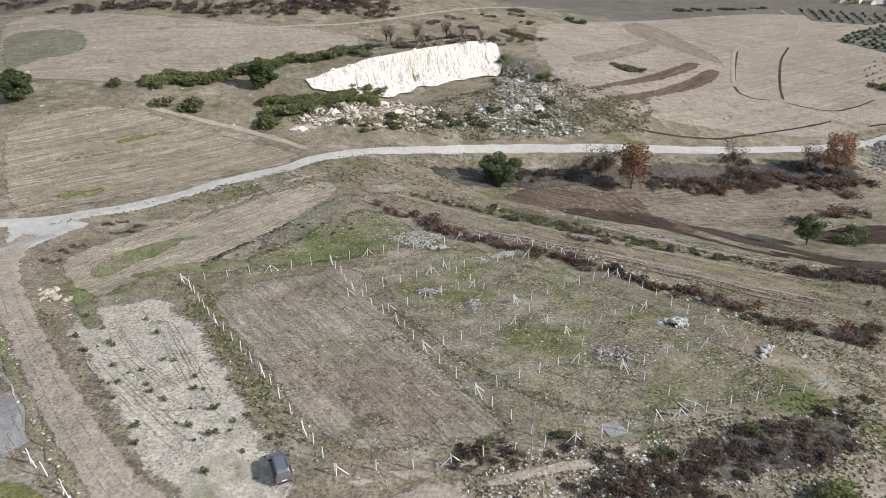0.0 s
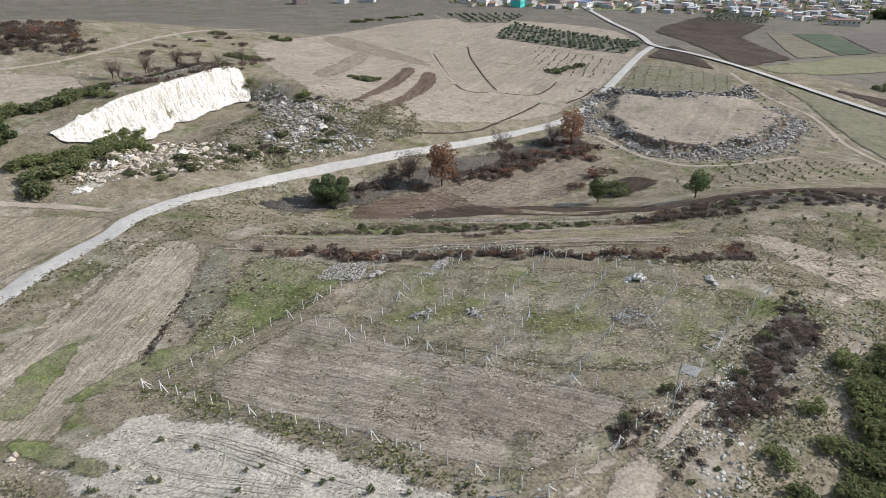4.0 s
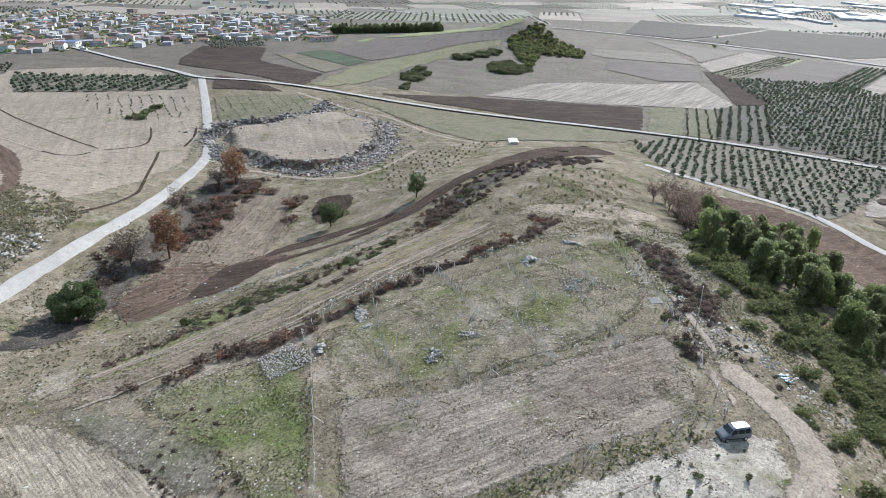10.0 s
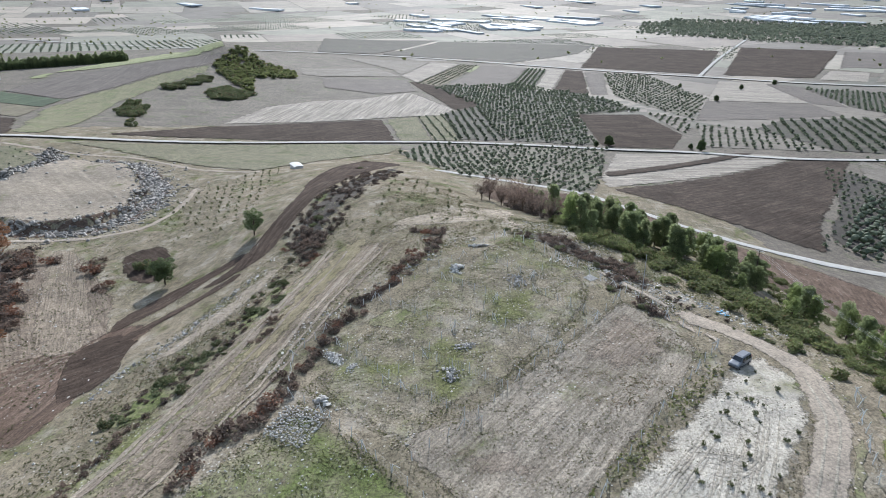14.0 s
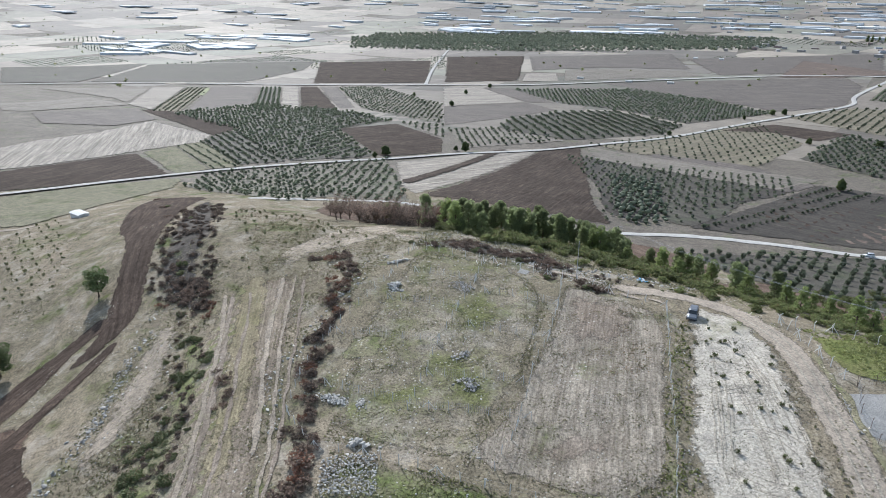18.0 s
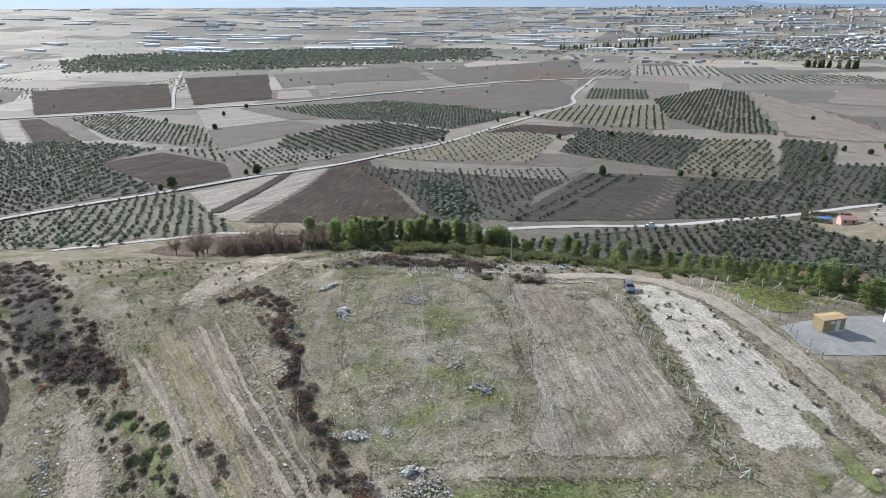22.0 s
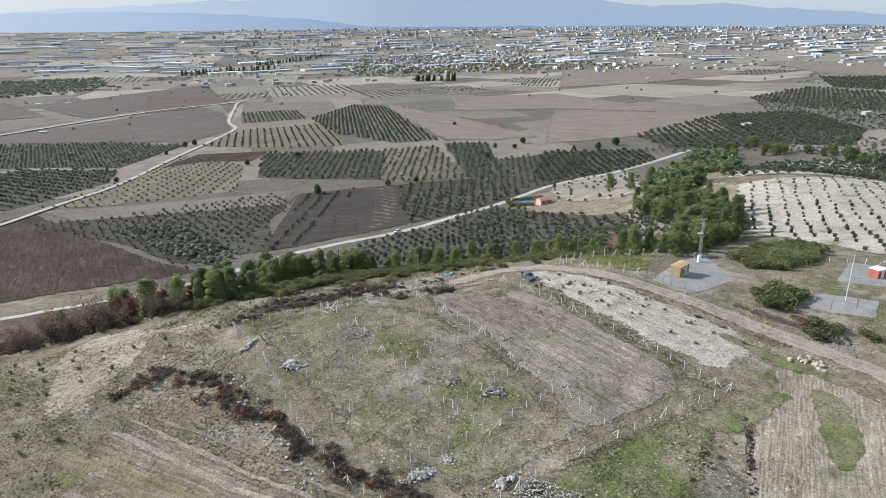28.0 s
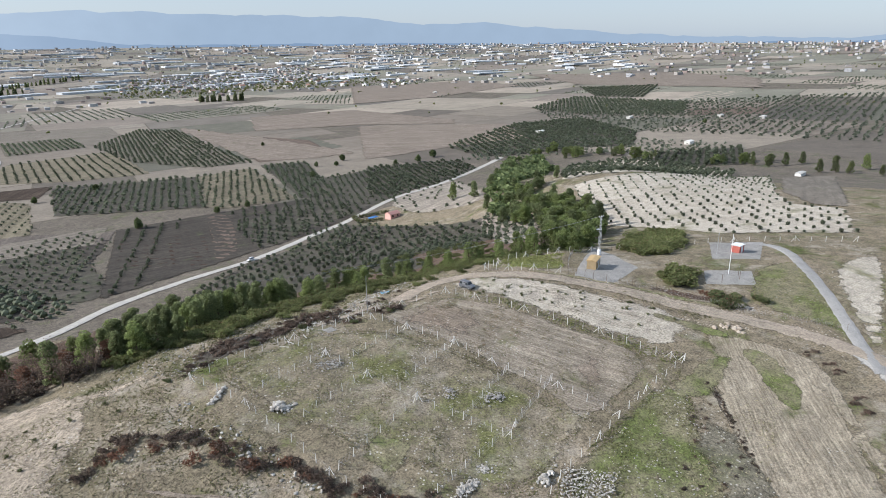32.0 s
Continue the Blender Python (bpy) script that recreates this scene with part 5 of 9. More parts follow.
put_copies(young, [(-24, 20), (-36, 16), (-40, 20), (-52, 20), (-58, 16), (-64, 12), (-68, 18), (-42, 2), (-34, -2), (-56, 2), (-14, 6), (-22, 8), (4, 14), (-20, 16), (-27, 12), (-33, 15), (-38, 9), (-44, 14), (-50, 16), (-55, 12), (-47, 6), (-30, 6), (16, 22), (3, 20), (62, 27), (64, 20), (52, 19), (-12, 18), (-60, 20)], "light green young pine below the track", "tree", "pines on the slope", 0.95, 1.55, seed=4)
WEST_PINES = [(-106, -160), (-111, -142), (-173, -231), (-202, -267), (-218, -269), (-235, -270), (-263, -280), (-120, -139), (-121, -115), (-130, -107), (-145, -112), (-102, -110), (-105, -92), (-112, -83), (-121, -77), (-118, -59), (-113, -39), (-92, -73), (-92, -54), (-91, -18), (-91, -6), (-85, -21), (-99, -12), (-100, -53), (-102, -30), (-74, 2), (-77, 12), (-54, 15)]
STAND = [(-101, -108), (-170, -229), (-219, -300), (-246, -292), (-215, -226), (-125, -70), (-116, -33), (-105, -14), (-79, 15), (-57, 32), (-88, -34), (-94, -78)]
round_pines = [make_tree("pine_tree", s, 5.0, 2.5, M_PINE_L if s != 18 else M_PINE, 190, 0.22, 0.12, 0.17, 0.08) for s in (17, 18, 19)]
put_copies(round_pines, lattice([p for p in STAND if p[1] > -115] + [(-140, -110)], 5.2, 5.2, 20, 1.2, 145, 0.05).tolist(), "rounded pine in the dense western stand", "tree", "western pine stand", 0.7, 1.25, seed=146)
put_copies(round_pines, [(-261, -318), (-279, -322), (-282, -300), (-283, -286), (-306, -265), (-309, -242), (-305, -225), (-322, -174), (-339, -163), (-353, -154)] + [(x + 9, y + 5) for x, y in [(-261, -318), (-279, -322), (-282, -300), (-283, -286), (-306, -265), (-309, -242), (-305, -225), (-322, -174), (-339, -163), (-353, -154)]], "dark tree on the far grove edge", "tree", "far pines", 1.0, 1.9, seed=149)
put_copies(pines, [(66, 37), (63, 32), (69, 31), (72, 40), (84, 24), (88, 18), (60, 40), (56, 42), (52, 41), (48, 40), (90, 13), (80, 18), (94, 8)], "dark green pine on the slope below the crest", "tree", "pines on the slope", 0.8, 1.25, seed=150)
put_copies(pines, [p for p in WEST_PINES if p[1] > -170], "pine in the dense western stand", "tree", "western pine stand", 0.95, 1.5, seed=5)
put_copies(pines, [(-305, -260), (-310, -244), (-312, -227), (-321, -167), (-327, -147), (-330, -136), (-342, -133), (-357, -132), (-328, -97), (-336, -92), (-338, -84), (-345, -69), (-363, -91)] + [(-172, -231), (-202, -267), (-235, -270), (-263, -280)], "pine in a far tree line", "tree", "far pines", 0.9, 1.5, seed=7)
oak = [make_tree("broad_tree", s, 5.2, 3.0, M_WOOD, 230, 0.28, 0.3, 0.22, 0.22) for s in (21, 22)]
put_copies(oak, [(-126, 191), (-60, 217)], "dark green tree on the fallow land", "tree", "northern trees", 1.6, 1.9, seed=10)
put_copies(oak, [(66, -253), (141, -388), (-65, -352), (-79, -401), (-108, -418), (100, -412), (-59, -584), (600, -347), (494, -320), (573, -410), (605, -481), (290, -155), (283, -158), (235, -344), (226, -532), (233, -521), (237, -473), (18, -266), (-2, -270), (297, -98), (295, -88)], "lone dark tree on the plain", "tree", "lone trees of the plain", 0.7, 1.25, seed=11)
put_copies(oak, [(-498, -366), (-143, -367), (-163, -364), (-183, -377), (-96, -394), (-321, -167), (-294, -275)], "lone dark tree on the plain", "tree", "lone trees of the plain", 0.8, 1.3, seed=12)
burnt = [make_bare_tree("scorched_tree", s, 6.0, 2.6, M_TWIG, 26, 0.16) for s in (31, 32)]
rusty = [make_tree("rusty_pine", s, 7.0, 2.6, M_RUST, 150, 0.24, 0.45, 0.17, 0.2) for s in (33, 34)]
orange = [make_tree("rusty_pine", s, 7.0, 2.8, M_ORANGE, 95, 0.22, 0.35, 0.17, 0.2) for s in (35,)]
orange += [make_tree("rusty_pine", s, 8.4, 4.0, M_ORANGE, 80, 0.24, 0.2, 0.22, 0.28) for s in (36, 37)]
put_copies(orange[1:], [(55, 179), (128, 201)], "dead pine with orange-brown needles", "tree", "scorched trees", 1.35, 1.6, seed=13)
forget(*orange)
gaunt = [make_bare_tree("scorched_tree", s, 7.0, 3.6, M_CHAR, 44, 0.17) for s in (38, 39)]
put_copies(gaunt, [(46, 184), (49, 187), (124, 206), (120, 203), (94, 201)], "gaunt black scorched tree on the bank", "tree", "scorched trees", 1.1, 1.6, seed=14)
forget(*gaunt)
browned = [make_bare_tree("scorched_tree", s, 6.5, 2.7, M_TWIG, 52, 0.18) for s in (81, 83)]
put_copies(browned, [(108, 49), (84, 44), (100, 45), (93, 43), (112, 45), (118, 38), (124, 31), (104, 36), (97, 38), (88, 38), (115, 30), (128, 40)], "brown leafless tree at the end of the pines", "tree", "scorched trees", 0.9, 1.35, seed=21)
forget(*browned)
spreading = [make_tree("pine_tree", s, 7.0, 3.3, M_WOOD, 170, 0.2, 0.2, 0.2, 0.34) for s in (23, 24)]
put_copies(spreading, [(91.5, 146.5)], "spreading green pine in the hollow", "tree", "valley trees", 1.15, 1.2, seed=9)
put_copies(spreading, [(104, 121.8)], "lone green pine beside the dark strip", "tree", "valley trees", 1.1, 1.15, seed=19)
broad = [make_tree("pine_tree", 25, 6.8, 5.0, M_WOOD, 260, 0.2, 0.1, 0.22, 0.2)]
put_copies(broad, [(15.5, 173.6)], "broad dark green pine on the bank below the road", "tree", "valley trees", 1.25, 1.3, seed=8)
forget(*broad)
forget(*spreading)
put_copies(burnt, [(99, 20), (95, 36), (88, 40), (84, 40), (80, 43), (76, 44), (73, 39), (70, 44), (67, 42), (64, 44), (102, 30), (106, 36), (100, 42), (110, 28), (94, 43), (90, 32), (98, 12), (104, 20), (68, 33), (71, 27), (75, 34), (79, 29), (83, 36), (87, 31), (92, 37), (74, 22), (90, 26), (96, 30), (66, 24), (81, 23)], "bare scorched tree at the end of the pines", "tree", "scorched trees", 0.8, 1.3, seed=15)
put_bushes("scorched_shrub", [bush_mesh("scorched_shrub", s, 2.0, 1.5, M_CHAR, 100, 0.17) for s in (151, 152)], lattice([(62, 41), (70, 46), (82, 45), (96, 44), (112, 38), (112, 22), (100, 10), (84, 20), (72, 28), (62, 34)], 3.2, 3.2, 10, 1.0, 153, 0.1).tolist(), "charred thicket shrub at the end of the pines", "shrub", "scorched thicket", 0.9, 1.6, 154)
put_copies(rusty, [(78, 36), (70, 36), (62, 38), (85, 27)], "scorched pine with rust-brown needles", "tree", "scorched trees", 0.7, 0.95, seed=16)
put_copies(burnt, [(-24, 280), (-12, 286), (1, 293), (8, 287), (16, 290), (32, 315)] + [(-22, 279), (-11, 286), (1, 294), (8, 280), (17, 290), (23, 290), (31, 306), (37, 317), (43, 320), (-6, 262), (-19, 262), (-15, 260), (13, 277), (3, 270)][:3], "bare scorched tree above the quarry face", "tree", "scorched trees", 1.0, 1.5, seed=17)
put_copies(burnt, [(-152, 318), (-140, 314), (-122, 318), (-104, 305), (-96, 314), (-80, 318), (-70, 332), (-62, 345), (-58, 328), (-48, 342), (-40, 350), (-36, 330), (-84, 324), (-112, 312)], "bare scorched tree on the northern rise", "tree", "scorched trees", 1.1, 1.8, seed=18)
forget(*oak, *burnt, *rusty, *young)

maquis = [bush_mesh("maquis_shrub", s, 2.2, 1.3, M_MAQUIS, 130, 0.2) for s in (41, 42, 43)]
hedge = [bush_mesh("evergreen_shrub", s, 2.2, 1.5, M_HEDGE, 150, 0.19) for s in (141, 142, 143)]
russet = [bush_mesh("russet_shrub", s, 1.9, 1.1, M_TWIG, 110, 0.17) for s in (44, 45)]
char = [bush_mesh("charred_shrub", s, 2.0, 1.0, M_CHAR, 90, 0.16) for s in (144, 145)]
rust = [bush_mesh("rusty_shrub", s, 1.7, 1.2, M_RUST, 110, 0.17) for s in (46,)]
MAQUIS_BAND = [(60, 47), (52, 45), (42, 45), (34, 41.5), (26, 36.5), (17, 32.5), (9, 29.5), (0, 28.5), (-9, 30), (-9, 22), (0, 20), (12, 20), (21, 23), (29, 28), (38, 35), (48, 38), (62, 40)]
dense = [(x + dx, y + dy) for x, y in [(39.4, 45), (35.4, 42.2), (32.6, 39.4), (28.9, 36.9), (25.6, 34.5), (23.8, 32.1), (20, 30), (17.6, 27.9), (15.4, 25.9), (13.3, 23.9), (42.4, 40.8), (37.2, 37.2), (32.9, 33.7), (29.4, 30.4), (26.3, 27.3), (21.5, 24.7), (20.3, 22.4), (18.5, 36.1), (14.4, 32.5), (9.1, 29.4), (7, 26.7), (-2.2, 28.3), (-13.6, 33.3)][:-2] + [(40.6, 40.9), (35.9, 42.1), (31.2, 42.5), (26.1, 41.6), (20.8, 40.6), (15.3, 39.4), (9.2, 37.1), (2.6, 34), (-2.9, 35.3), (-8.7, 35.9), (-15.2, 35.2), (-21.9, 34.3), (49.9, 42.5), (55.3, 46.2), (60.6, 45.4), (45.3, 43.1)][:12] for dx, dy in ((0, 0), (2.2, -2.5), (-2.0, -4.5))]
put_bushes("maquis_shrub", hedge, dense[::2], "dense green maquis shrub below the track", "shrub", "maquis below the track", 0.75, 1.35, 21, 1.0)
put_bushes("maquis_shrub", maquis, [(39.4, 45), (35.4, 42.2), (32.6, 39.4), (28.9, 36.9), (25.6, 34.5), (23.8, 32.1), (20, 30), (17.6, 27.9), (15.4, 25.9), (13.3, 23.9), (42.4, 40.8), (37.2, 37.2), (32.9, 33.7), (29.4, 30.4), (26.3, 27.3), (21.5, 24.7), (20.3, 22.4), (18.5, 36.1), (14.4, 32.5), (9.1, 29.4), (7, 26.7), (-2.2, 28.3), (-13.6, 33.3)][-2:] + [(36.2, 54.1), (31.6, 52.4), (28.7, 50.9), (26.3, 49), (22.9, 47.1), (19.9, 45.4), (3.1, 50.6), (1.3, 49.4), (6.4, 50.3), (12, 43.1), (7.6, 42.1), (3.5, 41.2), (-5.6, 40.5), (-6, 37.2), (-10.1, 36.4), (-13.9, 35.7), (-4.6, 31.7), (51.1, 60.3), (44.2, 57.6), (0.4, 39.3), (-1, 37.3)][9:], "low green shrub on the slope", "shrub", "shrubs by the track", 0.25, 0.55, 22, 0.5)
put_bushes("russet_shrub", russet, [(36.2, 54.1), (31.6, 52.4), (28.7, 50.9), (26.3, 49), (22.9, 47.1), (19.9, 45.4), (3.1, 50.6), (1.3, 49.4), (6.4, 50.3), (12, 43.1), (7.6, 42.1), (3.5, 41.2), (-5.6, 40.5), (-6, 37.2), (-10.1, 36.4), (-13.9, 35.7), (-4.6, 31.7), (51.1, 60.3), (44.2, 57.6), (0.4, 39.3), (-1, 37.3)][:9], "brown leafless shrub beside the path", "shrub", "shrubs by the track", 0.6, 1.1, 23, 0.5)
put_bushes("russet_shrub", russet + rust, [(-16, 135), (-12, 129), (-10, 128), (-8, 127), (-5, 125), (-2, 121), (0, 119), (2, 117), (8, 108), (10, 105), (20, 103), (22, 101), (26, 102), (29, 97), (36, 94), (38, 93), (41, 89), (42, 88), (48, 85), (49, 84), (55, 83), (62, 85)][:8] + [(59.5, 76), (48, 80.3), (48.7, 84.2), (40.1, 87.7), (39.8, 90.4), (34, 94.4), (29.3, 98.3), (24.7, 99.2), (22.8, 102.3), (20.7, 104.8), (15.1, 108.2), (10.4, 111.6), (3.2, 113.5), (1.2, 116.5), (-1.4, 118.8), (-2.9, 121.8), (-2.2, 124.8)][12:] + [(59, 78), (48.5, 84), (40, 89)], "russet dry shrub along the fence", "shrub", "russet shrubs along the fence", 1.1, 1.8, 24, 0.6)
put_bushes("charred_shrub", char + russet + rust[:1], along([(64, 80), (58.8, 76), (50, 78.5), (45, 81.5), (43.9, 85.1), (35, 91), (28, 99), (21.6, 104.6), (14, 108.8), (9, 112.5), (4, 115)], 0.7, 16, 61, 0.85), "dark scorched shrub along the fence", "shrub", "russet shrubs along the fence", 0.5, 1.15, 34, 0.6)
put_bushes("dry_shrub", maquis + char, scatter_in([(60, 113), (46, 113), (30, 122), (18, 130), (8, 137), (10, 146), (22, 138), (30, 128), (46, 120)], 70, 261), "dull dark shrub on the weedy bank", "shrub", "shrubs on the bank", 0.35, 0.95, 262, 0.5)
put_bushes("charred_shrub", char + char + russet, scatter_in([(88, 104), (79.6, 102), (71, 104), (66, 106), (67, 109.5), (73.4, 109.5), (79, 112), (86, 109)], 44, 265), "large dark scorched shrub above the graded strip", "shrub", "scorched shrubs", 0.7, 1.5, 266, 0.4)
put_bushes("rusty_shrub", rust, [(64.5, 106.5), (62.3, 107.6), (60.8, 108.8), (66.2, 105.3), (78, 112), (80, 113.5)], "rust-red shrub beside the charred thicket", "shrub", "scorched shrubs", 0.7, 1.1, 267, 0.4)
joined_bushes("scorched_scrub", char, scatter_in([(168, 79), (168, 62), (108, 88), (74, 102), (77, 110), (91, 114), (109, 105)], 230, 263), "dark scorched scrub beside the ploughed strip", 0.4, 1.2, 264, 0.5)
put_bushes("charred_shrub", char + maquis[:1], [(x + a, y + b) for x, y in [(40, 122), (41, 120), (34, 121), (25, 128), (32, 126), (25, 131), (48, 114), (52, 118), (21, 130), (20, 134), (18, 137), (58, 113), (27, 126), (27, 134)] for a, b in ((0, 0), (1.5, 1), (-1.4, 1.6), (2.6, -0.6), (0.5, 2.6))], "dull dark shrub on the weedy bank", "shrub", "shrubs on the bank", 0.3, 0.75, 134, 1.0)
joined_bushes("russet_scrub", russet, lattice([(49, 61), (46.5, 54), (38, 49.5), (31, 48), (25, 43.5), (18, 43.5), (12, 46), (8, 43.3), (13, 47.5), (21, 50.5), (31, 54)], 1.6, 1.6, 20, 0.8, 138, 0.7).tolist(), "russet scrub among the charred shrubs", 0.4, 1.0, 139)
joined_bushes("charred_scrub", char, [p for p in lattice([(49, 61), (46.5, 54), (38, 49.5), (31, 48), (25, 43.5), (18, 43.5), (12, 46), (8, 43.3), (2, 42), (-3, 38.5), (-3, 42), (4, 44), (13, 47.5), (21, 50.5), (31, 54)], 1.3, 1.3, 20, 0.7, 137, 0.66).tolist() ] + lattice([(-0.1, 50.8), (4.8, 51.7), (6.1, 50.2), (3.4, 48.3), (-0.1, 48.2)], 1.6, 1.6, 20, 0.5, 138, 0.2).tolist(), "low charred scrub among the rocks at the fence corner", 0.3, 0.7, 139)
put_bushes("rusty_shrub", rust + russet, [(x + a, y + b) for x, y in [(69, 183), (78, 185), (111, 194), (95, 193), (97, 187), (120, 191), (87, 187), (62, 180), (48, 178), (45, 180), (122, 196), (127, 203)] for a, b in ((0, 0), (1.6, 1.2))], "rust-brown scorched shrub under the dead pines", "shrub", "scorched shrubs", 0.8, 1.7, 168, 0.6)
put_bushes("russet_shrub", russet, [(x + a, y + b) for x, y in [(-67.5, 117.1), (-65.6, 118.9), (-61.5, 116.2), (-64.4, 112.9), (-62.2, 114), (-68.7, 102.7), (-68.6, 98.9), (-68.1, 105.4)] for a, b in ((0, 0), (0.9, 0.7), (-0.8, 0.9))], "brown withered fern clump below the road", "shrub", "withered ferns", 0.3, 0.7, 169, 0.5)
put_bushes("russet_shrub", russet + char + maquis[:1], [(22.3, 47.6), (25.2, 47.6), (23.1, 46.3), (20, 47.5), (18, 46.2), (15.1, 46.1), (11.8, 46.7), (32.3, 53.8), (33.9, 54.7), (27.9, 52.1), (37.2, 54.9), (39.4, 54.2), (44.1, 58.2), (46.5, 58.9), (43.9, 52.9), (39, 49.5), (33.8, 51.5), (30.7, 51.4), (23.4, 51.2), (18.6, 51.1), (15.8, 49.6), (4.1, 51.3), (1.7, 50.9), (11.7, 53.5), (12.9, 53.5)], "dark shrub among the rocks at the fence corner", "shrub", "shrubs among the rocks", 0.45, 0.9, 140, 0.4)
put_bushes("maquis_shrub", maquis + char, [(x + a, y + b) for x, y in [(-42, 212), (-35, 218), (-28, 221), (-26, 227), (-24, 220), (-48, 202), (-41, 203), (-36, 206), (-54, 193), (21, 262), (21, 248), (31, 326), (36, 324), (35, 247), (36, 226), (41, 249), (-16, 203), (-9, 205), (-1, 209), (8, 210), (16, 216), (-31, 195), (-24, 193), (-17, 197), (-5, 201), (2, 204), (12, 206), (27, 211), (33, 216)] for a, b in ((0, 0), (2.2, 1), (-1, 2.4))], "scrubby shrub on the quarry spoil", "shrub", "quarry shrubs", 0.7, 1.7, 141, 0.8)
put_bushes("russet_shrub", russet, along([(-8, 145), (-6, 145), (0, 143), (3, 141), (8, 140), (10, 137), (26, 119), (30, 117), (36, 115), (18, 131), (22, 130)], 2.0, 9, 62, 0.6), "low russet shrub on the bank", "shrub", "russet shrubs on the bank", 0.5, 0.95, 25, 0.6)
put_bushes("russet_shrub", russet + maquis[:1], [(x + a, y + b) for x, y in [(66, 110), (72, 109), (76, 108), (87, 106), (93, 103), (96, 102), (138, 86), (158, 86), (185, 80), (224, 71)] for a, b in ((0, 0), (2.5, 1.5), (-2, 2))], "dark scorched shrub beside the ploughed strip", "shrub", "scorched shrubs", 0.5, 1.0, 26, 1.0)
joined_bushes("ditch_scrub", char, along([(-45.1, 92.4), (-42.8, 98.7), (-39.6, 105.6), (-36.6, 111.8), (-33.7, 117.3), (-31.6, 120.4)][1:], 0.4, 30, 155, 0.3), "low dark scrub along the ditch", 0.18, 0.4, 156)
put_bushes("charred_shrub", char + russet, scatter_in([(-38, 104), (-32, 117), (-22, 126), (-16, 122), (-26, 108), (-36, 100)], 30, 157), "dark dry shrub on the grassy strip", "shrub", "shrubs by the ditch", 0.2, 0.5, 158)
put_bushes("rusty_shrub", rust + russet, [(x + a, y + b) for x, y in [(91, 196), (88, 190), (98, 194), (106, 195), (78, 187), (81, 184), (95, 204), (129, 203), (126, 194), (122, 186), (121, 194), (98, 165), (111, 170), (117, 172), (116, 205)] for a, b in ((0, 0), (2.4, -1.5))], "rusty scorched shrub on the bank", "shrub", "scorched shrubs", 1.5, 2.6, 27, 0.8)
put_bushes("maquis_shrub", maquis, [(106, 150), (104, 152), (103, 148), (109, 154)], "round green shrub in the hollow", "shrub", "valley shrubs", 1.6, 2.2, 28, 0.5)
put_bushes("russet_shrub", russet + char + char + rust, [(x + a, y + b) for x, y in [(24, 183), (30, 186), (35, 185), (44, 192), (50, 194), (63, 188), (70, 186), (75, 186), (80, 186), (86, 188), (92, 192), (95, 189), (100, 191), (113, 192), (119, 194), (126, 196), (133, 198)] for a, b in ((0, 0), (2.5, -3), (-2, -5), (0.5, -1.5))], "scorched shrub on the bank below the road", "shrub", "scorched shrubs", 1.1, 2.3, 29, 1.2)
put_bushes("russet_shrub", russet + char, [(x + a, y + b) for x, y in [(16.7, 48.5), (18.7, 47.2), (20.8, 46.5), (23, 46.3), (25.6, 47.3), (29.3, 51), (31.4, 51.8), (33.8, 53.1), (34.8, 51.2), (37.8, 53.7), (40.2, 54.7), (43.6, 56.3), (29.4, 48.1), (32.6, 48.9), (26.9, 49.4), (17.3, 45.8), (40.5, 51.5), (44, 53.4), (0.5, 50.5), (2.9, 50.9), (4.1, 50.5), (8.7, 49.5), (12, 51.9), (13.2, 51.5), (13.9, 45.8)] for a, b in ((0, 0), (1.5, 1.2))], "dark shrub among the rocks at the fence corner", "shrub", "shrubs among the rocks", 0.3, 0.7, 30, 0.8)
put_bushes("maquis_shrub", maquis, [(-105, 209), (-93, 213), (-91, 217), (-86, 215), (-82, 216), (-78, 220), (-73, 226), (-68, 231), (-63, 235), (-59, 241), (-55, 244), (-50, 244), (-44, 248), (-39, 254), (-33, 256), (-52, 198), (-54, 189), (-46, 201), (-77, 199), (-76, 194), (-86, 195), (-28, 222), (-33, 217), (-37, 214)], "dark green shrub on the fallow bank", "shrub", "northern shrubs", 1.8, 3.0, 31, 0.8)
put_bushes("russet_shrub", russet, [(-22, 279), (-11, 286), (1, 294), (8, 280), (17, 290), (23, 290), (31, 306), (37, 317), (43, 320), (-6, 262), (-19, 262), (-15, 260), (13, 277), (3, 270)][5:] + [(x + 3, y + 2) for x, y in [(-22, 279), (-11, 286), (1, 294), (8, 280), (17, 290), (23, 290), (31, 306), (37, 317), (43, 320), (-6, 262), (-19, 262), (-15, 260), (13, 277), (3, 270)]], "scorched shrub above the quarry face", "shrub", "scorched shrubs", 1.3, 2.2, 32, 1.0)
NORTH_BURN = [(-234, 369), (-210, 345), (-176, 318), (-159, 311), (-148, 319), (-137, 312), (-126, 316), (-112, 309), (-100, 302), (-92, 318), (-76, 310), (-65, 336), (-55, 345), (-44, 338), (-33, 324), (-79, 330), (-64, 355), (-50, 323), (-41, 360), (-32, 337)]
joined_bushes("northern_scrub", char + russet + rust, [(x + a, y + b) for x, y in NORTH_BURN for a, b in ((0, 0), (5, 2), (-4, 3), (8, 5), (-7, 1), (2, 7), (-3, -4))], "scorched scrub on the northern rise", 1.0, 2.6, 33, 2.0)
joined_bushes("northern_scrub", maquis, [(x + a, y + b) for x, y in [(82, 290), (79, 290), (208, 298), (217, 300), (177, 508), (195, 520), (218, 531), (250, 547), (36, 323), (76, 392), (200, 296), (230, 536)] for a, b in ((0, 0), (5, 2), (-4, 3))], "dark scrub on the dry rise", 1.0, 2.2, 133, 1.5)
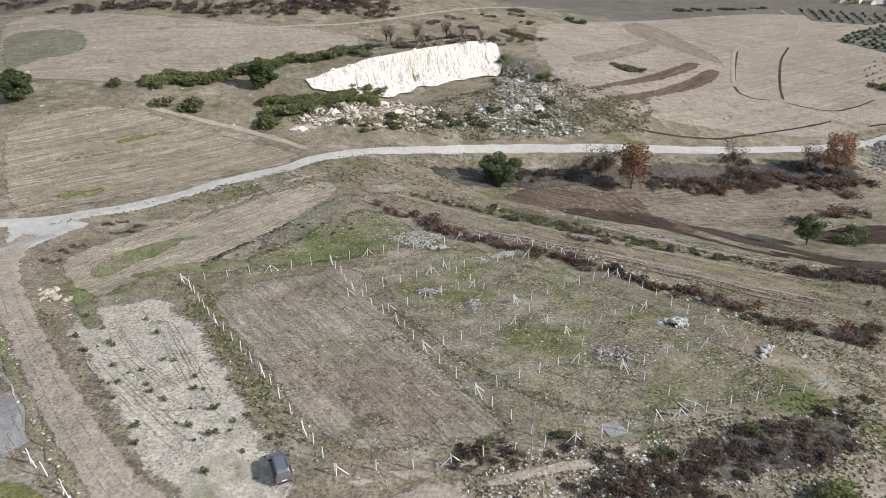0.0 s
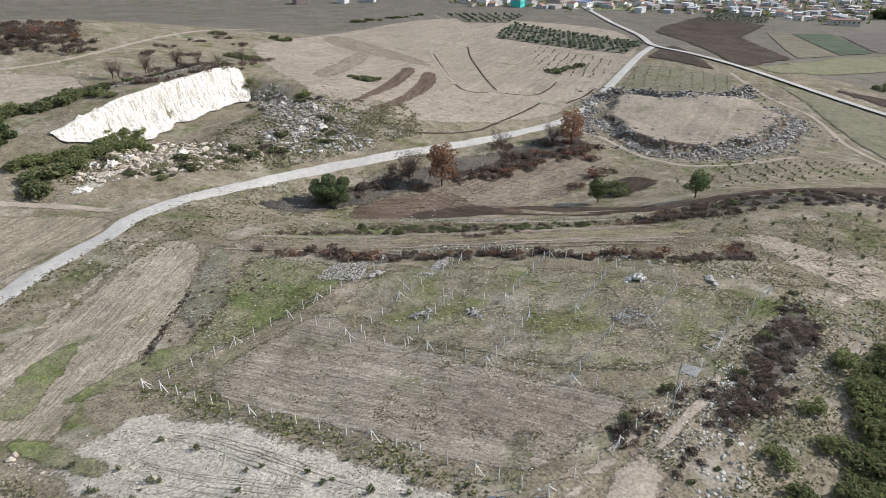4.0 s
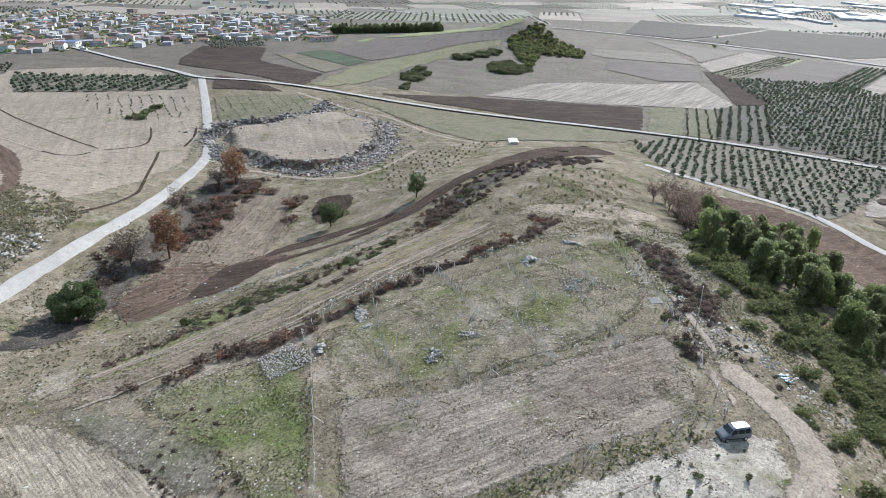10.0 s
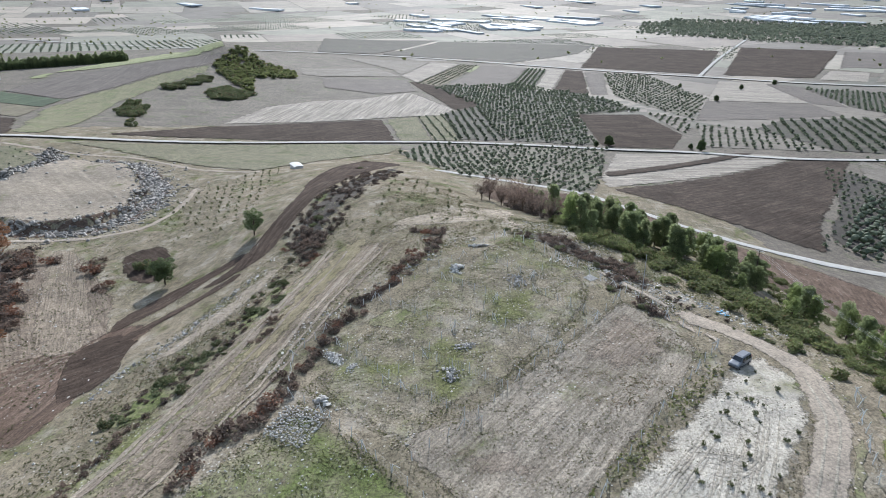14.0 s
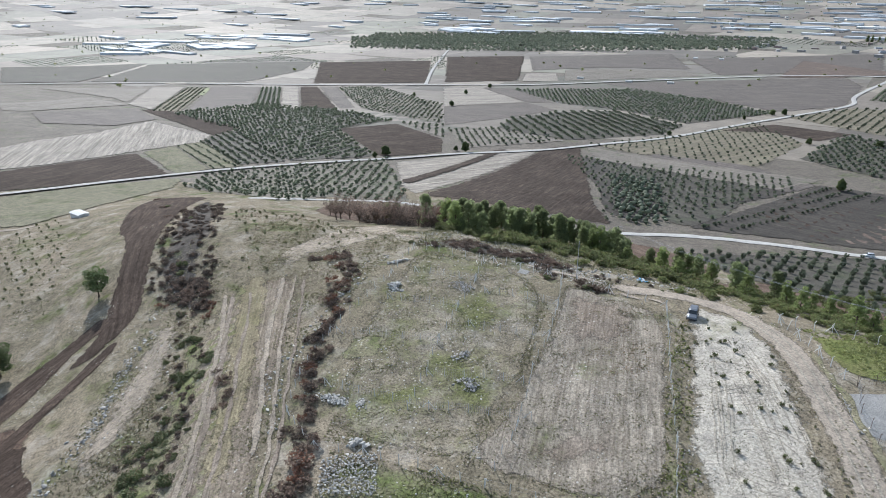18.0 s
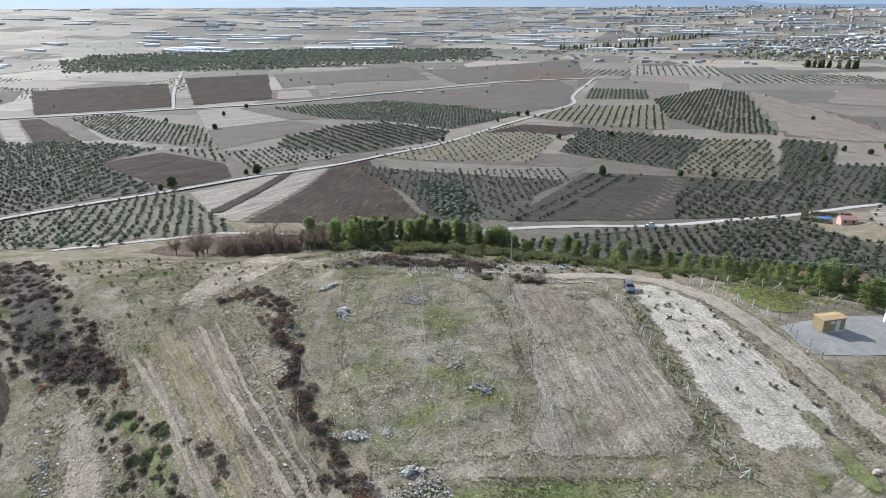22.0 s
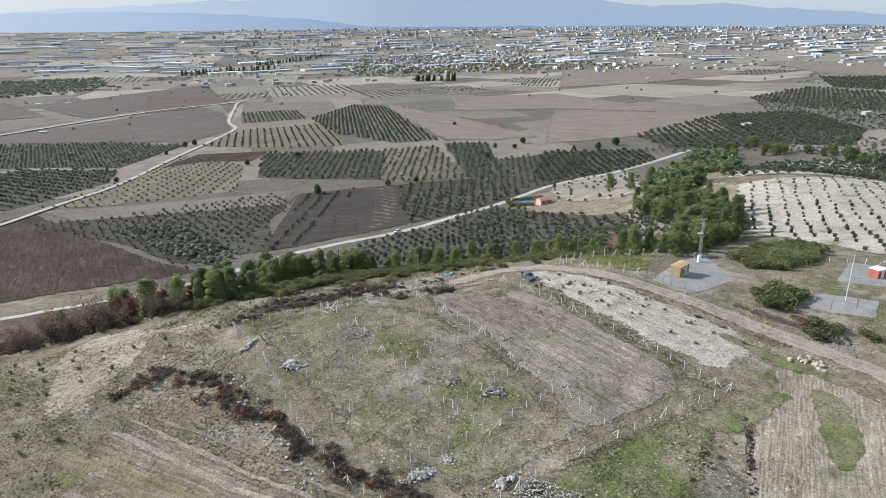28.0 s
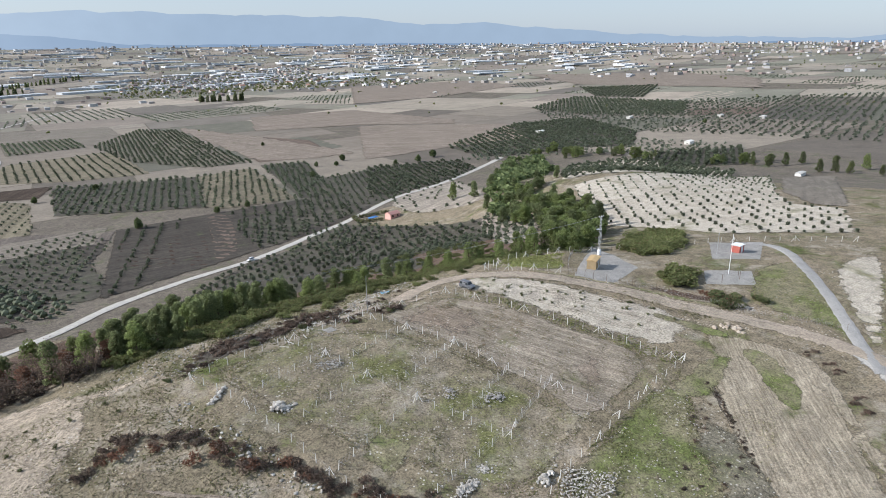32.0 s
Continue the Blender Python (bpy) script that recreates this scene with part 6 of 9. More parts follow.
put_bushes("maquis_shrub", hedge, [(-35, 217), (-28, 221), (-26, 226), (-31, 214), (-24, 220), (-40, 211), (-45, 206)], "bright green shrub at the foot of the quarry face", "shrub", "quarry shrubs", 1.3, 2.0, 175, 0.5)
put_bushes("rusty_shrub", rust + char + russet, lattice([(-78, 316), (-29, 344), (-24, 410), (-78, 649), (-73, 354)], 5.0, 5.0, 20, 1.5, 165, 0.1).tolist()[:90], "scorched shrub on the northern rise", "shrub", "scorched northern scrub", 1.5, 3.0, 166)
put_bushes("charred_shrub", char + russet + maquis[:1], [(x + a, y + b) for x, y in [(-5, 321), (7, 338), (24, 358), (42, 375), (44, 358), (42, 390), (12, 320)] + [(-28, 261), (-19, 266), (-10, 269), (-1, 277), (8, 285), (21, 297)] for a, b in ((0, 3), (3, 5), (-3, 4), (1.5, 6.5))], "scorched shrub above the quarry face", "shrub", "scorched shrubs", 0.9, 1.9, 167, 1.2)
joined_bushes("hill_scrub", maquis, [p for poly, n in (([(510, 171), (564, 163), (512, 132), (464, 148)], 60), ([(550, 210), (612, 177), (584, 170), (535, 202)], 40), ([(431, 224), (465, 218), (437, 208), (355, 202)], 16)) for p in scatter_in(poly, n, n).tolist()], "dark scrub clumps on the far hill", 2.2, 4.0, 35, 2.0)
mound = lattice([(-74.1, 32.3), (-97.6, 11.2), (-108, 16.7), (-94.9, 35.8), (-80.2, 44.7), (-71.5, 42.5)], 2.6, 2.6, 20, 0.5, 142, 0.0).tolist() + lattice([(-64.5, 60.6), (-71.5, 56.5), (-73.5, 59.6), (-69, 66), (-64.5, 67)], 1.7, 1.7, 20, 0.4, 143, 0.0).tolist()
put_bushes("evergreen_shrub", hedge, mound, "big rounded evergreen shrub beside the gravel pad", "shrub", "shrubs by the pads", 1.1, 1.8, 36, 0.4)
put_bushes("rusty_shrub", rust + maquis, lattice([(-67, 71.2), (-69.5, 74.5), (-71.9, 80.2), (-68.8, 80.5), (-65.8, 77.3)], 1.6, 1.6, 20, 0.5, 144, 0.0).tolist() + [(-69, 76), (-72, 77), (-76, 79)], "rusty shrub along the track", "shrub", "shrubs by the pads", 1.0, 1.6, 37, 0.6)
sapling = [bush_mesh("sapling", s, 0.85, 1.4, M_MAQUIS, 210, 0.15) for s in (48, 49)]
SAND_SHRUBS = [(-50.3, 73.0), (-47.3, 69.2), (-47.9, 75.0), (-44.3, 70.8), (-46.4, 65.5), (-41.4, 61.8), (-39.1, 63.7), (-37.8, 64.3), (-38.5, 58.6), (-35.5, 60.9), (-34.5, 66.6), (-39.9, 74.1), (-43.1, 78.0), (-35.6, 54.0), (-32.8, 51.0), (-32.4, 58.0), (-29.6, 54.1), (-30.1, 60.6), (-29.0, 60.3), (-26.5, 56.7), (-23.4, 52.9), (-25.7, 52.2), (-21.1, 49.7), (-24.4, 47.0), (-26.1, 57.5), (-23.7, 59.5), (-26.2, 62.7), (-21.9, 55.7), (-19.2, 51.9), (-17.4, 52.4), (-20.2, 55.9), (-26.8, 51.1), (-44.5, 62.6), (-29.1, 56.9)]
SAND_SHRUBS += [(-52 + 1.9 * k + 3 * math.sin(k * 2.1), 74.5 - 1.5 * k + 4.5 * math.cos(k * 3.7)) for k in range(17)]
put_bushes("sapling", sapling, SAND_SHRUBS, "small green shrub on the sandy plot", "shrub", "shrubs of the sandy plot", 0.35, 0.8, 38, 0.2)


thick = lattice(MAQUIS_BAND, 1.6, 1.6, 30, 0.5, 8)
put_bushes("maquis_shrub", hedge, thick[::6].tolist(), "dense green maquis shrub below the track", "shrub", "maquis below the track", 0.9, 1.5, 55)
joined_bushes("maquis_thicket", hedge, np.concatenate([thick[k::6] for k in range(1, 6)]), "green maquis thicket below the track", 0.8, 1.4, 56)
west = lattice([(-8, 28), (-7, 18), (-30, 4), (-60, 6), (-76, 14), (-66, 24), (-48, 26), (-30, 29)], 2.3, 2.3, 10, 0.8, 170, 0.12)
joined_bushes("maquis_thicket", hedge, west, "green maquis thicket below the crooked posts", 0.5, 1.1, 172)
joined_bushes("slope_scrub", hedge, scatter_in([(-75, 4), (0, 4), (60, 5), (70, -10), (25, -40), (-10, -80), (-60, -70)], 260, 173), "scattered scrub on the lower slope", 0.5, 1.3, 174)
joined_bushes("quarry_shrubs", hedge, [(-42.7, 205.4), (-37.5, 209.4), (-35.7, 215.0), (-34.7, 220.2), (-32.4, 228.4), (-28.4, 231.7), (-25.4, 233.9)] + [(x + a, y + b) for x, y in [(-56.8, 205.1), (-53.5, 205.8), (-50.1, 207.2), (-46.6, 208.5), (-43.2, 210.4), (-37.9, 214.4), (-35.0, 225.2), (-32.6, 233.4), (-28.5, 236.7), (-25.5, 238.9), (-53.1, 199.6), (-47.1, 199.1), (-44.6, 202.1), (-53.9, 189.2), (-42.2, 206.7), (20.2, 277.5), (23.8, 278.5), (38.1, 256.1)] for a, b in ((0, 0), (1.6, 1.2))], "green shrubs against the foot of the quarry face", 1.1, 2.1, 176, 0.6)
joined_bushes("northern_hedge", hedge, along([(-96.4, 212.1), (-92.5, 210.6), (-91.4, 219.3), (-87.7, 217.8), (-82.1, 218.2), (-77.2, 219.4), (-72.4, 228.2), (-67.1, 236.9), (-60.8, 240.5), (-54.3, 244.9), (-50.4, 247.2), (-46.2, 246.8), (-42.1, 250.4), (-37.8, 251.1), (-33.5, 252.7), (-28.1, 244.5)], 2.6, 60, 177, 1.0), "rounded dark green shrubs in the northern hedge", 1.2, 2.1, 178, 0.6)
joined_bushes("northern_hedge", maquis, along([(-105, 209), (-93, 213), (-91, 217), (-86, 215), (-82, 216), (-78, 220), (-73, 226), (-68, 231), (-63, 235), (-59, 241), (-55, 244), (-50, 244), (-44, 248), (-39, 254), (-33, 256), (-52, 198), (-54, 189), (-46, 201), (-77, 199), (-76, 194), (-86, 195), (-28, 222), (-33, 217), (-37, 214)][1:15], 1.8, 12, 57, 0.8), "dark green hedge on the fallow bank", 1.5, 2.4, 58)
put_bushes("sapling", sapling, lattice([(75.4, 93.4), (102, 74.6), (111, 60.4), (64.8, 54.5), (55.8, 65.6), (78.7, 82.4), (62, 96), (92, 89), (128, 76), (150, 62), (112, 54)][4:] + [(52, 62)], 5.4, 5.4, 30, 0.4, 3, 0.12).tolist(), "young fruit tree sapling on the crest", "sapling", "saplings on the crest", 0.6, 0.95, 39)
put_bushes("sapling", sapling, lattice([(165, 160), (183, 152), (208, 130), (223, 112), (161, 119), (118, 130), (130, 152)], 5.6, 4.6, -40, 0.3, 4).tolist()[:230], "young tree sapling on the eastern slope", "sapling", "saplings on the slope", 0.6, 1.1, 40)


def joined_trees(name, places, width, height, material, seed, label, detail=1, lift=0.0):
    """A whole grove of far trees in one mesh: lumpy crowns on short trunks."""
    g = np.random.RandomState(seed)
    if detail >= 2:
        n, k = len(places), 30 if detail == 2 else 11
        d = g.normal(size=(n, k, 3))
        d *= (g.uniform(0.4, 0.78, (n, k)) / np.linalg.norm(d, axis=2))[..., None]
        size = g.uniform(0.7, 1.2, (n, 1))
        at = d * size[..., None] * np.array([width / 2, width / 2, height / 2]) + np.concatenate([places, land(places[:, 0], places[:, 1])[:, None] + height * (0.55 + lift) * size], 1)[:, None]
        me = card_mesh(name, at.reshape(-1, 3), (width * (0.24 if detail == 2 else 0.36) * size * g.uniform(0.7, 1.3, (n, k))).ravel(), material, seed)
        return tagged(new(name, me), label, "olive trees", kind="stuff")
    bm = bmesh.new()
    bmesh.ops.create_icosphere(bm, subdivisions=detail, radius=1.0)
    base = np.array([v.co[:] for v in bm.verts])
    tri = np.array([[v.index for v in f.verts] for f in bm.faces])
    bm.free()
    n, k = len(places), len(base)
    bump = 1 + g.uniform(-0.28, 0.28, (n, k, 1))
    size = g.uniform(0.7, 1.2, (n, 1, 1))
    xyz = base[None] * bump * size * np.array([width / 2, width / 2, height / 2])
    z = land(places[:, 0], places[:, 1])
    xyz[:, :, 0] += places[:, None, 0]
    xyz[:, :, 1] += places[:, None, 1]
    xyz[:, :, 2] += (z[:, None] + height * (0.55 + lift) * size[:, :, 0])
    faces = (tri[None] + (np.arange(n) * k)[:, None, None]).reshape(-1, 3)
    return tagged(new(name, link_mesh(name, xyz.reshape(-1, 3), faces, material, False)), label, "olive trees", kind="stuff")


olive_kinds = [make_tree("olive_tree", s, 2.6, 1.35, M_OLIVE, 130, 0.24, 0.15, 0.12, 0.25) for s in (51, 52, 53)]
for k, (poly, material, label) in enumerate(GROVES):
    gap = (7.0, 6.0) if k in (0, 3, 4, 5, 9) else (9.0, 7.5) if k in (1, 2) else (7.5, 6.5)
    gap = (6.2, 5.4) if k == 9 else (7.4, 4.8) if k == 0 else gap
    gap = (9.0, 6.0) if k == 6 else gap
    turn = {1: 50, 3: 40, 4: -35, 5: 40, 9: 62}.get(k, bearing_of(poly))
    spots = lattice(poly, gap[0], gap[1], turn, 0.35, 60 + k)
    if k in (4, 9):
        put_copies(olive_kinds, spots[np.argsort(np.hypot(spots[:, 0] + 60, spots[:, 1] - 60))].tolist()[:150], "grey-green olive tree in the grove", "olive tree", label, 0.6 if k == 4 else 0.34, 1.0 if k == 4 else 0.6, 70 + k)
        spots = spots[np.argsort(np.hypot(spots[:, 0] + 60, spots[:, 1] - 60))][150:]
    if len(spots):
        joined_trees("olive_grove", spots, 1.3 if k == 9 else 2.6 if k == 0 else 3.7 if k == 6 else 2.6 if k not in (1, 2) else 2.0, 1.2 if k == 9 else 2.3 if k not in (1, 2) else 1.7, M_OLIVE, 80 + k, label, 2)
for k, (poly, material, label, gap, turn, wide, high) in enumerate(ROWED_GROVES):
    joined_trees("olive_grove", lattice(poly, gap[0], gap[1], bearing_of(poly, 1) if turn is None else turn, 0.35, 260 + k, 0.04), wide * 1.15, high * 1.1, M_OLIVE, 280 + k, label, 2)
joined_trees("pine_wood", lattice([p for p in STAND if p[1] < -75], 6, 6, 20, 1.5, 147, 0.05), 6.5, 6.0, M_WOOD, 148, "dense far pine wood", 2)
joined_trees("olive_grove", np.concatenate([lattice([(75, -255), (40, -262), (60, -130), (76, -122)], 4.5, 9.5, 84, 0.4, 157), lattice([(10, -262), (-50, -268), (-68, -205), (-30, -185), (8, -165)], 5.0, 7.0, 84, 0.4, 158)]), 2.2, 2.0, M_OLIVE, 159, "rows of olive trees on dark earth", 2)
joined_trees("olive_grove", np.concatenate([lattice([(-82.5, -80), (-96.3, -105), (-102.9, -70.3), (-94.8, -44.1), (-72.4, -18.1), (-63.3, -19.7)], 5, 4.4, 20, 0.4, 160), lattice([(-20, -188), (-52, -176), (-86, -97), (-58, -29), (-48, -73), (-18, -102)], 5.5, 5, 40, 0.4, 161), lattice([(241, -215), (192, -227), (99, -264), (79, -232), (95, -139), (106, -91), (163, -155)], 8, 5.5, 84, 0.4, 164), lattice([(-80, -211), (-139, -271), (-155, -246), (-115, -129), (-102, -129), (-80, -154)], 9, 8, 20, 1.5, 162, 0.4)]), 2.3, 2.1, M_OLIVE, 163, "olive trees between the pines and the road", 2)
joined_trees("olive_grove", lattice([(178, -188), (147, -194), (88, -116), (97, -95), (121, -118)], 4.0, 4.0, 30, 0.8, 91), 2.9, 2.3, M_OLIVE, 92, "dense green olive plantation")
joined_trees("young_orchard", lattice([(217, 342), (245, 366), (251, 297), (211, 275), (193, 300)], 6.5, 5.5, 40, 0.4, 292), 1.1, 1.0, M_OLIVE, 293, "young trees in a fenced corner", 2)
joined_trees("young_orchard", lattice([(256, 289), (285, 244), (255, 223), (205, 255)], 6.0, 6.0, 40, 0.4, 93), 0.9, 0.9, M_OLIVE, 94, "young orchard trees", 2)
forget(*olive_kinds, *pines, *round_pines)


# ---- fences ----
def box(bm, sx, sy, sz, at=(0, 0, 0), turn=0.0, taper=1.0, bevel=0.0):
    """A box standing on at, narrowed towards its top by taper."""
    made = bmesh.ops.create_cube(bm, size=1.0)["verts"]
    for v in made:
        k = taper if v.co.z > 0 else 1.0
        v.co = Vector((v.co.x * sx * k, v.co.y * sy * k, (v.co.z + 0.5) * sz))
    if bevel:
        edges = {e for v in made for e in v.link_edges}
        made = list({v for f in bmesh.ops.bevel(bm, geom=list(edges), offset=bevel, segments=1, affect="EDGES")["faces"] for v in f.verts} | {v for v in made if v.is_valid})
    bmesh.ops.rotate(bm, verts=made, cent=(0, 0, 0), matrix=Matrix.Rotation(turn, 3, "Z"))
    bmesh.ops.translate(bm, verts=made, vec=at)
    return made


def post_mesh(height, thick, material, crooked=False):
    bm = bmesh.new()
    box(bm, thick, thick, height + 0.3, (0, 0, -0.3), 0, 0.85, 0.015)
    if crooked:
        top = box(bm, thick * 0.8, thick * 0.8, 0.45, (0, 0, 0), 0, 0.85)
        bmesh.ops.rotate(bm, verts=top, cent=(0, 0, 0), matrix=Matrix.Rotation(radians(40), 3, "Y"))
        bmesh.ops.translate(bm, verts=top, vec=(0, 0, height - 0.05))
    return to_mesh(bm, "post", material)


POST = post_mesh(1.65, 0.11, M_POST)
POST_BENT = post_mesh(1.7, 0.11, M_POST, True)
M_RUSTED = plain_mat("rusty_steel", (0.16, 0.12, 0.10), 0.8, 0.3, 0.3)
POST_STEEL = post_mesh(1.7, 0.07, M_RUSTED, True)


def fence(pts, gap, label, post=POST, strands=3, braces=True, lean=2.5, high=1.5, mesh=False):
    """Posts along a line with strands of wire, and slanting braces at the ends and corners."""
    rnd = random.Random(int(pts[0][0] * 3 + pts[0][1]))
    root = new("fence")
    x0, y0 = pts[0]
    root.location = (x0, y0, lz(x0, y0))
    origin = root.location.copy()
    tagged(root, label, "fence", "fences of the hill")
    bm = bmesh.new()
    for a, b in zip(pts, pts[1:]):
        a, b = Vector(a), Vector(b)
        n = max(1, round((b - a).length / gap))
        d = (b - a).normalized()
        spots = [a.lerp(b, k / n) + Vector((rnd.uniform(-.12, .12), rnd.uniform(-.12, .12))) for k in range(n + 1)]
        for k, p in enumerate(spots[:-1] if b != Vector(pts[-1]) else spots):
            turn = Euler((radians(rnd.gauss(0, lean)), radians(rnd.gauss(0, lean)), math.atan2(d.y, d.x)))
            under("post", post, root, at=Matrix.LocRotScale(Vector((p.x, p.y, lz(p.x, p.y))) - origin, turn, (1, 1, rnd.uniform(.93, 1.05))))
        for k in range(len(spots) - 1):
            p, q = spots[k], spots[k + 1]
            for s in range(strands):
                h = 0.25 + (high - 0.25) * s / max(1, strands - 1)
                sag = 0.02 * rnd.random()
                limb(bm, Vector((p.x, p.y, lz(p.x, p.y) + h)) - origin, Vector((q.x, q.y, lz(q.x, q.y) + h - sag)) - origin, 0.0045, 0.0045, 3)
            if mesh:
                m = max(2, int((q - p).length / 0.3))
                for s in range(1, m):
                    r = p.lerp(q, s / m)
                    limb(bm, Vector((r.x, r.y, lz(r.x, r.y) + 0.05)) - origin, Vector((r.x, r.y, lz(r.x, r.y) + high)) - origin, 0.01, 0.01, 3)
        if braces:
            for p, w in ((a, d), (b, -d)):
                foot = p + w * 1.25
                at = Vector((foot.x, foot.y, lz(foot.x, foot.y) - 0.1))
                top = Vector((p.x, p.y, lz(p.x, p.y) + 1.4))
                under("brace", post, root, at=Matrix.LocRotScale(at - origin, (top - at).to_track_quat("Z", "Y"), (0.85, 0.85, 1.12)))
    if strands:
        tagged(part("wire", bm, M_WIRE, root), "thin galvanised wire strands", kind="stuff")
    else:
        bm.free()
    return root


WHITE = "row of white concrete fence posts with wire"
fence([(-43.3, 91.8), (-41.3, 90), (-33.1, 77.5), (-22.9, 64), (-15.9, 53.8), (-11.2, 47.3)], 3.2, WHITE + " beside the sandy plot")
fence([(-43.3, 91.8), (-29.8, 96.7), (-14.1, 104.2), (-3.4, 109.2), (2.9, 113.7)], 3.3, WHITE + " along the grass strip")
fence([(2.9, 113.7), (14, 112.6), (21.5, 106.2), (29, 95.8), (38.4, 75), (46.7, 62.8)], 3.4, WHITE + " below the russet shrubs")
fence([(-11.2, 47.3), (0.5, 49.2), (13.7, 52.3), (26.3, 56.2), (46.7, 62.8)], 3.6, WHITE + " along the crest path")
fence([(-20.3, 101), (-15.2, 89.9), (-7.3, 78.7), (-3.2, 70.3), (3.4, 60.6), (9.1, 53.4)], 3.4, WHITE + " between the plots", lean=3)
fence([(-0.4, 99), (10.4, 84.3), (16.5, 74.6), (21.9, 65.2), (28.3, 57.1)], 3.6, WHITE + " between the plots", lean=3)
for a, b in (((27.4, 95.3), (10.4, 84.3)), ((29.8, 81.9), (16.5, 74.6)), ((35.1, 71.3), (21.9, 65.2)), ((10, 77.5), (-3.1, 70.2)), ((16.9, 67.3), (3.4, 60.6)), ((4.6, 91.5), (-8.5, 82)), ((15.1, 104.8), (-2.5, 96.6)), ((-2.5, 96.6), (-15.3, 87.3))):
    fence([a, b], 3.3, WHITE + " across the plots", lean=3, mesh=True)
STEEL = "rusty steel fence posts with wire mesh"
fence([(-44.5, 48.8), (-47.5, 55.5), (-51.5, 60.5), (-58, 66), (-64.5, 75.5), (-71, 83.5), (-80, 93), (-84, 99)], 2.6, STEEL + " along the track", POST_STEEL, 5, False, 4, 1.4, True)
fence([(-44.5, 48.8), (-49, 42), (-57, 32.5), (-64, 31.5), (-70, 33)], 2.4, STEEL + " round the gravel pad", POST_STEEL, 5, False, 4, 1.4, True)
fence([(-27, 36.5), (-32, 40.5), (-37, 44.5), (-42.5, 48.5)], 2.8, "crooked white concrete posts beside the track", POST_BENT, 3, True, 5)
fence([(-27, 36.5), (-34, 31), (-44, 28.5), (-55, 28), (-64, 31.5)], 3.2, "crooked white concrete posts above the pines", POST_BENT, 3, True, 5)
fence([(-72, 34), (-88, 36.5), (-108, 42), (-124, 50), (-140, 58)], 4.0, "white concrete posts below the white grove", POST, 3, True, 3)


# ---- stones, rubble and tufts ----
def stone_heap(name, places, sizes, heights, material, seed, label, category, kind="stuff", flat=0.7):
    """Rough stones, one lump each, all in one mesh."""
    g = np.random.RandomState(seed)
    bm = bmesh.new()
    bmesh.ops.create_icosphere(bm, subdivisions=1, radius=1.0)
    base = np.array([v.co[:] for v in bm.verts])
    tri = np.array([[v.index for v in f.verts] for f in bm.faces])
    bm.free()
    n, k = len(places), len(base)
    xyz = base[None] * (1 + g.uniform(-.35, .35, (n, k, 1))) * np.asarray(sizes)[:, None, None] * g.uniform(0.6, 1.3, (n, 1, 3)) * np.array([1, 1, flat])
    xyz[:, :, :2] += np.asarray(places)[:, None, :]
    xyz[:, :, 2] += (land(places[:, 0], places[:, 1]) + heights)[:, None]
    faces = (tri[None] + (np.arange(n) * k)[:, None, None]).reshape(-1, 3)
    return tagged(new(name, link_mesh(name, xyz.reshape(-1, 3), faces, material, False)), label, category, kind=kind)


def scatter(poly, n, seed):
    g = np.random.RandomState(seed)
    xs, ys = [p[0] for p in poly], [p[1] for p in poly]
    x, y = g.uniform(min(xs), max(xs), n * 3), g.uniform(min(ys), max(ys), n * 3)
    keep = inside(poly, x, y)
    return np.stack([x[keep], y[keep]], -1)[:n]


M_BOULDER = leafy("tan_boulders", (0.30, 0.25, 0.2), (0.52, 0.455, 0.38), None, 0.0, 0.0)
M_LUMPS = leafy("broken_stones", (0.25, 0.235, 0.21), (0.5, 0.48, 0.445), None, 0.0, 0.0)
M_SPOIL = leafy("quarry_spoil", (0.12, 0.108, 0.095), (0.34, 0.312, 0.275), None, 0.0, 0.0)
M_DEBRIS = leafy("broken_rubble", (0.18, 0.17, 0.158), (0.44, 0.42, 0.39), None, 0.0, 0.0)


def pile(name, cx, cy, rx, ry, turn, high, n, size, seed, label, material=None):
    g = np.random.RandomState(seed)
    lobes = g.uniform(-0.6, 0.6, (5, 2))
    pick = g.randint(0, 5, n)
    u, v = ((lobes[pick] + g.normal(0, 0.3, (n, 2)) * g.choice([0.7, 1.0, 2.2], (n, 1), p=[0.4, 0.45, 0.15])) * (rx, ry)).T
    r = np.hypot(u / rx, v / ry)
    c, s = math.cos(radians(turn)), math.sin(radians(turn))
    places = np.stack([cx + u * c - v * s, cy + u * s + v * c], -1)
    up = high * np.clip(1.15 - r ** 2, 0, 1) * g.uniform(.5, 1, n)
    stone_heap(name, places, size * np.clip(g.gamma(2.0, 0.45, n), 0.3, 1.9), up, material or M_LUMPS, seed, label, "stones")


g = np.random.RandomState(9)
bed = lattice([(-11.5, 112.5), (-5.5, 118), (0, 114), (-5, 107.5)], 0.34, 0.34, 40, 0.1, 2, 0.02)
stone_heap("stone_pile", bed, g.uniform(.09, .21, len(bed)), g.uniform(.1, .8, len(bed)), M_LUMPS, 3, "flat-topped pile of pale field stones beside the fence", "stones")
pile("stone_pile", -1.5, 108.5, 1.6, 1.0, 30, 0.5, 90, 0.22, 4, "small pile of pale stones beside the fence")
pile("stone_pile", 33.2, 78, 2.2, 1.5, 20, 0.7, 150, 0.26, 5, "heap of whitish stones inside the fence")
pile("stone_pile", 42.5, 70.5, 2.6, 0.7, 60, 0.45, 80, 0.22, 6, "low ridge of pale stones beside the fence")
pile("rubble_pile", -2.5, 88.5, 2.6, 1.7, 10, 0.5, 190, 0.13, 7, "scattered grey rubble and rubbish in the plot", M_DEBRIS)
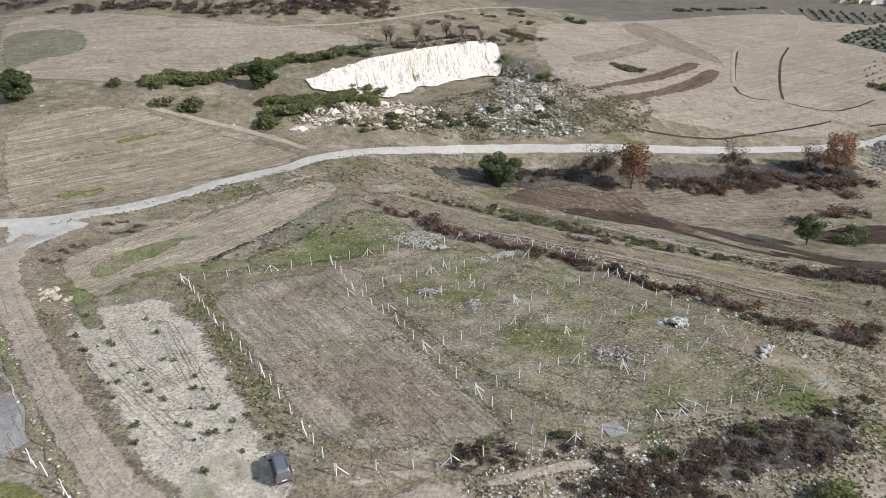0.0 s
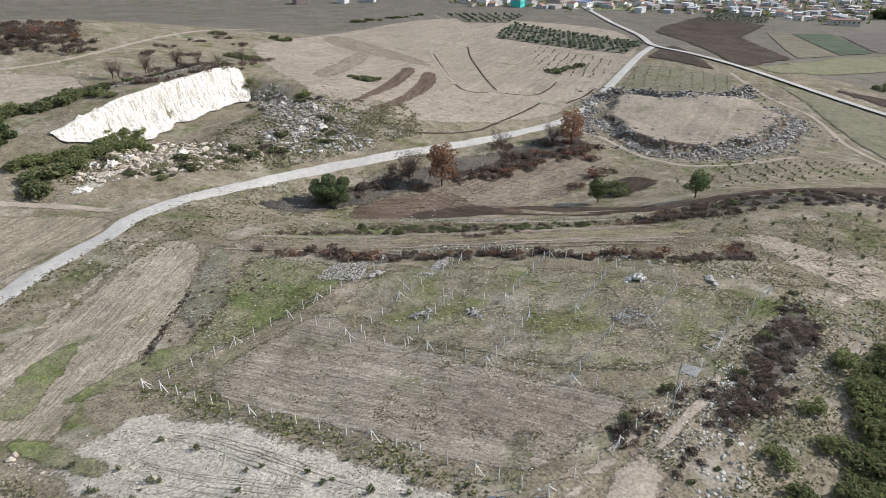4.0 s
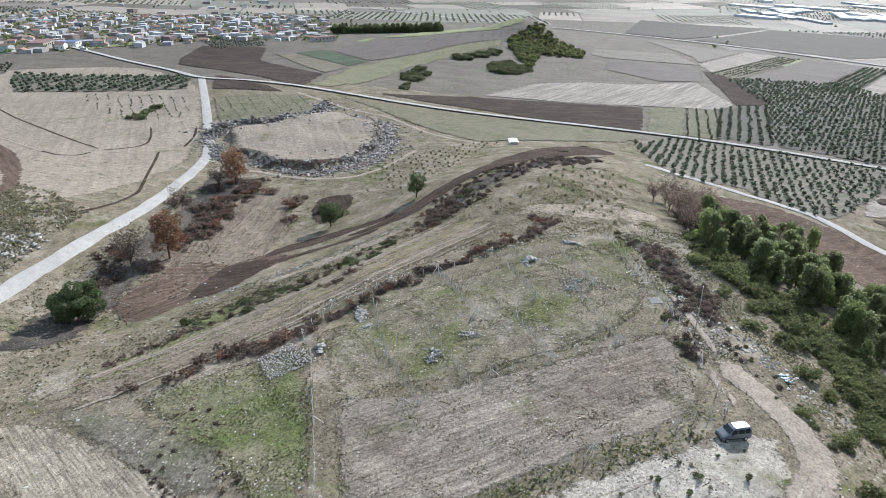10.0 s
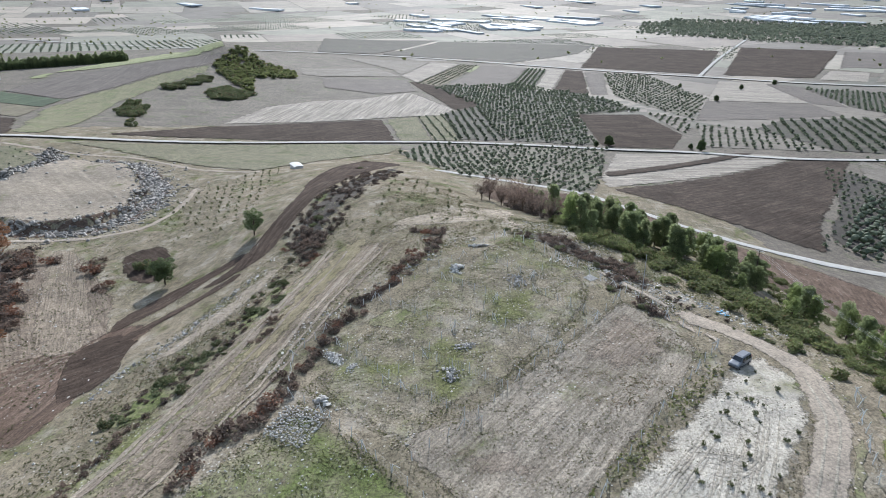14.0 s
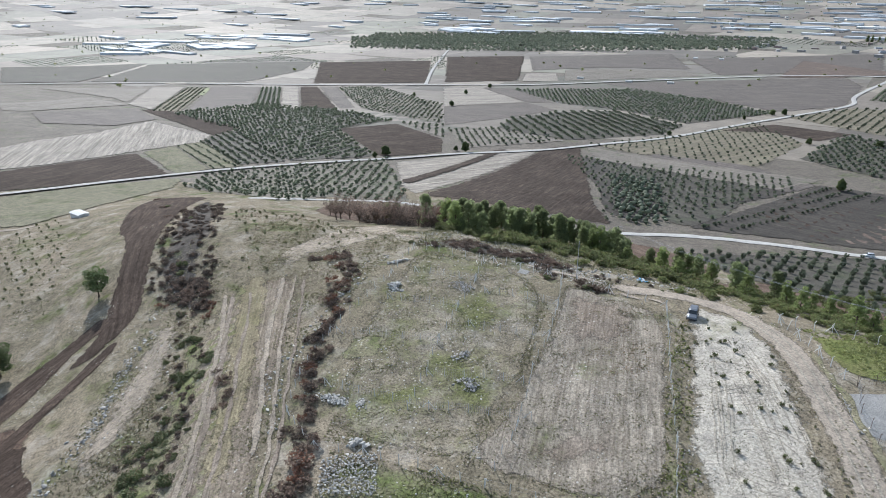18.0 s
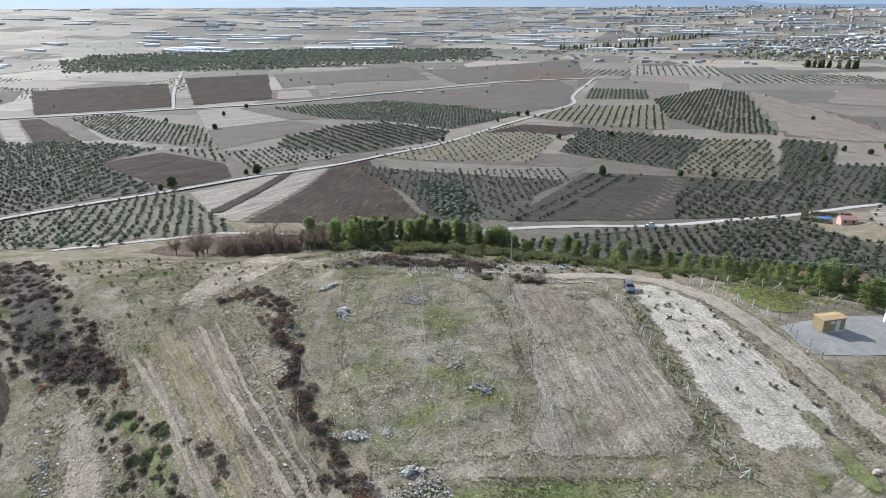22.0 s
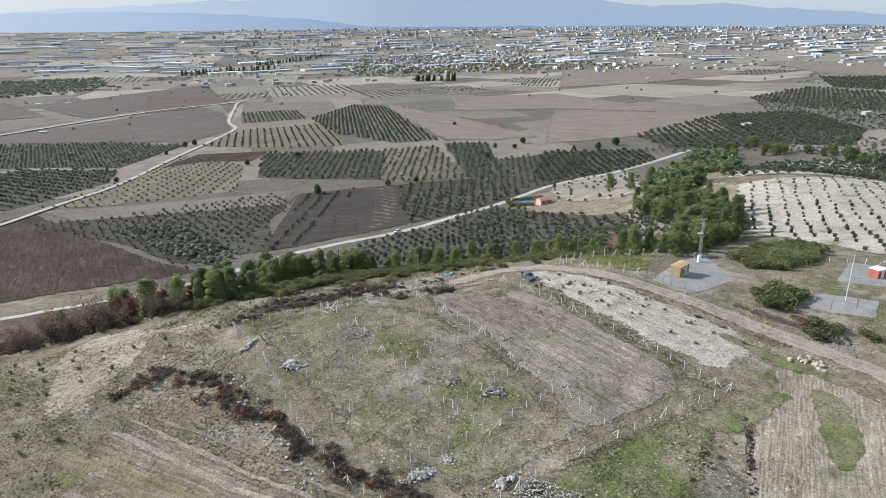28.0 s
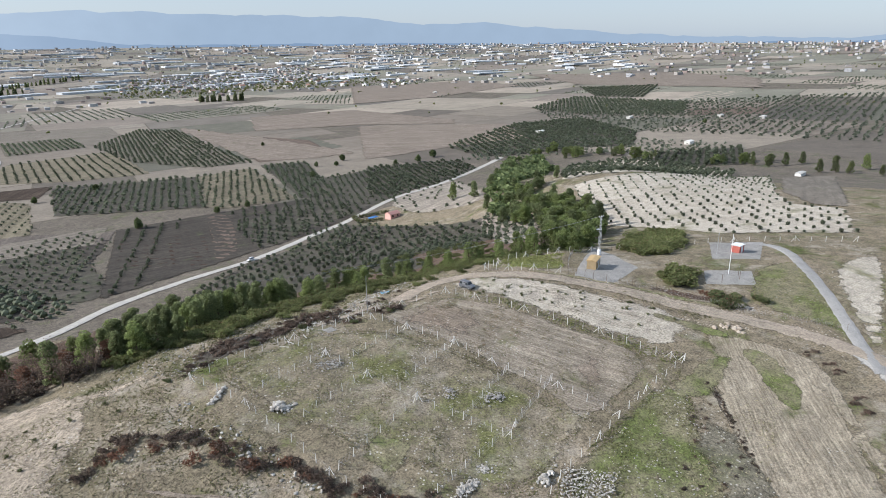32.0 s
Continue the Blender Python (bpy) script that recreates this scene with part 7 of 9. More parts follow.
pile("rubble_pile", 4, 84, 2.5, 1.5, 60, 0.35, 150, 0.12, 8, "scattered grey rubble in the plot", M_DEBRIS)
pile("rubble_pile", 12, 107, 4.2, 1.6, 35, 0.4, 300, 0.14, 9, "spill of pale stones under the shrubs")
pile("rubble_pile", 22, 69, 3.4, 2.0, 10, 0.4, 200, 0.14, 10, "stony mound with dry weeds in the plot", M_DEBRIS)
pile("boulders", -60.0, 84.5, 6.2, 1.9, -53, 0.15, 70, 0.33, 11, "row of large tan boulders beside the track", M_BOULDER)
pile("boulders", -70.5, 79, 3.8, 1.2, -53, 0.4, 90, 0.28, 12, "broken reddish rocks under the shrubs", M_DEBRIS)
pile("rubble_pile", 6, 103, 2.0, 1.3, 0, 0.3, 120, 0.12, 13, "patch of pale stones in the plot")
for k, (poly, n, size, m, label) in enumerate((
    ([(-18.4, 97.4), (3.4, 112), (27.9, 88.1), (44.1, 62.3), (19.3, 54.4), (4.1, 62.4), (-7.5, 80.5)] + [(-12, 95)], 3000, 0.07, M_LUMPS, "small loose stones over the plots"),
    ([(-42, 92), (46, 63), (20, 52), (-10, 46), (-60, 80)], 2600, 0.065, M_LUMPS, "small loose stones on the ploughed earth"),
    ([(10, 116), (24, 108), (34, 92), (48, 68), (52, 72), (36, 96), (26, 112), (12, 120)], 900, 0.16, M_LUMPS, "loose stones along the lower fence"),
    ([(20, 50), (48, 60), (62, 52), (50, 44), (30, 42), (10, 44)], 1100, 0.11, M_DEBRIS, "loose rocks at the crest"),
    ([(-10, 33), (8, 44), (20, 48), (22, 44), (6, 38), (-8, 28)], 500, 0.15, M_LUMPS, "loose rocks along the track edge"),
    ([(-60, 150), (0, 160), (60, 190), (150, 215), (120, 190), (60, 160), (0, 140), (-40, 130)], 800, 0.16, M_LUMPS, "loose stones on the bank"),
    ([(26, 128), (60, 114), (100, 94), (104, 100), (70, 124), (30, 140)], 350, 0.15, M_LUMPS, "line of stones beside the dark strip"),
    ([(-40, 215), (20, 225), (60, 240), (70, 215), (20, 200), (-30, 200)], 1300, 0.24, M_SPOIL, "quarry spoil and rocks"),
    ([(-4, 46), (14, 52), (24, 53), (22, 47), (8, 44)], 900, 0.1, M_LUMPS, "gravel and stones at the bend of the track"),
    ([(-36, 100), (-30, 116), (-17, 132), (0, 113), (-14, 104)], 900, 0.09, M_LUMPS, "small stones on the grassy strip"),
    ([(23, 248), (40, 256), (55, 246), (48, 224), (31, 217), (18, 221), (13, 232)], 500, 0.4, M_SPOIL, "pale broken rock in the quarry"),
    ([(-130, 180), (-40, 180), (60, 300), (-100, 330), (-200, 280)], 600, 0.22, M_LUMPS, "stones on the northern fields"),
)):
    spots = scatter(poly, n, 100 + k)
    stone_heap("loose_stones", spots, size * np.clip(np.random.RandomState(k).gamma(2.0, 0.5, len(spots)), 0.2, 2.2), 0.02, m, 120 + k, label, "stones")


def ring_rubble(outline, n, size, high, seed, label):
    """Tipped rubble banked along a bent line."""
    g = np.random.RandomState(seed)
    line = spline(outline, 3)
    pick = g.randint(0, len(line), n)
    off = g.normal(0, 2.2, (n, 2)) * g.choice([0.7, 1.5, 3.6], (n, 1), p=[0.5, 0.35, 0.15])
    wander = np.sin(pick * 0.9 + seed) * 1.6 + np.sin(pick * 0.37) * 1.8
    places = np.array([line[i][:] for i in pick]) + off + np.stack([wander, wander * np.cos(pick * 0.2)], -1)
    high = high * (0.4 + 0.9 * np.abs(np.sin(pick * 0.55 + seed)))
    up = high * np.exp(-(off ** 2).sum(1) / 9) * g.rand(n)
    stone_heap("tipped_rubble", places, size * np.clip(g.gamma(1.6, 0.6, n), 0.25, 2.6), up, M_SPOIL, seed, label, "rubble")


ring_rubble([(163, 221), (158, 209), (155, 195), (156, 181), (164, 173), (172, 169), (187, 166), (201, 164), (222, 170), (243, 179), (256, 196)], 4200, 0.42, 0.5, 140, "steep bank of grey tipped rubble round the levelled heap")
ring_rubble([(172, 171), (187, 167), (201, 165), (222, 171), (243, 180)], 1500, 0.4, 0.6, 141, "pale tipped stones on the bank of the heap")
ring_rubble([(192, 251), (206, 246), (220, 236), (233, 227), (252, 221), (266, 223)], 3800, 0.46, 3.4, 142, "dark ridges of tipped rubble behind the levelled heap")
ring_rubble([(150, 212), (158, 227), (176, 239), (190, 249)], 1500, 0.32, 0.9, 143, "tipped rubble beside the road")
ring_rubble([(150, 176), (160, 166), (176, 160), (196, 158)], 500, 0.3, 0.4, 145, "pale stones at the foot of the heap")


def tufts(poly, n, size, material, seed, label, category="grass"):
    spots = scatter(poly, n, seed)
    g = np.random.RandomState(seed)
    lump = np.sin(spots[:, 0] * 0.35 + 1) * np.sin(spots[:, 1] * 0.31) + g.normal(0, 0.6, len(spots))
    spots = spots[lump > -0.2]
    k = 3
    centre = np.repeat(spots, k, 0) + g.normal(0, size * 0.6, (len(spots) * k, 2))
    z = land(centre[:, 0], centre[:, 1]) + size * g.uniform(0.1, 0.8, len(centre))
    ob = new("grass_tufts", card_mesh("grass_tufts", np.column_stack([centre, z]), size * g.uniform(.5, 1.4, len(centre)), material, seed, 0.5))
    tagged(ob, label, category, kind="stuff")


M_GRASS = leafy("green_grass", (0.145, 0.16, 0.058), (0.25, 0.255, 0.105))
tufts([(-18.4, 97.4), (3.4, 112), (27.9, 88.1), (44.1, 62.3), (19.3, 54.4), (4.1, 62.4), (-7.5, 80.5)], 11000, 0.10, M_GRASS, 151, "low green grass tufts in the plots")
tufts([(-18.4, 97.4), (3.4, 112), (27.9, 88.1), (44.1, 62.3), (19.3, 54.4), (4.1, 62.4), (-7.5, 80.5)] + [(-12, 95)], 3500, 0.11, M_TUFT, 152, "dry grass tufts in the plots")
tufts([(-42, 92), (-14.5, 102), (3, 60), (8, 52), (-13, 49)], 3000, 0.12, M_TUFT, 153, "dry stalks on the ploughed plot")
tufts([(-41, 93.2), (-33, 106), (-12, 122), (1.2, 111.8), (-14.2, 103.8)], 4200, 0.12, M_GRASS, 154, "green grass of the strip")
tufts([(45, 60), (70, 58), (110, 62), (104, 76), (76, 95), (50, 100), (30, 100)], 4000, 0.15, M_TUFT, 155, "dry grass on the crest")
tufts([(-10, 36), (30, 46), (70, 48), (60, 30), (10, 15), (-40, 20)], 4500, 0.18, M_TUFT, 156, "dry grass on the southern slope")
tufts([(-60, 100), (-10, 140), (60, 130), (110, 95), (100, 90), (40, 118), (-10, 120)], 4500, 0.18, M_TUFT, 157, "dry grass on the bank")
tufts([(-80, 115), (-20, 185), (100, 205), (100, 190), (0, 165), (-40, 130)], 4000, 0.22, M_TUFT, 158, "dry grass below the road")
tufts([(-60, 200), (20, 215), (80, 250), (70, 215), (0, 195)], 3500, 0.5, M_TUFT, 159, "rough grass in the quarry")
tufts([(-93.5, 63.4), (-108.2, 65), (-91, 88), (-83.2, 98), (-73.7, 81.5), (-79.2, 73.1)], 1500, 0.14, M_GRASS, 160, "grass of the yard")
tufts([(-30, 35), (-44, 46), (-56, 30), (-40, 25)], 2000, 0.25, M_GRASS, 161, "green weeds behind the crooked posts")
tufts([(-45, 90), (-17, 50), (-15, 52), (-40, 92)], 900, 0.22, M_GRASS, 162, "green weeds along the fence")
tufts([(-62, 78), (-42, 50), (-40, 51), (-58, 82)], 700, 0.22, M_TUFT, 163, "weeds along the track")

M_STALK = leafy("stubble_stalks", (0.17, 0.14, 0.095), (0.36, 0.3, 0.215))
M_RUSTWEED = leafy("rusty_weeds", (0.15, 0.1, 0.06), (0.27, 0.185, 0.11))
STUBBLE = [(-50, 94), (-54, 85), (-58, 87), (-66, 96), (-68, 103), (-62, 110), (-54, 120), (-42, 139), (-25, 158), (-20, 147), (-28, 126), (-35, 111), (-45, 98)]
for k, (poly, n, size, material, label) in enumerate((
    (STUBBLE, 16000, 0.09, M_STALK, "cut stubble stalks of the pale strip"),
    ([(-40, 89), (-14.5, 101), (-7, 78.7), (3.4, 60.6), (8, 53.5), (-13, 50), (-24, 66)], 9000, 0.08, M_STALK, "dry stalks over the ploughed plot"),
    ([(-24, 70), (-8, 76), (2, 58), (-2, 52), (-12, 52)], 2200, 0.1, M_RUSTWEED, "rusty dry weeds on the ploughed plot"),
    ([(-18.4, 97.4), (3.4, 112), (27.9, 88.1), (44.1, 62.3), (19.3, 54.4), (4.1, 62.4), (-7.5, 80.5)], 6000, 0.09, M_STALK, "dry stalks in the fenced plots"),
    ([(-57, 80), (-43.5, 88.2), (-31, 73.5), (-17, 51.2), (-15, 40.5), (-29.5, 44.5), (-44.5, 58.5)], 3500, 0.08, M_STALK, "dry stalks on the sandy plot"),
    ([(-23, 151), (24, 134), (50, 119), (68, 96), (59, 85), (15, 115), (-24, 139)], 6000, 0.1, M_STALK, "dry stalks on the graded strip"),
    ([(40, 100), (66, 92), (110, 84), (160, 60), (120, 52), (70, 52), (48, 64)], 9000, 0.12, M_STALK, "dry stalks on the crest"),
    ([(70, 112), (40, 132), (24, 152), (10, 150), (30, 128), (58, 112)], 4000, 0.14, M_STALK, "dry stalks on the bank above the hollow"),
    ([(-10, 33), (20, 44), (60, 48), (60, 40), (20, 34), (-8, 28)], 3000, 0.14, M_WEED, "low weeds on the slope below the track"),
)):
    tufts(poly, n, size, material, 300 + k, label, "weeds")

# clods thrown up along the furrows
M_CLOD = leafy("earth_clods", (0.15, 0.115, 0.09), (0.4, 0.34, 0.28), None, 0.0, 0.0)
PLOUGHED = [(-40, 89), (-14.5, 101), (-12, 88), (-7, 78.7), (-3, 70.3), (3.4, 60.6), (8, 53.5), (0, 51), (-13, 50), (-24, 66)]
rows = lattice(PLOUGHED, 0.42, 0.75, -55, 0.07, 170, 0.35)
stone_heap("earth_clods", rows, np.random.RandomState(171).uniform(0.05, 0.15, len(rows)), 0.02, M_CLOD, 172, "clods along the furrows of the ploughed plot", "earth", flat=0.6)
for k, (poly, n, size, label) in enumerate((
    ([(-18.4, 97.4), (3.4, 112), (27.9, 88.1), (44.1, 62.3), (19.3, 54.4), (4.1, 62.4), (-7.5, 80.5)] + [(-12, 95)], 9000, 0.10, "dull weeds over the fenced plots"),
    (PLOUGHED, 4200, 0.11, "dull weeds on the ploughed plot"),
    ([(10, 116), (24, 108), (34, 92), (48, 68), (60, 74), (44, 96), (30, 116), (10, 128)], 4500, 0.14, "weeds along the lower fence"),
    ([(-23, 140), (24, 134), (50, 119), (68, 96), (100, 92), (75, 120), (40, 142), (0, 158)], 7000, 0.16, "weeds on the bank of the graded strip"),
    ([(-41, 93), (-26, 119), (-18, 133), (1, 112), (-14, 104)], 3500, 0.12, "dark weeds of the grassy strip"),
    ([(45, 60), (70, 56), (110, 60), (104, 76), (76, 95), (58, 84)], 5000, 0.13, "weeds on the crest"),
    ([(-10, 44), (46, 62), (66, 55), (60, 47), (30, 43), (10, 44)], 4500, 0.15, "weeds at the crest corner"),
    ([(-80, 115), (-20, 185), (100, 205), (110, 160), (60, 160), (0, 160), (-40, 140)], 6000, 0.2, "weeds below the road"),
    ([(-58, 190), (20, 205), (60, 215), (70, 250), (20, 245), (-40, 215)], 5000, 0.3, "rough weeds on the quarry spoil"),
    ([(-130, 180), (-60, 140), (-30, 175), (-40, 240), (-110, 260)], 3000, 0.15, "weeds on the northern fields"),
    ([(110, 130), (180, 110), (210, 140), (150, 215), (120, 190)], 3500, 0.18, "weeds on the eastern slope"),
)):
    tufts(poly, n, size, M_WEED, 180 + k, label, "weeds")
tufts([(-44.5, 91), (-17.5, 50), (-15, 51.5), (-42, 92.5)], 600, 0.15, M_WEED, 195, "weeds along the plot fence")
tufts([(-63, 80), (-50, 62), (-33, 44), (-30, 46), (-47, 64), (-59, 82)], 800, 0.16, M_WEED, 196, "weeds between the track and the sand")
tufts([(-44, 91), (-17, 50.5), (-14.5, 52), (-41, 92.5)], 1500, 0.16, M_GRASS, 198, "green grass along the plot fence")
tufts([(-56.4, 79.3), (-42.7, 87.5), (-30.1, 72.9), (-16.2, 51.1), (-16.6, 47.3), (-30, 45.5), (-39, 55.1)], 2600, 0.10, M_WEED, 197, "thin weeds on the sandy plot")
for k, pts in enumerate(([(70, 118), (67.6, 120.2), (63.8, 124.1), (50.3, 131.4), (43.1, 136.4), (37.5, 140.7), (33.9, 146.7), (24, 151)], [(66, 122.5), (57, 129), (46, 135.5), (39, 141), (33, 148)])):
    ring = along(pts, 0.2, 60, 200 + k, 1.1)
    stone_heap("stone_line", np.array(ring), np.random.RandomState(k).gamma(2.0, 0.075, len(ring)).clip(0.06, 0.4), 0.05, M_DEBRIS, 202 + k, "line of pale field stones on the bank", "stones")
chips = np.array(along([(63.7, 88.9), (50.4, 96.5), (43.8, 101.4), (34.7, 106.5), (19.7, 114.6)], 0.3, 60, 206, 0.7))
stone_heap("stone_streak", chips, np.random.RandomState(6).gamma(2.0, 0.05, len(chips)).clip(0.05, 0.22), 0.03, M_DEBRIS, 207, "streak of small pale stones down the graded strip", "stones")
rim = np.array(along([(-28, 261), (-19, 266), (-10, 269), (-1, 277), (8, 285), (21, 297)], 0.16, 60, 204, 1.6))
stone_heap("rim_stones", rim, np.random.RandomState(5).uniform(0.15, 0.5, len(rim)), 0.2, M_SPOIL, 205, "dark broken stones on the rim of the quarry", "stones")
spots = scatter([(10.7, 46.7), (14.7, 49.9), (20.6, 51.9), (27.5, 54.5), (32.4, 55.5), (41.5, 58.4), (47.6, 59.5), (45.2, 53.1), (40.9, 49.7), (35.3, 47.9), (29.1, 47), (22.9, 45.6), (11.6, 45.4)], 800, 206)
stone_heap("loose_stones", spots, np.random.RandomState(6).uniform(0.04, 0.15, len(spots)), 0.04, M_LUMPS, 207, "pale stones among the scorched scrub", "stones")


for poly, n, size, material, label in (
    ([(-36, 217), (-16, 237), (0, 214), (8, 205), (-11, 196), (-38, 193), (-48, 196)], 650, 0.5, M_BOULDER, "brownish boulders in front of the quarry face"),
    ([(33, 274), (38, 244), (41, 227), (46, 214), (21, 215), (18, 235), (25, 276)], 1300, 0.42, M_SPOIL, "grey tipped rocks beside the quarry face"),
    ([(10, 222), (46, 214), (46, 206), (10, 206)], 420, 0.42, M_LUMPS, "pale rocks below the quarry"),
):
    spots = scatter(poly, n, int(size * 1000))
    stone_heap("quarry_rocks", spots, size * np.clip(np.random.RandomState(n).gamma(2.0, 0.5, len(spots)), 0.25, 2.4), 0.05, material, n + 1, label, "stones")


def outcrop(x, y, wide, high, seed):
    """A ragged block of limestone, broken into ledges."""
    bm = bmesh.new()
    bmesh.ops.create_icosphere(bm, subdivisions=4, radius=1.0)
    r = random.Random(seed)
    far = Vector((r.uniform(0, 50), r.uniform(0, 50), r.uniform(0, 50)))
    for v in bm.verts:
        n = 1 + 0.5 * noise.noise(v.co * 1.4 + far) + 0.3 * noise.noise(v.co * 3.5 + far) + 0.15 * noise.noise(v.co * 8 + far)
        v.co = Vector((v.co.x * wide * n, v.co.y * wide * 0.6 * n, max(-0.5, round(v.co.z * 3 * n) / 3 * 0.6 + v.co.z * n * 0.4) * high))
    me = to_mesh(bm, "limestone_outcrop", M_CLIFF if x < 10 else M_RUBBLE)
    ob = new("limestone_outcrop", me)
    ob.matrix_world = Matrix.LocRotScale((x, y, lz(x, y) - 0.3), Euler((0, 0, r.uniform(0.4, 1.0))), (1, 1, 1))
    tagged(ob, "ragged white limestone outcrop on the quarry floor", "rock", "limestone outcrops")


for k, (x, y) in enumerate([(28, 250), (25, 256), (28, 226), (32, 221), (25, 221), (-30, 207), (-35, 202), (-44, 189), (-16, 211), (36, 237), (-40, 203), (-22, 226)]):
    outcrop(x, y, (2.2, 1.5, 1.9, 2.6)[k % 4], (1.7, 1.1, 1.4)[k % 3], 210 + k)

for k, side in enumerate((-3.0, 3.1)):
    edge = [(TRACK_LINE[i][0] + side * 0.75, TRACK_LINE[i][1] + side * 0.65) for i in range(len(TRACK_LINE))] if k == 0 else [(x + 2.2, y - 2.6) for x, y in TRACK_LINE[6:]]
    spots = np.array(along(edge, 0.45, 60, 230 + k, 0.7))
    stone_heap("loose_stones", spots, np.random.RandomState(232 + k).uniform(0.05, 0.2, len(spots)), 0.05, M_BOULDER, 234 + k, "loose stones along the edge of the track", "stones")


# ---- vehicles, huts, masts ----
M_CAR = plain_mat("silver_grey_paint", (0.17, 0.18, 0.2), 0.38, 0.45, 0.08, 2.0, 0.4)
M_CAR_W = plain_mat("white_paint", (0.75, 0.76, 0.77), 0.35, 0.0, 0.04, 2.0, 0.5)
M_GLASS = plain_mat("dark_glass", (0.02, 0.025, 0.03), 0.08, 0.0, 0.1, 2.0, 0.6)
M_TYRE = plain_mat("tyre_rubber", (0.025, 0.025, 0.026), 0.85, 0.0, 0.2)
M_RIM = plain_mat("alloy_rim", (0.45, 0.46, 0.47), 0.35, 0.8, 0.1)
M_BLACK = plain_mat("black_plastic", (0.03, 0.03, 0.032), 0.6, 0.0, 0.15)
M_LAMP = plain_mat("clear_lamp", (0.6, 0.62, 0.65), 0.15, 0.2, 0.05)
M_REDLAMP = plain_mat("red_lamp", (0.35, 0.02, 0.02), 0.2, 0.0, 0.05)
M_SEAT = plain_mat("dark_interior", (0.035, 0.035, 0.04), 0.9, 0.0, 0.2)


def shell(bm, stations, close=True):
    """Skin over cross-sections: each is x and a list of (y, z) going round."""
    rings = [[bm.verts.new((x, y, z)) for y, z in ring] for x, ring in stations]
    n = len(rings[0])
    for a, b in zip(rings, rings[1:]):
        for k in range(n):
            bm.faces.new((a[k], a[(k + 1) % n], b[(k + 1) % n], b[k]))
    if close:
        bm.faces.new(rings[0])
        bm.faces.new(rings[-1])
    return rings


def van_ring(w, low, belt, top, tw):
    return [(-w, low), (-w * 1.01, (low + belt) / 2), (-w * 0.99, belt), (-tw, top - 0.07), (-tw * 0.8, top), (tw * 0.8, top), (tw, top - 0.07), (w * 0.99, belt), (w * 1.01, (low + belt) / 2), (w, low)]


def van(name, x, y, turn, paint, label, opened):
    """A compact family van, front along +x; opened: its sliding side door stands open."""
    root = new(name)
    tagged(root, label, "van")
    bm = bmesh.new()
    shell(bm, [
        (2.13, van_ring(0.72, 0.32, 0.62, 0.66, 0.66)), (2.02, van_ring(0.83, 0.26, 0.78, 0.84, 0.74)), (1.55, van_ring(0.88, 0.22, 0.92, 1.0, 0.78)),
        (1.18, van_ring(0.89, 0.2, 1.0, 1.12, 0.78)), (0.62, van_ring(0.89, 0.2, 1.05, 1.66, 0.68)), (0.25, van_ring(0.89, 0.2, 1.07, 1.78, 0.68)),
        (-0.9, van_ring(0.89, 0.2, 1.08, 1.81, 0.69)), (-1.75, van_ring(0.88, 0.22, 1.08, 1.77, 0.67)), (-2.0, van_ring(0.87, 0.27, 1.06, 1.6, 0.66)), (-2.13, van_ring(0.82, 0.33, 0.98, 1.08, 0.7))])
    bmesh.ops.recalc_face_normals(bm, faces=bm.faces)
    bmesh.ops.bevel(bm, geom=[e for e in bm.edges if len(e.link_faces) == 2 and e.calc_face_angle() > 0.3], offset=0.035, segments=2, affect="EDGES")
    part("body", bm, paint, root)

    def plate(title, corners, mat, text="", thick=0.012):
        b = bmesh.new()
        c = [Vector(p) for p in corners]
        nrm = (c[1] - c[0]).cross(c[3] - c[0]).normalized()
        lo, hi = [b.verts.new(p - nrm * 0.01) for p in c], [b.verts.new(p + nrm * thick) for p in c]
        b.faces.new(hi)
        b.faces.new(lo[::-1])
        for k in range(4):
            b.faces.new((lo[k], lo[(k + 1) % 4], hi[(k + 1) % 4], hi[k]))
        return part(title, b, mat, root, text)

    plate("windscreen", [(1.17, 0.72, 1.13), (0.66, 0.64, 1.63), (0.66, -0.64, 1.63), (1.17, -0.72, 1.13)][::-1], M_GLASS)
    plate("rear_window", [(-2.09, 0.66, 1.12), (-2.09, -0.66, 1.12), (-1.98, -0.6, 1.58), (-1.98, 0.6, 1.58)], M_GLASS)
    for s in (1, -1):
        for a, b2 in ((0.85, 0.05), (-0.05, -0.95), (-1.05, -1.78)):
            if opened and s == -1 and a == -0.05:
                continue
            lean = 0.12 if a > 0.5 else 0.0
            pts = [(a + lean, s * 0.885, 1.1), (b2, s * 0.885, 1.1), (b2, s * 0.72, 1.6), (a - 0.28 * (a > 0.5), s * 0.72, 1.6)]
            plate("side_window", pts if s < 0 else pts[::-1], M_GLASS)
        plate("sill_strip", [(1.2, s * 0.905, 0.36), (-1.2, s * 0.905, 0.36), (-1.2, s * 0.905, 0.48), (1.2, s * 0.905, 0.48)][::1 if s < 0 else -1], M_BLACK)
        plate("headlight", [(2.04, s * 0.80, 0.66), (2.09, s * 0.48, 0.66), (1.98, s * 0.48, 0.84), (1.85, s * 0.80, 0.86)][::-1 if s > 0 else 1], M_LAMP, thick=0.02)
        plate("tail_light", [(-2.12, s * 0.82, 0.75), (-2.13, s * 0.7, 0.75), (-2.02, s * 0.7, 1.4), (-2.0, s * 0.78, 1.4)][::1 if s > 0 else -1], M_REDLAMP, thick=0.02)
        b = bmesh.new()
        box(b, 0.14, 0.2, 0.15, (0.82, s * 1.0, 1.08), 0, 0.85, 0.02)
        part("wing_mirror", b, M_BLACK, root)
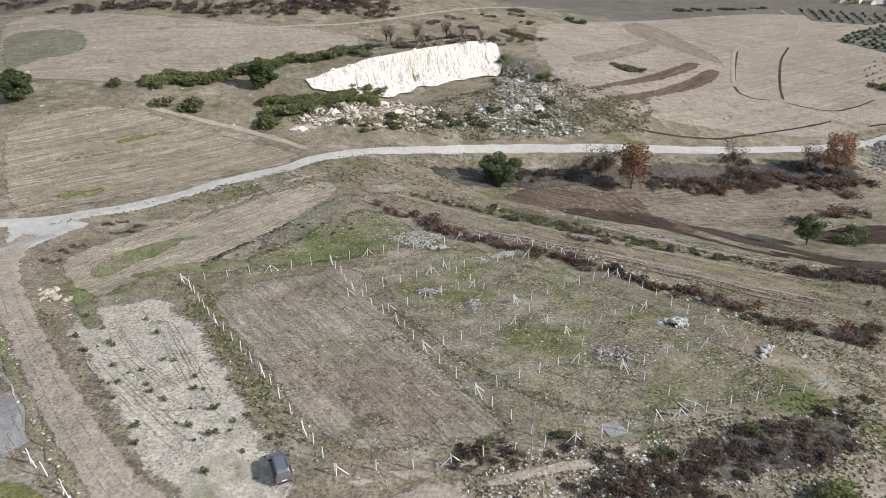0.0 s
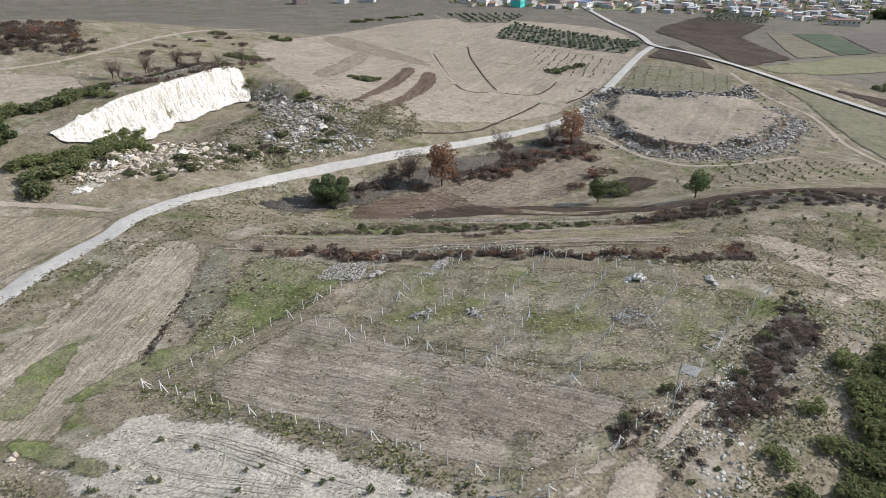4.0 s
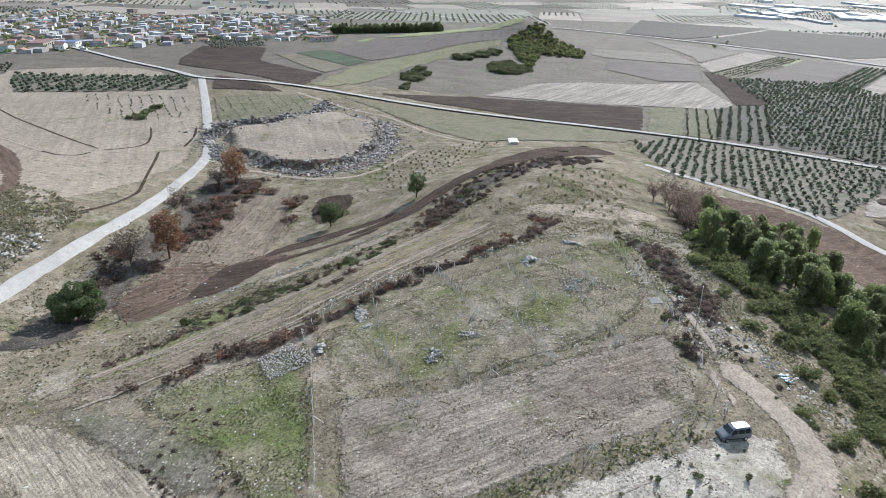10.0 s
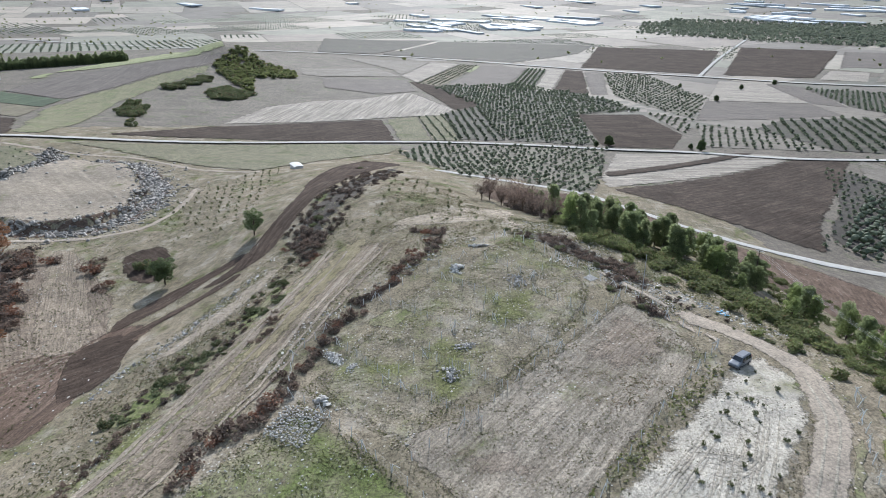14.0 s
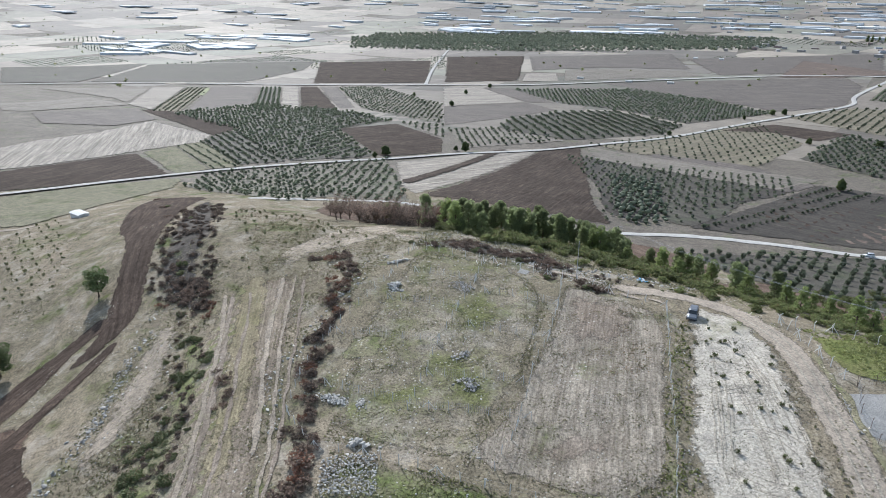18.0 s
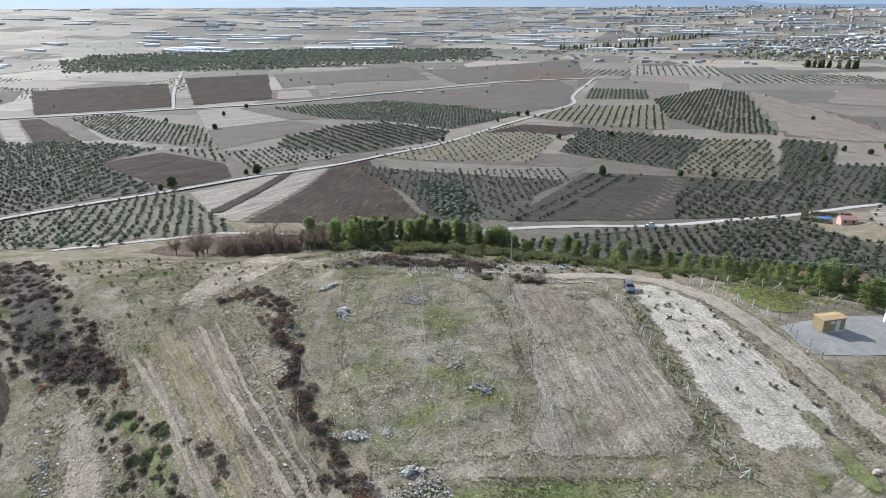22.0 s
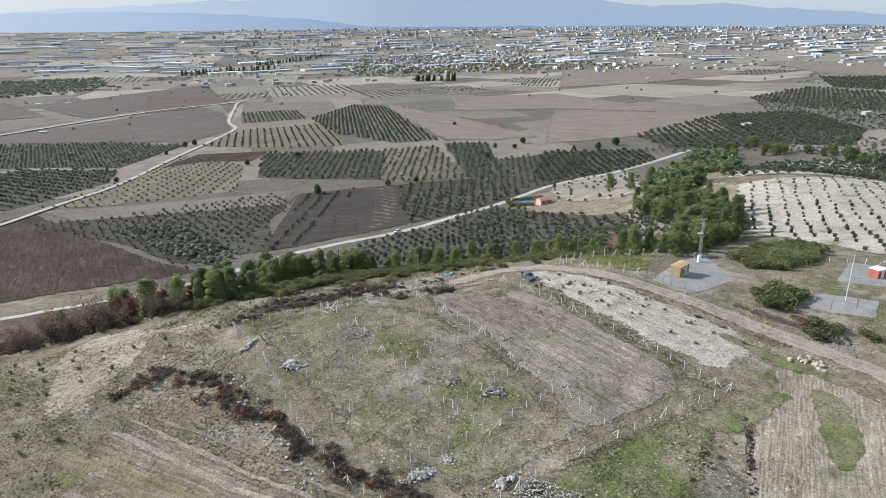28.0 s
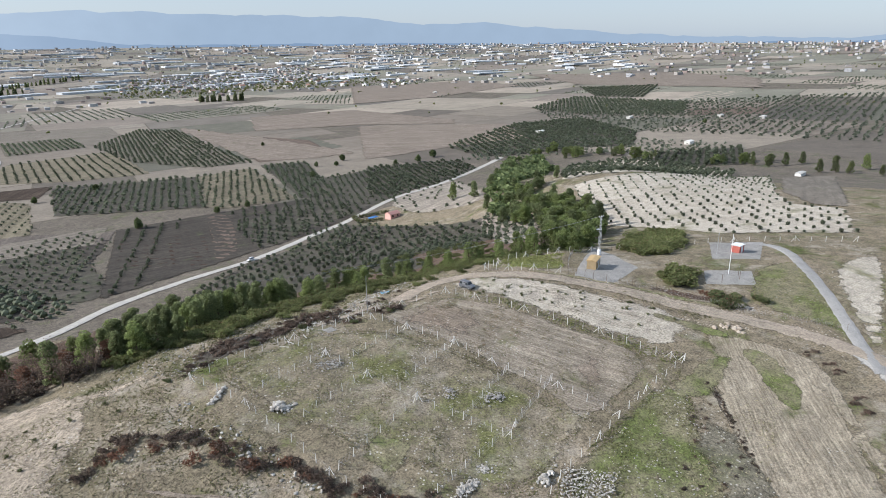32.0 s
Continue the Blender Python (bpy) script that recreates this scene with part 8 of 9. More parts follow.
        b = bmesh.new()
        limb(b, (0.3, s * 0.6, 1.85), (-1.6, s * 0.6, 1.84), 0.022, 0.022, 6)
        for px in (0.3, -0.6, -1.6):
            limb(b, (px, s * 0.6, 1.74), (px, s * 0.6, 1.86), 0.018, 0.018, 5)
        part("roof_rail", b, M_BLACK, root)
    plate("grille", [(2.14, 0.42, 0.5), (2.14, -0.42, 0.5), (2.1, -0.42, 0.64), (2.1, 0.42, 0.64)][::-1], M_BLACK)
    plate("number_plate", [(-2.14, 0.26, 0.6), (-2.14, -0.26, 0.6), (-2.14, -0.26, 0.72), (-2.14, 0.26, 0.72)], M_CAR_W)
    for title, px in (("front_bumper", 2.06), ("rear_bumper", -2.08)):
        b = bmesh.new()
        box(b, 0.16, 1.62, 0.2, (px, 0, 0.28), 0, 0.92, 0.03)
        part(title, b, M_BLACK, root)
    if opened:
        plate("door_opening", [(-0.05, -0.9, 0.42), (-0.95, -0.9, 0.42), (-0.95, -0.74, 1.62), (-0.05, -0.74, 1.62)], M_SEAT, "dark opening of the side door", 0.006)
        plate("sliding_door", [(-0.9, -1.02, 0.36), (-1.8, -1.02, 0.36), (-1.8, -0.98, 1.08), (-0.9, -0.98, 1.08)], paint, "side door slid open", 0.05)
        plate("door_window", [(-0.95, -0.97, 1.1), (-1.75, -0.97, 1.1), (-1.75, -0.82, 1.6), (-0.95, -0.82, 1.6)], M_GLASS)
    for px in (1.35, -1.3):
        for s in (1, -1):
            b = bmesh.new()
            bmesh.ops.create_cone(b, cap_ends=True, segments=20, radius1=0.32, radius2=0.32, depth=0.2)
            bmesh.ops.bevel(b, geom=[e for e in b.edges if len(e.link_faces) == 2 and e.calc_face_angle() > 1], offset=0.03, segments=2, affect="EDGES")
            tyre = part("wheel", b, M_TYRE, root, at=Matrix.Translation((px, s * 0.83, 0.32)) @ Matrix.Rotation(radians(90), 4, "X"))
            b = bmesh.new()
            bmesh.ops.create_cone(b, cap_ends=True, segments=16, radius1=0.2, radius2=0.17, depth=0.03)
            part("rim", b, M_RIM, tyre, at=Matrix.Translation((0, 0, -s * 0.105)))
    slope = Vector((lz(x - .6, y) - lz(x + .6, y), lz(x, y - .6) - lz(x, y + .6), 1.2)).normalized()
    root.matrix_world = Matrix.Translation((x, y, lz(x, y) + 0.1)) @ Vector((0, 0, 1)).rotation_difference(slope).to_matrix().to_4x4() @ Matrix.Rotation(turn, 4, "Z") @ Matrix.Diagonal((0.92, 0.95, 1.0, 1.0))
    return root


van("van", -16.8, 47.6, radians(114), M_CAR, "silver-grey compact van parked with its side door open", True)
van("van", 12.6, -143.5, radians(37), M_CAR_W, "white compact van on the lower road", False)

M_KIOSK = plain_mat("ochre_panel", (0.30, 0.225, 0.13), 0.8, 0.0, 0.12, 1.5)
M_KIOSK_ROOF = plain_mat("ochre_roof", (0.42, 0.30, 0.155), 0.75, 0.0, 0.1, 1.5)
M_DOOR = plain_mat("pale_door", (0.55, 0.57, 0.58), 0.6, 0.0, 0.06)
M_CONC = plain_mat("pale_concrete", (0.6, 0.6, 0.58), 0.9, 0.0, 0.12, 2.0, bump=0.1)
M_STEEL = plain_mat("galvanised_steel", (0.42, 0.43, 0.44), 0.5, 0.6, 0.15, 3.0)
M_REDPAINT = plain_mat("red_paint", (0.38, 0.11, 0.085), 0.7, 0.0, 0.1)
M_PINKWALL = plain_mat("pink_render", (0.62, 0.36, 0.32), 0.9, 0.0, 0.08)
M_POOL = plain_mat("pool_blue", (0.05, 0.17, 0.42), 0.15, 0.0, 0.1)


def kiosk(x, y, turn):
    root = new("kiosk")
    tagged(root, "ochre prefabricated hut on the grey gravel pad", "hut")
    b = bmesh.new()
    box(b, 4.6, 2.4, 2.35, (0, 0, 0), 0, 1.0, 0.03)
    part("wall", b, M_KIOSK, root)
    b = bmesh.new()
    box(b, 4.9, 2.7, 0.12, (0, 0, 2.35), 0, 1.0, 0.02)
    shell(b, [(-2.45, [(-1.35, 2.47), (0, 2.68), (1.35, 2.47)]), (2.45, [(-1.35, 2.47), (0, 2.68), (1.35, 2.47)])])
    part("roof", b, M_KIOSK_ROOF, root)
    b = bmesh.new()
    box(b, 0.85, 0.06, 2.0, (-0.75, 1.21, 0.1), 0, 1.0, 0.01)
    part("door", b, M_DOOR, root, "pale grey door")
    b = bmesh.new()
    box(b, 0.8, 0.05, 0.5, (0.45, 1.21, 1.55), 0, 1.0, 0.01)
    part("sign", b, M_DOOR, root, "pale panel with no lettering")
    b = bmesh.new()
    for dx, dz, w, h in ((0, 0.0, 1.2, 0.12), (0, 1.1, 1.2, 0.12), (-0.54, 0, 0.12, 1.2), (0.54, 0, 0.12, 1.2)):
        box(b, 0.06, w, h, (-2.32, dx, 0.75 + dz))
    part("window_frame", b, M_KIOSK_ROOF, root)
    b = bmesh.new()
    for k in range(5):
        box(b, 0.05, 0.96, 0.07, (-2.315, 0, 0.95 + 0.19 * k))
    part("grille", b, M_BLACK, root)
    root.matrix_world = Matrix.Translation((x, y, lz(x, y) - 0.02)) @ Matrix.Rotation(turn, 4, "Z")
    # the hut's foot on a slight slope
    b = bmesh.new()
    box(b, 4.8, 2.6, 0.5, (0, 0, -0.42), 0, 1.0, 0.02)
    part("plinth", b, M_CONC, root)


kiosk(-52.3, 48.6, radians(41))


def lattice_mast(x, y, height, turn):
    root = new("lattice_mast")
    tagged(root, "grey lattice power mast on a white concrete foot", "mast")
    b = bmesh.new()
    box(b, 0.75, 0.75, 2.0, (0, 0, -0.2), 0, 0.9, 0.03)
    part("foot", b, M_CAR_W, root, "white painted concrete foot")
    for k, (sx, sy) in enumerate(((1, 1), (1, -1), (-1, -1), (-1, 1))):
        b = bmesh.new()
        limb(b, (sx * 0.3, sy * 0.3, 1.6), (sx * 0.14, sy * 0.14, height), 0.045, 0.04, 4)
        part("leg", b, M_STEEL, root)
    b = bmesh.new()
    n = 13
    for k in range(n):
        z0, z1 = 1.7 + (height - 1.8) * k / n, 1.7 + (height - 1.8) * (k + 1) / n
        r0, r1 = 0.3 - 0.16 * k / n, 0.3 - 0.16 * (k + 1) / n
        for j in range(4):
            a, c = (j + k % 2) % 4, (j + 1 - k % 2) % 4
            q = [(1, 1), (1, -1), (-1, -1), (-1, 1)]
            limb(b, (q[a][0] * r0, q[a][1] * r0, z0), (q[c][0] * r1, q[c][1] * r1, z1), 0.022, 0.022, 3)
    part("bracing", b, M_STEEL, root)
    b = bmesh.new()
    for z, w in ((height - 0.2, 2.0), (height - 1.1, 1.4)):
        box(b, w, 0.1, 0.1, (0, 0, z))
    part("crossarm", b, M_STEEL, root)
    for k in (-0.9, 0, 0.9):
        b = bmesh.new()
        limb(b, (k, 0, height - 0.1), (k, 0, height + 0.3), 0.06, 0.04, 6)
        part("insulator", b, M_CAR_W, root)
    b = bmesh.new()
    box(b, 1.1, 1.3, 0.08, (0.75, 0, height - 3.6))
    for sy in (-0.6, 0.6):
        limb(b, (1.25, sy, height - 3.6), (1.25, sy, height - 2.8), 0.02, 0.02, 4)
        limb(b, (0.2, sy, height - 2.8), (1.25, sy, height - 2.8), 0.02, 0.02, 4)
        limb(b, (1.25, sy, height - 3.6), (0.2, sy * 0.3, height - 4.6), 0.025, 0.025, 4)
    part("platform", b, M_STEEL, root)
    root.matrix_world = Matrix.Translation((x, y, lz(x, y))) @ Matrix.Rotation(turn, 4, "Z")


lattice_mast(-62.2, 37.6, 11.2, radians(20))


def wood_pole(x, y, height, thick, label, arm=False, material=None):
    root = new("pole")
    tagged(root, label, "pole")
    b = bmesh.new()
    limb(b, (0, 0, -0.4), (0.05, 0.02, height), thick, thick * 0.7, 8)
    part("shaft", b, material or M_BARK, root)
    b = bmesh.new()
    if arm:
        box(b, 1.6, 0.09, 0.1, (0, 0, height - 0.25))
    else:
        box(b, 0.16, 0.16, 0.12, (0.05, 0.02, height - 0.03), 0, 0.8)
    part("crossarm" if arm else "cap", b, M_STEEL, root)
    root.matrix_world = Matrix.Translation((x, y, lz(x, y))) @ Matrix.Rotation(radians(35), 4, "Z")
    return root


wood_pole(8.6, 49.2, 8.2, 0.09, "thin grey metal pole beside the fence", False, M_STEEL)
wood_pole(30, 6, 9.0, 0.14, "wooden cable pole among the pines", True)
wood_pole(-81.5, 65.3, 10.5, 0.08, "tall white pole on the gravel pad", False, M_CAR_W)
for dx, dy in ((-3.5, 0.5), (-2.2, 2.2), (3.2, 1.8)):
    wood_pole(-79.5 + dx, 66.5 + dy, 2.4, 0.08, "short rusty post on the gravel pad", False, M_RUSTED)
wood_pole(-92, 51, 6.0, 0.07, "thin grey pole beside the red and white cabin", True, M_STEEL)


def cable(a, b, sag, label):
    bm = bmesh.new()
    a, b = Vector(a), Vector(b)
    pts = [a.lerp(b, k / 16) - Vector((0, 0, sag * 4 * (k / 16) * (1 - k / 16))) for k in range(17)]
    d = (b - a).normalized()
    u, w = d.orthogonal().normalized(), d.cross(d.orthogonal().normalized())
    rings = [[bm.verts.new(p + (u * math.cos(k * 1.5708) + w * math.sin(k * 1.5708)) * 0.014) for k in range(4)] for p in pts]
    for p, q in zip(rings, rings[1:]):
        for k in range(4):
            bm.faces.new((p[k], p[(k + 1) % 4], q[(k + 1) % 4], q[k]))
    tagged(new("cable", to_mesh(bm, "cable", M_STEEL)), label, "cable", "power cables")


for k in (-0.7, 0, 0.7):
    cable((-62.2 + k, 37.6 + k * 0.4, lz(-62.2, 37.6) + 11.3), (30 + k, 6 + k * .6, lz(30, 6) + 8.85), 2.2, "thin black power cable above the pines")


def cabin(x, y, turn):
    root = new("cabin")
    tagged(root, "small red and white equipment cabin on gravel", "hut")
    b = bmesh.new()
    box(b, 3.0, 2.4, 2.3, (0, 0, -0.1), 0, 1.0, 0.03)
    part("wall", b, M_REDPAINT, root)
    b = bmesh.new()
    box(b, 3.3, 2.7, 0.14, (0, 0, 2.2), 0, 1.0, 0.02)
    part("roof", b, M_CAR_W, root, "flat white roof")
    for k, w in ((-1, 0), (1, 0)):
        b = bmesh.new()
        box(b, 1.1, 0.06, 2.0, (0, k * 1.22, 0.05), 0, 1.0, 0.01)
        part("door", b, M_CAR_W, root, "white door")
    root.matrix_world = Matrix.Translation((x, y, lz(x, y))) @ Matrix.Rotation(turn, 4, "Z")


cabin(-98.2, 52.3, radians(20))


def gabled(name, x, y, turn, w, d, h, rise, wall, roof, label, windows=0, over=0.3, group=""):
    """A small house: walls, pitched roof, door and windows."""
    root = new(name)
    tagged(root, label, "house", group)
    b = bmesh.new()
    shell(b, [(-w / 2, [(-d / 2, -1.2), (-d / 2, h), (0, h + rise), (d / 2, h), (d / 2, -1.2)]), (w / 2, [(-d / 2, -1.2), (-d / 2, h), (0, h + rise), (d / 2, h), (d / 2, -1.2)])])
    part("wall", b, wall, root)
    b = bmesh.new()
    k = (d / 2 + over) / (d / 2)
    low = h + rise * (1 - k)
    shell(b, [(-w / 2 - over, [(-d / 2 * k, low), (-d / 2 * k, low + 0.15), (0, h + rise + 0.17), (d / 2 * k, low + 0.15), (d / 2 * k, low), (0, h + rise + 0.02)]), (w / 2 + over, [(-d / 2 * k, low), (-d / 2 * k, low + 0.15), (0, h + rise + 0.17), (d / 2 * k, low + 0.15), (d / 2 * k, low), (0, h + rise + 0.02)])])
    part("roof", b, roof, root)
    for k in range(windows):
        for s in (-1, 1):
            b = bmesh.new()
            box(b, 1.0, 0.08, 1.1, (-w / 2 + w * (k + 0.5) / windows, s * d / 2, h * 0.4))
            part("window", b, M_GLASS, root)
    root.matrix_world = Matrix.Translation((x, y, lz(x, y))) @ Matrix.Rotation(turn, 4, "Z")
    return root


gabled("cottage", -70.5, -165.5, radians(20), 7.0, 5.0, 2.7, 1.1, M_PINKWALL, plain_mat("pink_roof", (0.40, 0.22, 0.2), 0.85, 0.0, 0.1), "pink cottage with a red roof beside a clipped hedge", 2)
for a, b in (((-53, -188), (-53.5, -174)), ((-53.5, -174), (-65, -165)), ((-53, -188), (-74, -180))):
    n = int(math.dist(a, b) / 1.3)
    for k in range(n):
        x, y = a[0] + (b[0] - a[0]) * k / n, a[1] + (b[1] - a[1]) * k / n
        ob = new("hedge_shrub", sapling[k % 2])
        ob.matrix_world = stand(x, y, k * 1.3, 1.7, 0.0, 1.25)
        tagged(ob, "clipped yellow-green hedge shrub round the yard", "hedge", "hedge of the cottage")
b = bmesh.new()
box(b, 6.0, 3.2, 0.5, (0, 0, 0), 0, 1.0, 0.05)
pool = tagged(new("pool", to_mesh(b, "pool", M_POOL)), "blue garden pool beside the pink cottage", "pool")
pool.matrix_world = Matrix.Translation((-63, -178.5, lz(-63, -178.5))) @ Matrix.Rotation(radians(30), 4, "Z")
gabled("shed", 214.5, 105.6, radians(15), 7.0, 4.0, 1.6, 0.3, M_WHITE, M_WHITE, "low white shed in the meadow")
b = bmesh.new()
box(b, 3.2, 2.2, 0.06, (0, 0, 0.02), 0, 1.0, 0.02)
slab = tagged(new("pale_slab", to_mesh(b, "pale_slab", M_GRAVEL)), "pale patch of spilled gravel inside the fence", "gravel")
slab.matrix_world = Matrix.Translation((19, 54.8, lz(19, 54.8))) @ Matrix.Rotation(radians(20), 4, "Z")
M_BLUE = plain_mat("blue_plastic", (0.12, 0.32, 0.5), 0.5, 0.0, 0.2)
b = bmesh.new()
for k in range(14):
    q = random.Random(k)
    box(b, q.uniform(.2, .6), q.uniform(.1, .4), q.uniform(.05, .2), (q.gauss(0, .6), q.gauss(0, .5), 0.0), q.uniform(0, 3))
litter = tagged(new("litter", to_mesh(b, "litter", M_BLUE)), "heap of blue plastic litter beside the track", "litter")
litter.matrix_world = Matrix.Translation((0.5, 37.5, lz(0.5, 37.5)))
for x, y, turn in ((27, 58.3, 30), (28.2, 59.2, 55), (24, 57, 10)):
    ob = new("loose_post", POST)
    ob.matrix_world = Matrix.Translation((x, y, lz(x, y) + 0.12)) @ Euler((radians(90), 0, radians(turn))).to_matrix().to_4x4()
    tagged(ob, "white concrete post lying on the ground", "post", "loose posts")


# ---- the far plain, villages and mountains ----
def tones(name, colours, grain=0.02):
    """One of some flat tones for each separate piece, with a little variation."""
    m, nt, out = start(name, 0.85, 0.0, 0.25)
    r = node(nt, "NewGeometry").outputs["Random Per Island"]
    pick = node(nt, "ValToRGB", i0=r)
    pick.color_ramp.interpolation = "CONSTANT"
    while len(pick.color_ramp.elements) < len(colours):
        pick.color_ramp.elements.new(0.5)
    for k, c in enumerate(colours):
        pick.color_ramp.elements[k].position = k / len(colours)
        # every tone is drawn towards grey, a haze painted into far things
        pick.color_ramp.elements[k].color = rgba(muted(c, 0.22))
    at = node(nt, "TexCoord").outputs["Object"]
    spots = node(nt, "TexNoise", Vector=at, Scale=grain, Detail=8.0, Roughness=0.7).outputs["Fac"]
    fine = node(nt, "TexNoise", Vector=at, Scale=grain * 14, Detail=4.0, Roughness=0.7).outputs["Fac"]
    col = blend(nt, 0.8, pick.outputs[0], blend(nt, ramp(nt, spots, 0.3, 0.7), (0.72,) * 3, (1.25,) * 3), "MULTIPLY")
    col = blend(nt, 0.8, col, blend(nt, ramp(nt, fine, 0.3, 0.7), (0.7,) * 3, (1.3,) * 3), "MULTIPLY")
    nt.links.new(col, out.inputs["Base Color"])
    return m


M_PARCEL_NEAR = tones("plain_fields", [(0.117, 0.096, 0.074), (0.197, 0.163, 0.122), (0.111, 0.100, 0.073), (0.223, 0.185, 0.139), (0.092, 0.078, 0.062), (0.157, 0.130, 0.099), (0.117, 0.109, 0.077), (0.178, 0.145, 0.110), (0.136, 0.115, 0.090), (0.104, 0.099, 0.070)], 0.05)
# fields beyond 900 m are paler than the near ones: haze put into the colour
M_PARCEL_HAZED = tones("far_fields", [(0.201, 0.163, 0.127), (0.128, 0.109, 0.087), (0.185, 0.167, 0.122), (0.274, 0.235, 0.178), (0.157, 0.133, 0.106), (0.266, 0.224, 0.167), (0.200, 0.189, 0.134), (0.308, 0.255, 0.193), (0.238, 0.203, 0.157), (0.178, 0.170, 0.122)])
VILLAGE = [(321, 614), (427, 542), (559, 491), (638, 376), (1099, 568), (849, 908), (624, 1011)]


def build_parcels():
    """Patchwork of far fields, each its own quadrilateral."""
    rnd = random.Random(5)
    quads, groves = [], []

    def split(x0, y0, x1, y1, c, s, ox, oy):
        w, h = x1 - x0, y1 - y0
        limit = 120 + 0.03 * math.hypot(ox + x0, oy + y0)
        if max(w, h) > limit * rnd.uniform(0.8, 2.2) or w * h > (limit * 1.6) ** 2:
            k = rnd.uniform(0.3, 0.7)
            if w > h * rnd.uniform(0.7, 1.6):
                split(x0, y0, x0 + w * k, y1, c, s, ox, oy)
                split(x0 + w * k, y0, x1, y1, c, s, ox, oy)
            else:
                split(x0, y0, x1, y0 + h * k, c, s, ox, oy)
                split(x0, y0 + h * k, x1, y1, c, s, ox, oy)
            return
        gap = 1.2
        corners = [(ox + u * c - v * s, oy + u * s + v * c) for u, v in ((x0 + gap, y0 + gap), (x1 - gap, y0 + gap), (x1 - gap, y1 - gap), (x0 + gap, y1 - gap))]
        mx, my = sum(p[0] for p in corners) / 4, sum(p[1] for p in corners) / 4
        far = math.hypot(mx - 60, my)
        if max(float(hills(px, py)) + 42 - 50 * math.tanh((0.032 * py - 0.042 * px) / 50) for px, py in corners) > 4.0 or math.hypot(mx - 700, my - 230) < 300 or (my > 330 and mx < 330) or (mx < -60 and my > -60):
            return
        if far < 330 or min(math.hypot(px - 30, py) for px, py in corners) < 230:
            return
        if inside(VILLAGE, np.array([mx]), np.array([my]))[0] or far > 4700:
            return
        quads.append(corners)
        if 1100 < far < 2100 and rnd.random() < 0.3:
            groves.append(corners)

    for bx in range(-12, 12):
        for by in range(-12, 12):
            a = radians(18 + 14 * math.sin(bx * 1.7 + by * 0.9))
            split(-205, -205, 205, 205, math.cos(a), math.sin(a), bx * 410 + 60, by * 410)
    verts, faces = [], []
    for q in quads:
        d = [Vector(p) for p in q]
        n = 8
        base = len(verts)
        for i in range(n + 1):
            for j in range(n + 1):
                p = d[0].lerp(d[1], i / n).lerp(d[3].lerp(d[2], i / n), j / n)
                verts.append((p.x, p.y))
        for i in range(n):
            for j in range(n):
                a = base + i * (n + 1) + j
                faces.append([a, a + n + 1, a + n + 2, a + 1])
    xy = np.array(verts)
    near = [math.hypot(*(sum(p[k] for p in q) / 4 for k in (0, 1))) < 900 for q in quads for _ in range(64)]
    z = land(xy[:, 0], xy[:, 1]) + 0.05 + 0.00015 * np.hypot(xy[:, 0], xy[:, 1])
    me = link_mesh("far_fields", np.column_stack([xy, z]), faces, M_PARCEL_HAZED)
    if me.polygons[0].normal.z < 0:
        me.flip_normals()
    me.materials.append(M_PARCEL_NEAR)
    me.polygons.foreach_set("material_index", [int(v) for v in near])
    tagged(new("far_fields", me), "patchwork of brown, tan and dull green fields, paled and greyed for haze", "fields", kind="stuff")
    spots = []
    for k, q in enumerate(groves):
        far = math.hypot(sum(p[0] for p in q) / 4, sum(p[1] for p in q) / 4)
        spots.append(lattice(q, 8.0 + far / 250, 7.0 + far / 250, bearing_of(q), 0.5, k, 0.08))
    spots = np.concatenate(spots)
    for poly in [f[0] for f in FIELDS] + [f[0] for f in ROWED_GROVES] + [f[0] for f in GROVES]:
        spots = spots[~inside(poly, spots[:, 0], spots[:, 1])]
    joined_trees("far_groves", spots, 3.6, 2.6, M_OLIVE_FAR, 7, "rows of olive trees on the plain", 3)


build_parcels()
# lighter evergreen leaves stand in for the haze over this dark scrub
joined_trees("hill_scrub", lattice([(670, 174), (714, 157), (727, 146), (675, 88), (625, 91), (614, 133), (522, 133), (640, 171)], 4.6, 4.6, 10, 1.6, 19, 0.12), 6.0, 3.6, M_HEDGE, 20, "dense dark scrub on the far hill", 2)
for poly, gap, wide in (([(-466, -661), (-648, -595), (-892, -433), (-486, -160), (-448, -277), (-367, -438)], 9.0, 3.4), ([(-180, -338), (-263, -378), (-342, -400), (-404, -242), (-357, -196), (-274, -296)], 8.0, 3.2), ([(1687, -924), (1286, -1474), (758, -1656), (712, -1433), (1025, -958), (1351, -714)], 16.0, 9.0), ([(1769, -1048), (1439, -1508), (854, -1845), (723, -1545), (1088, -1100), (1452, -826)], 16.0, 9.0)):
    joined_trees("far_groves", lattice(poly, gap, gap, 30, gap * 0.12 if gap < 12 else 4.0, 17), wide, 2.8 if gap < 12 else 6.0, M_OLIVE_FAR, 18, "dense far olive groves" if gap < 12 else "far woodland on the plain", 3)


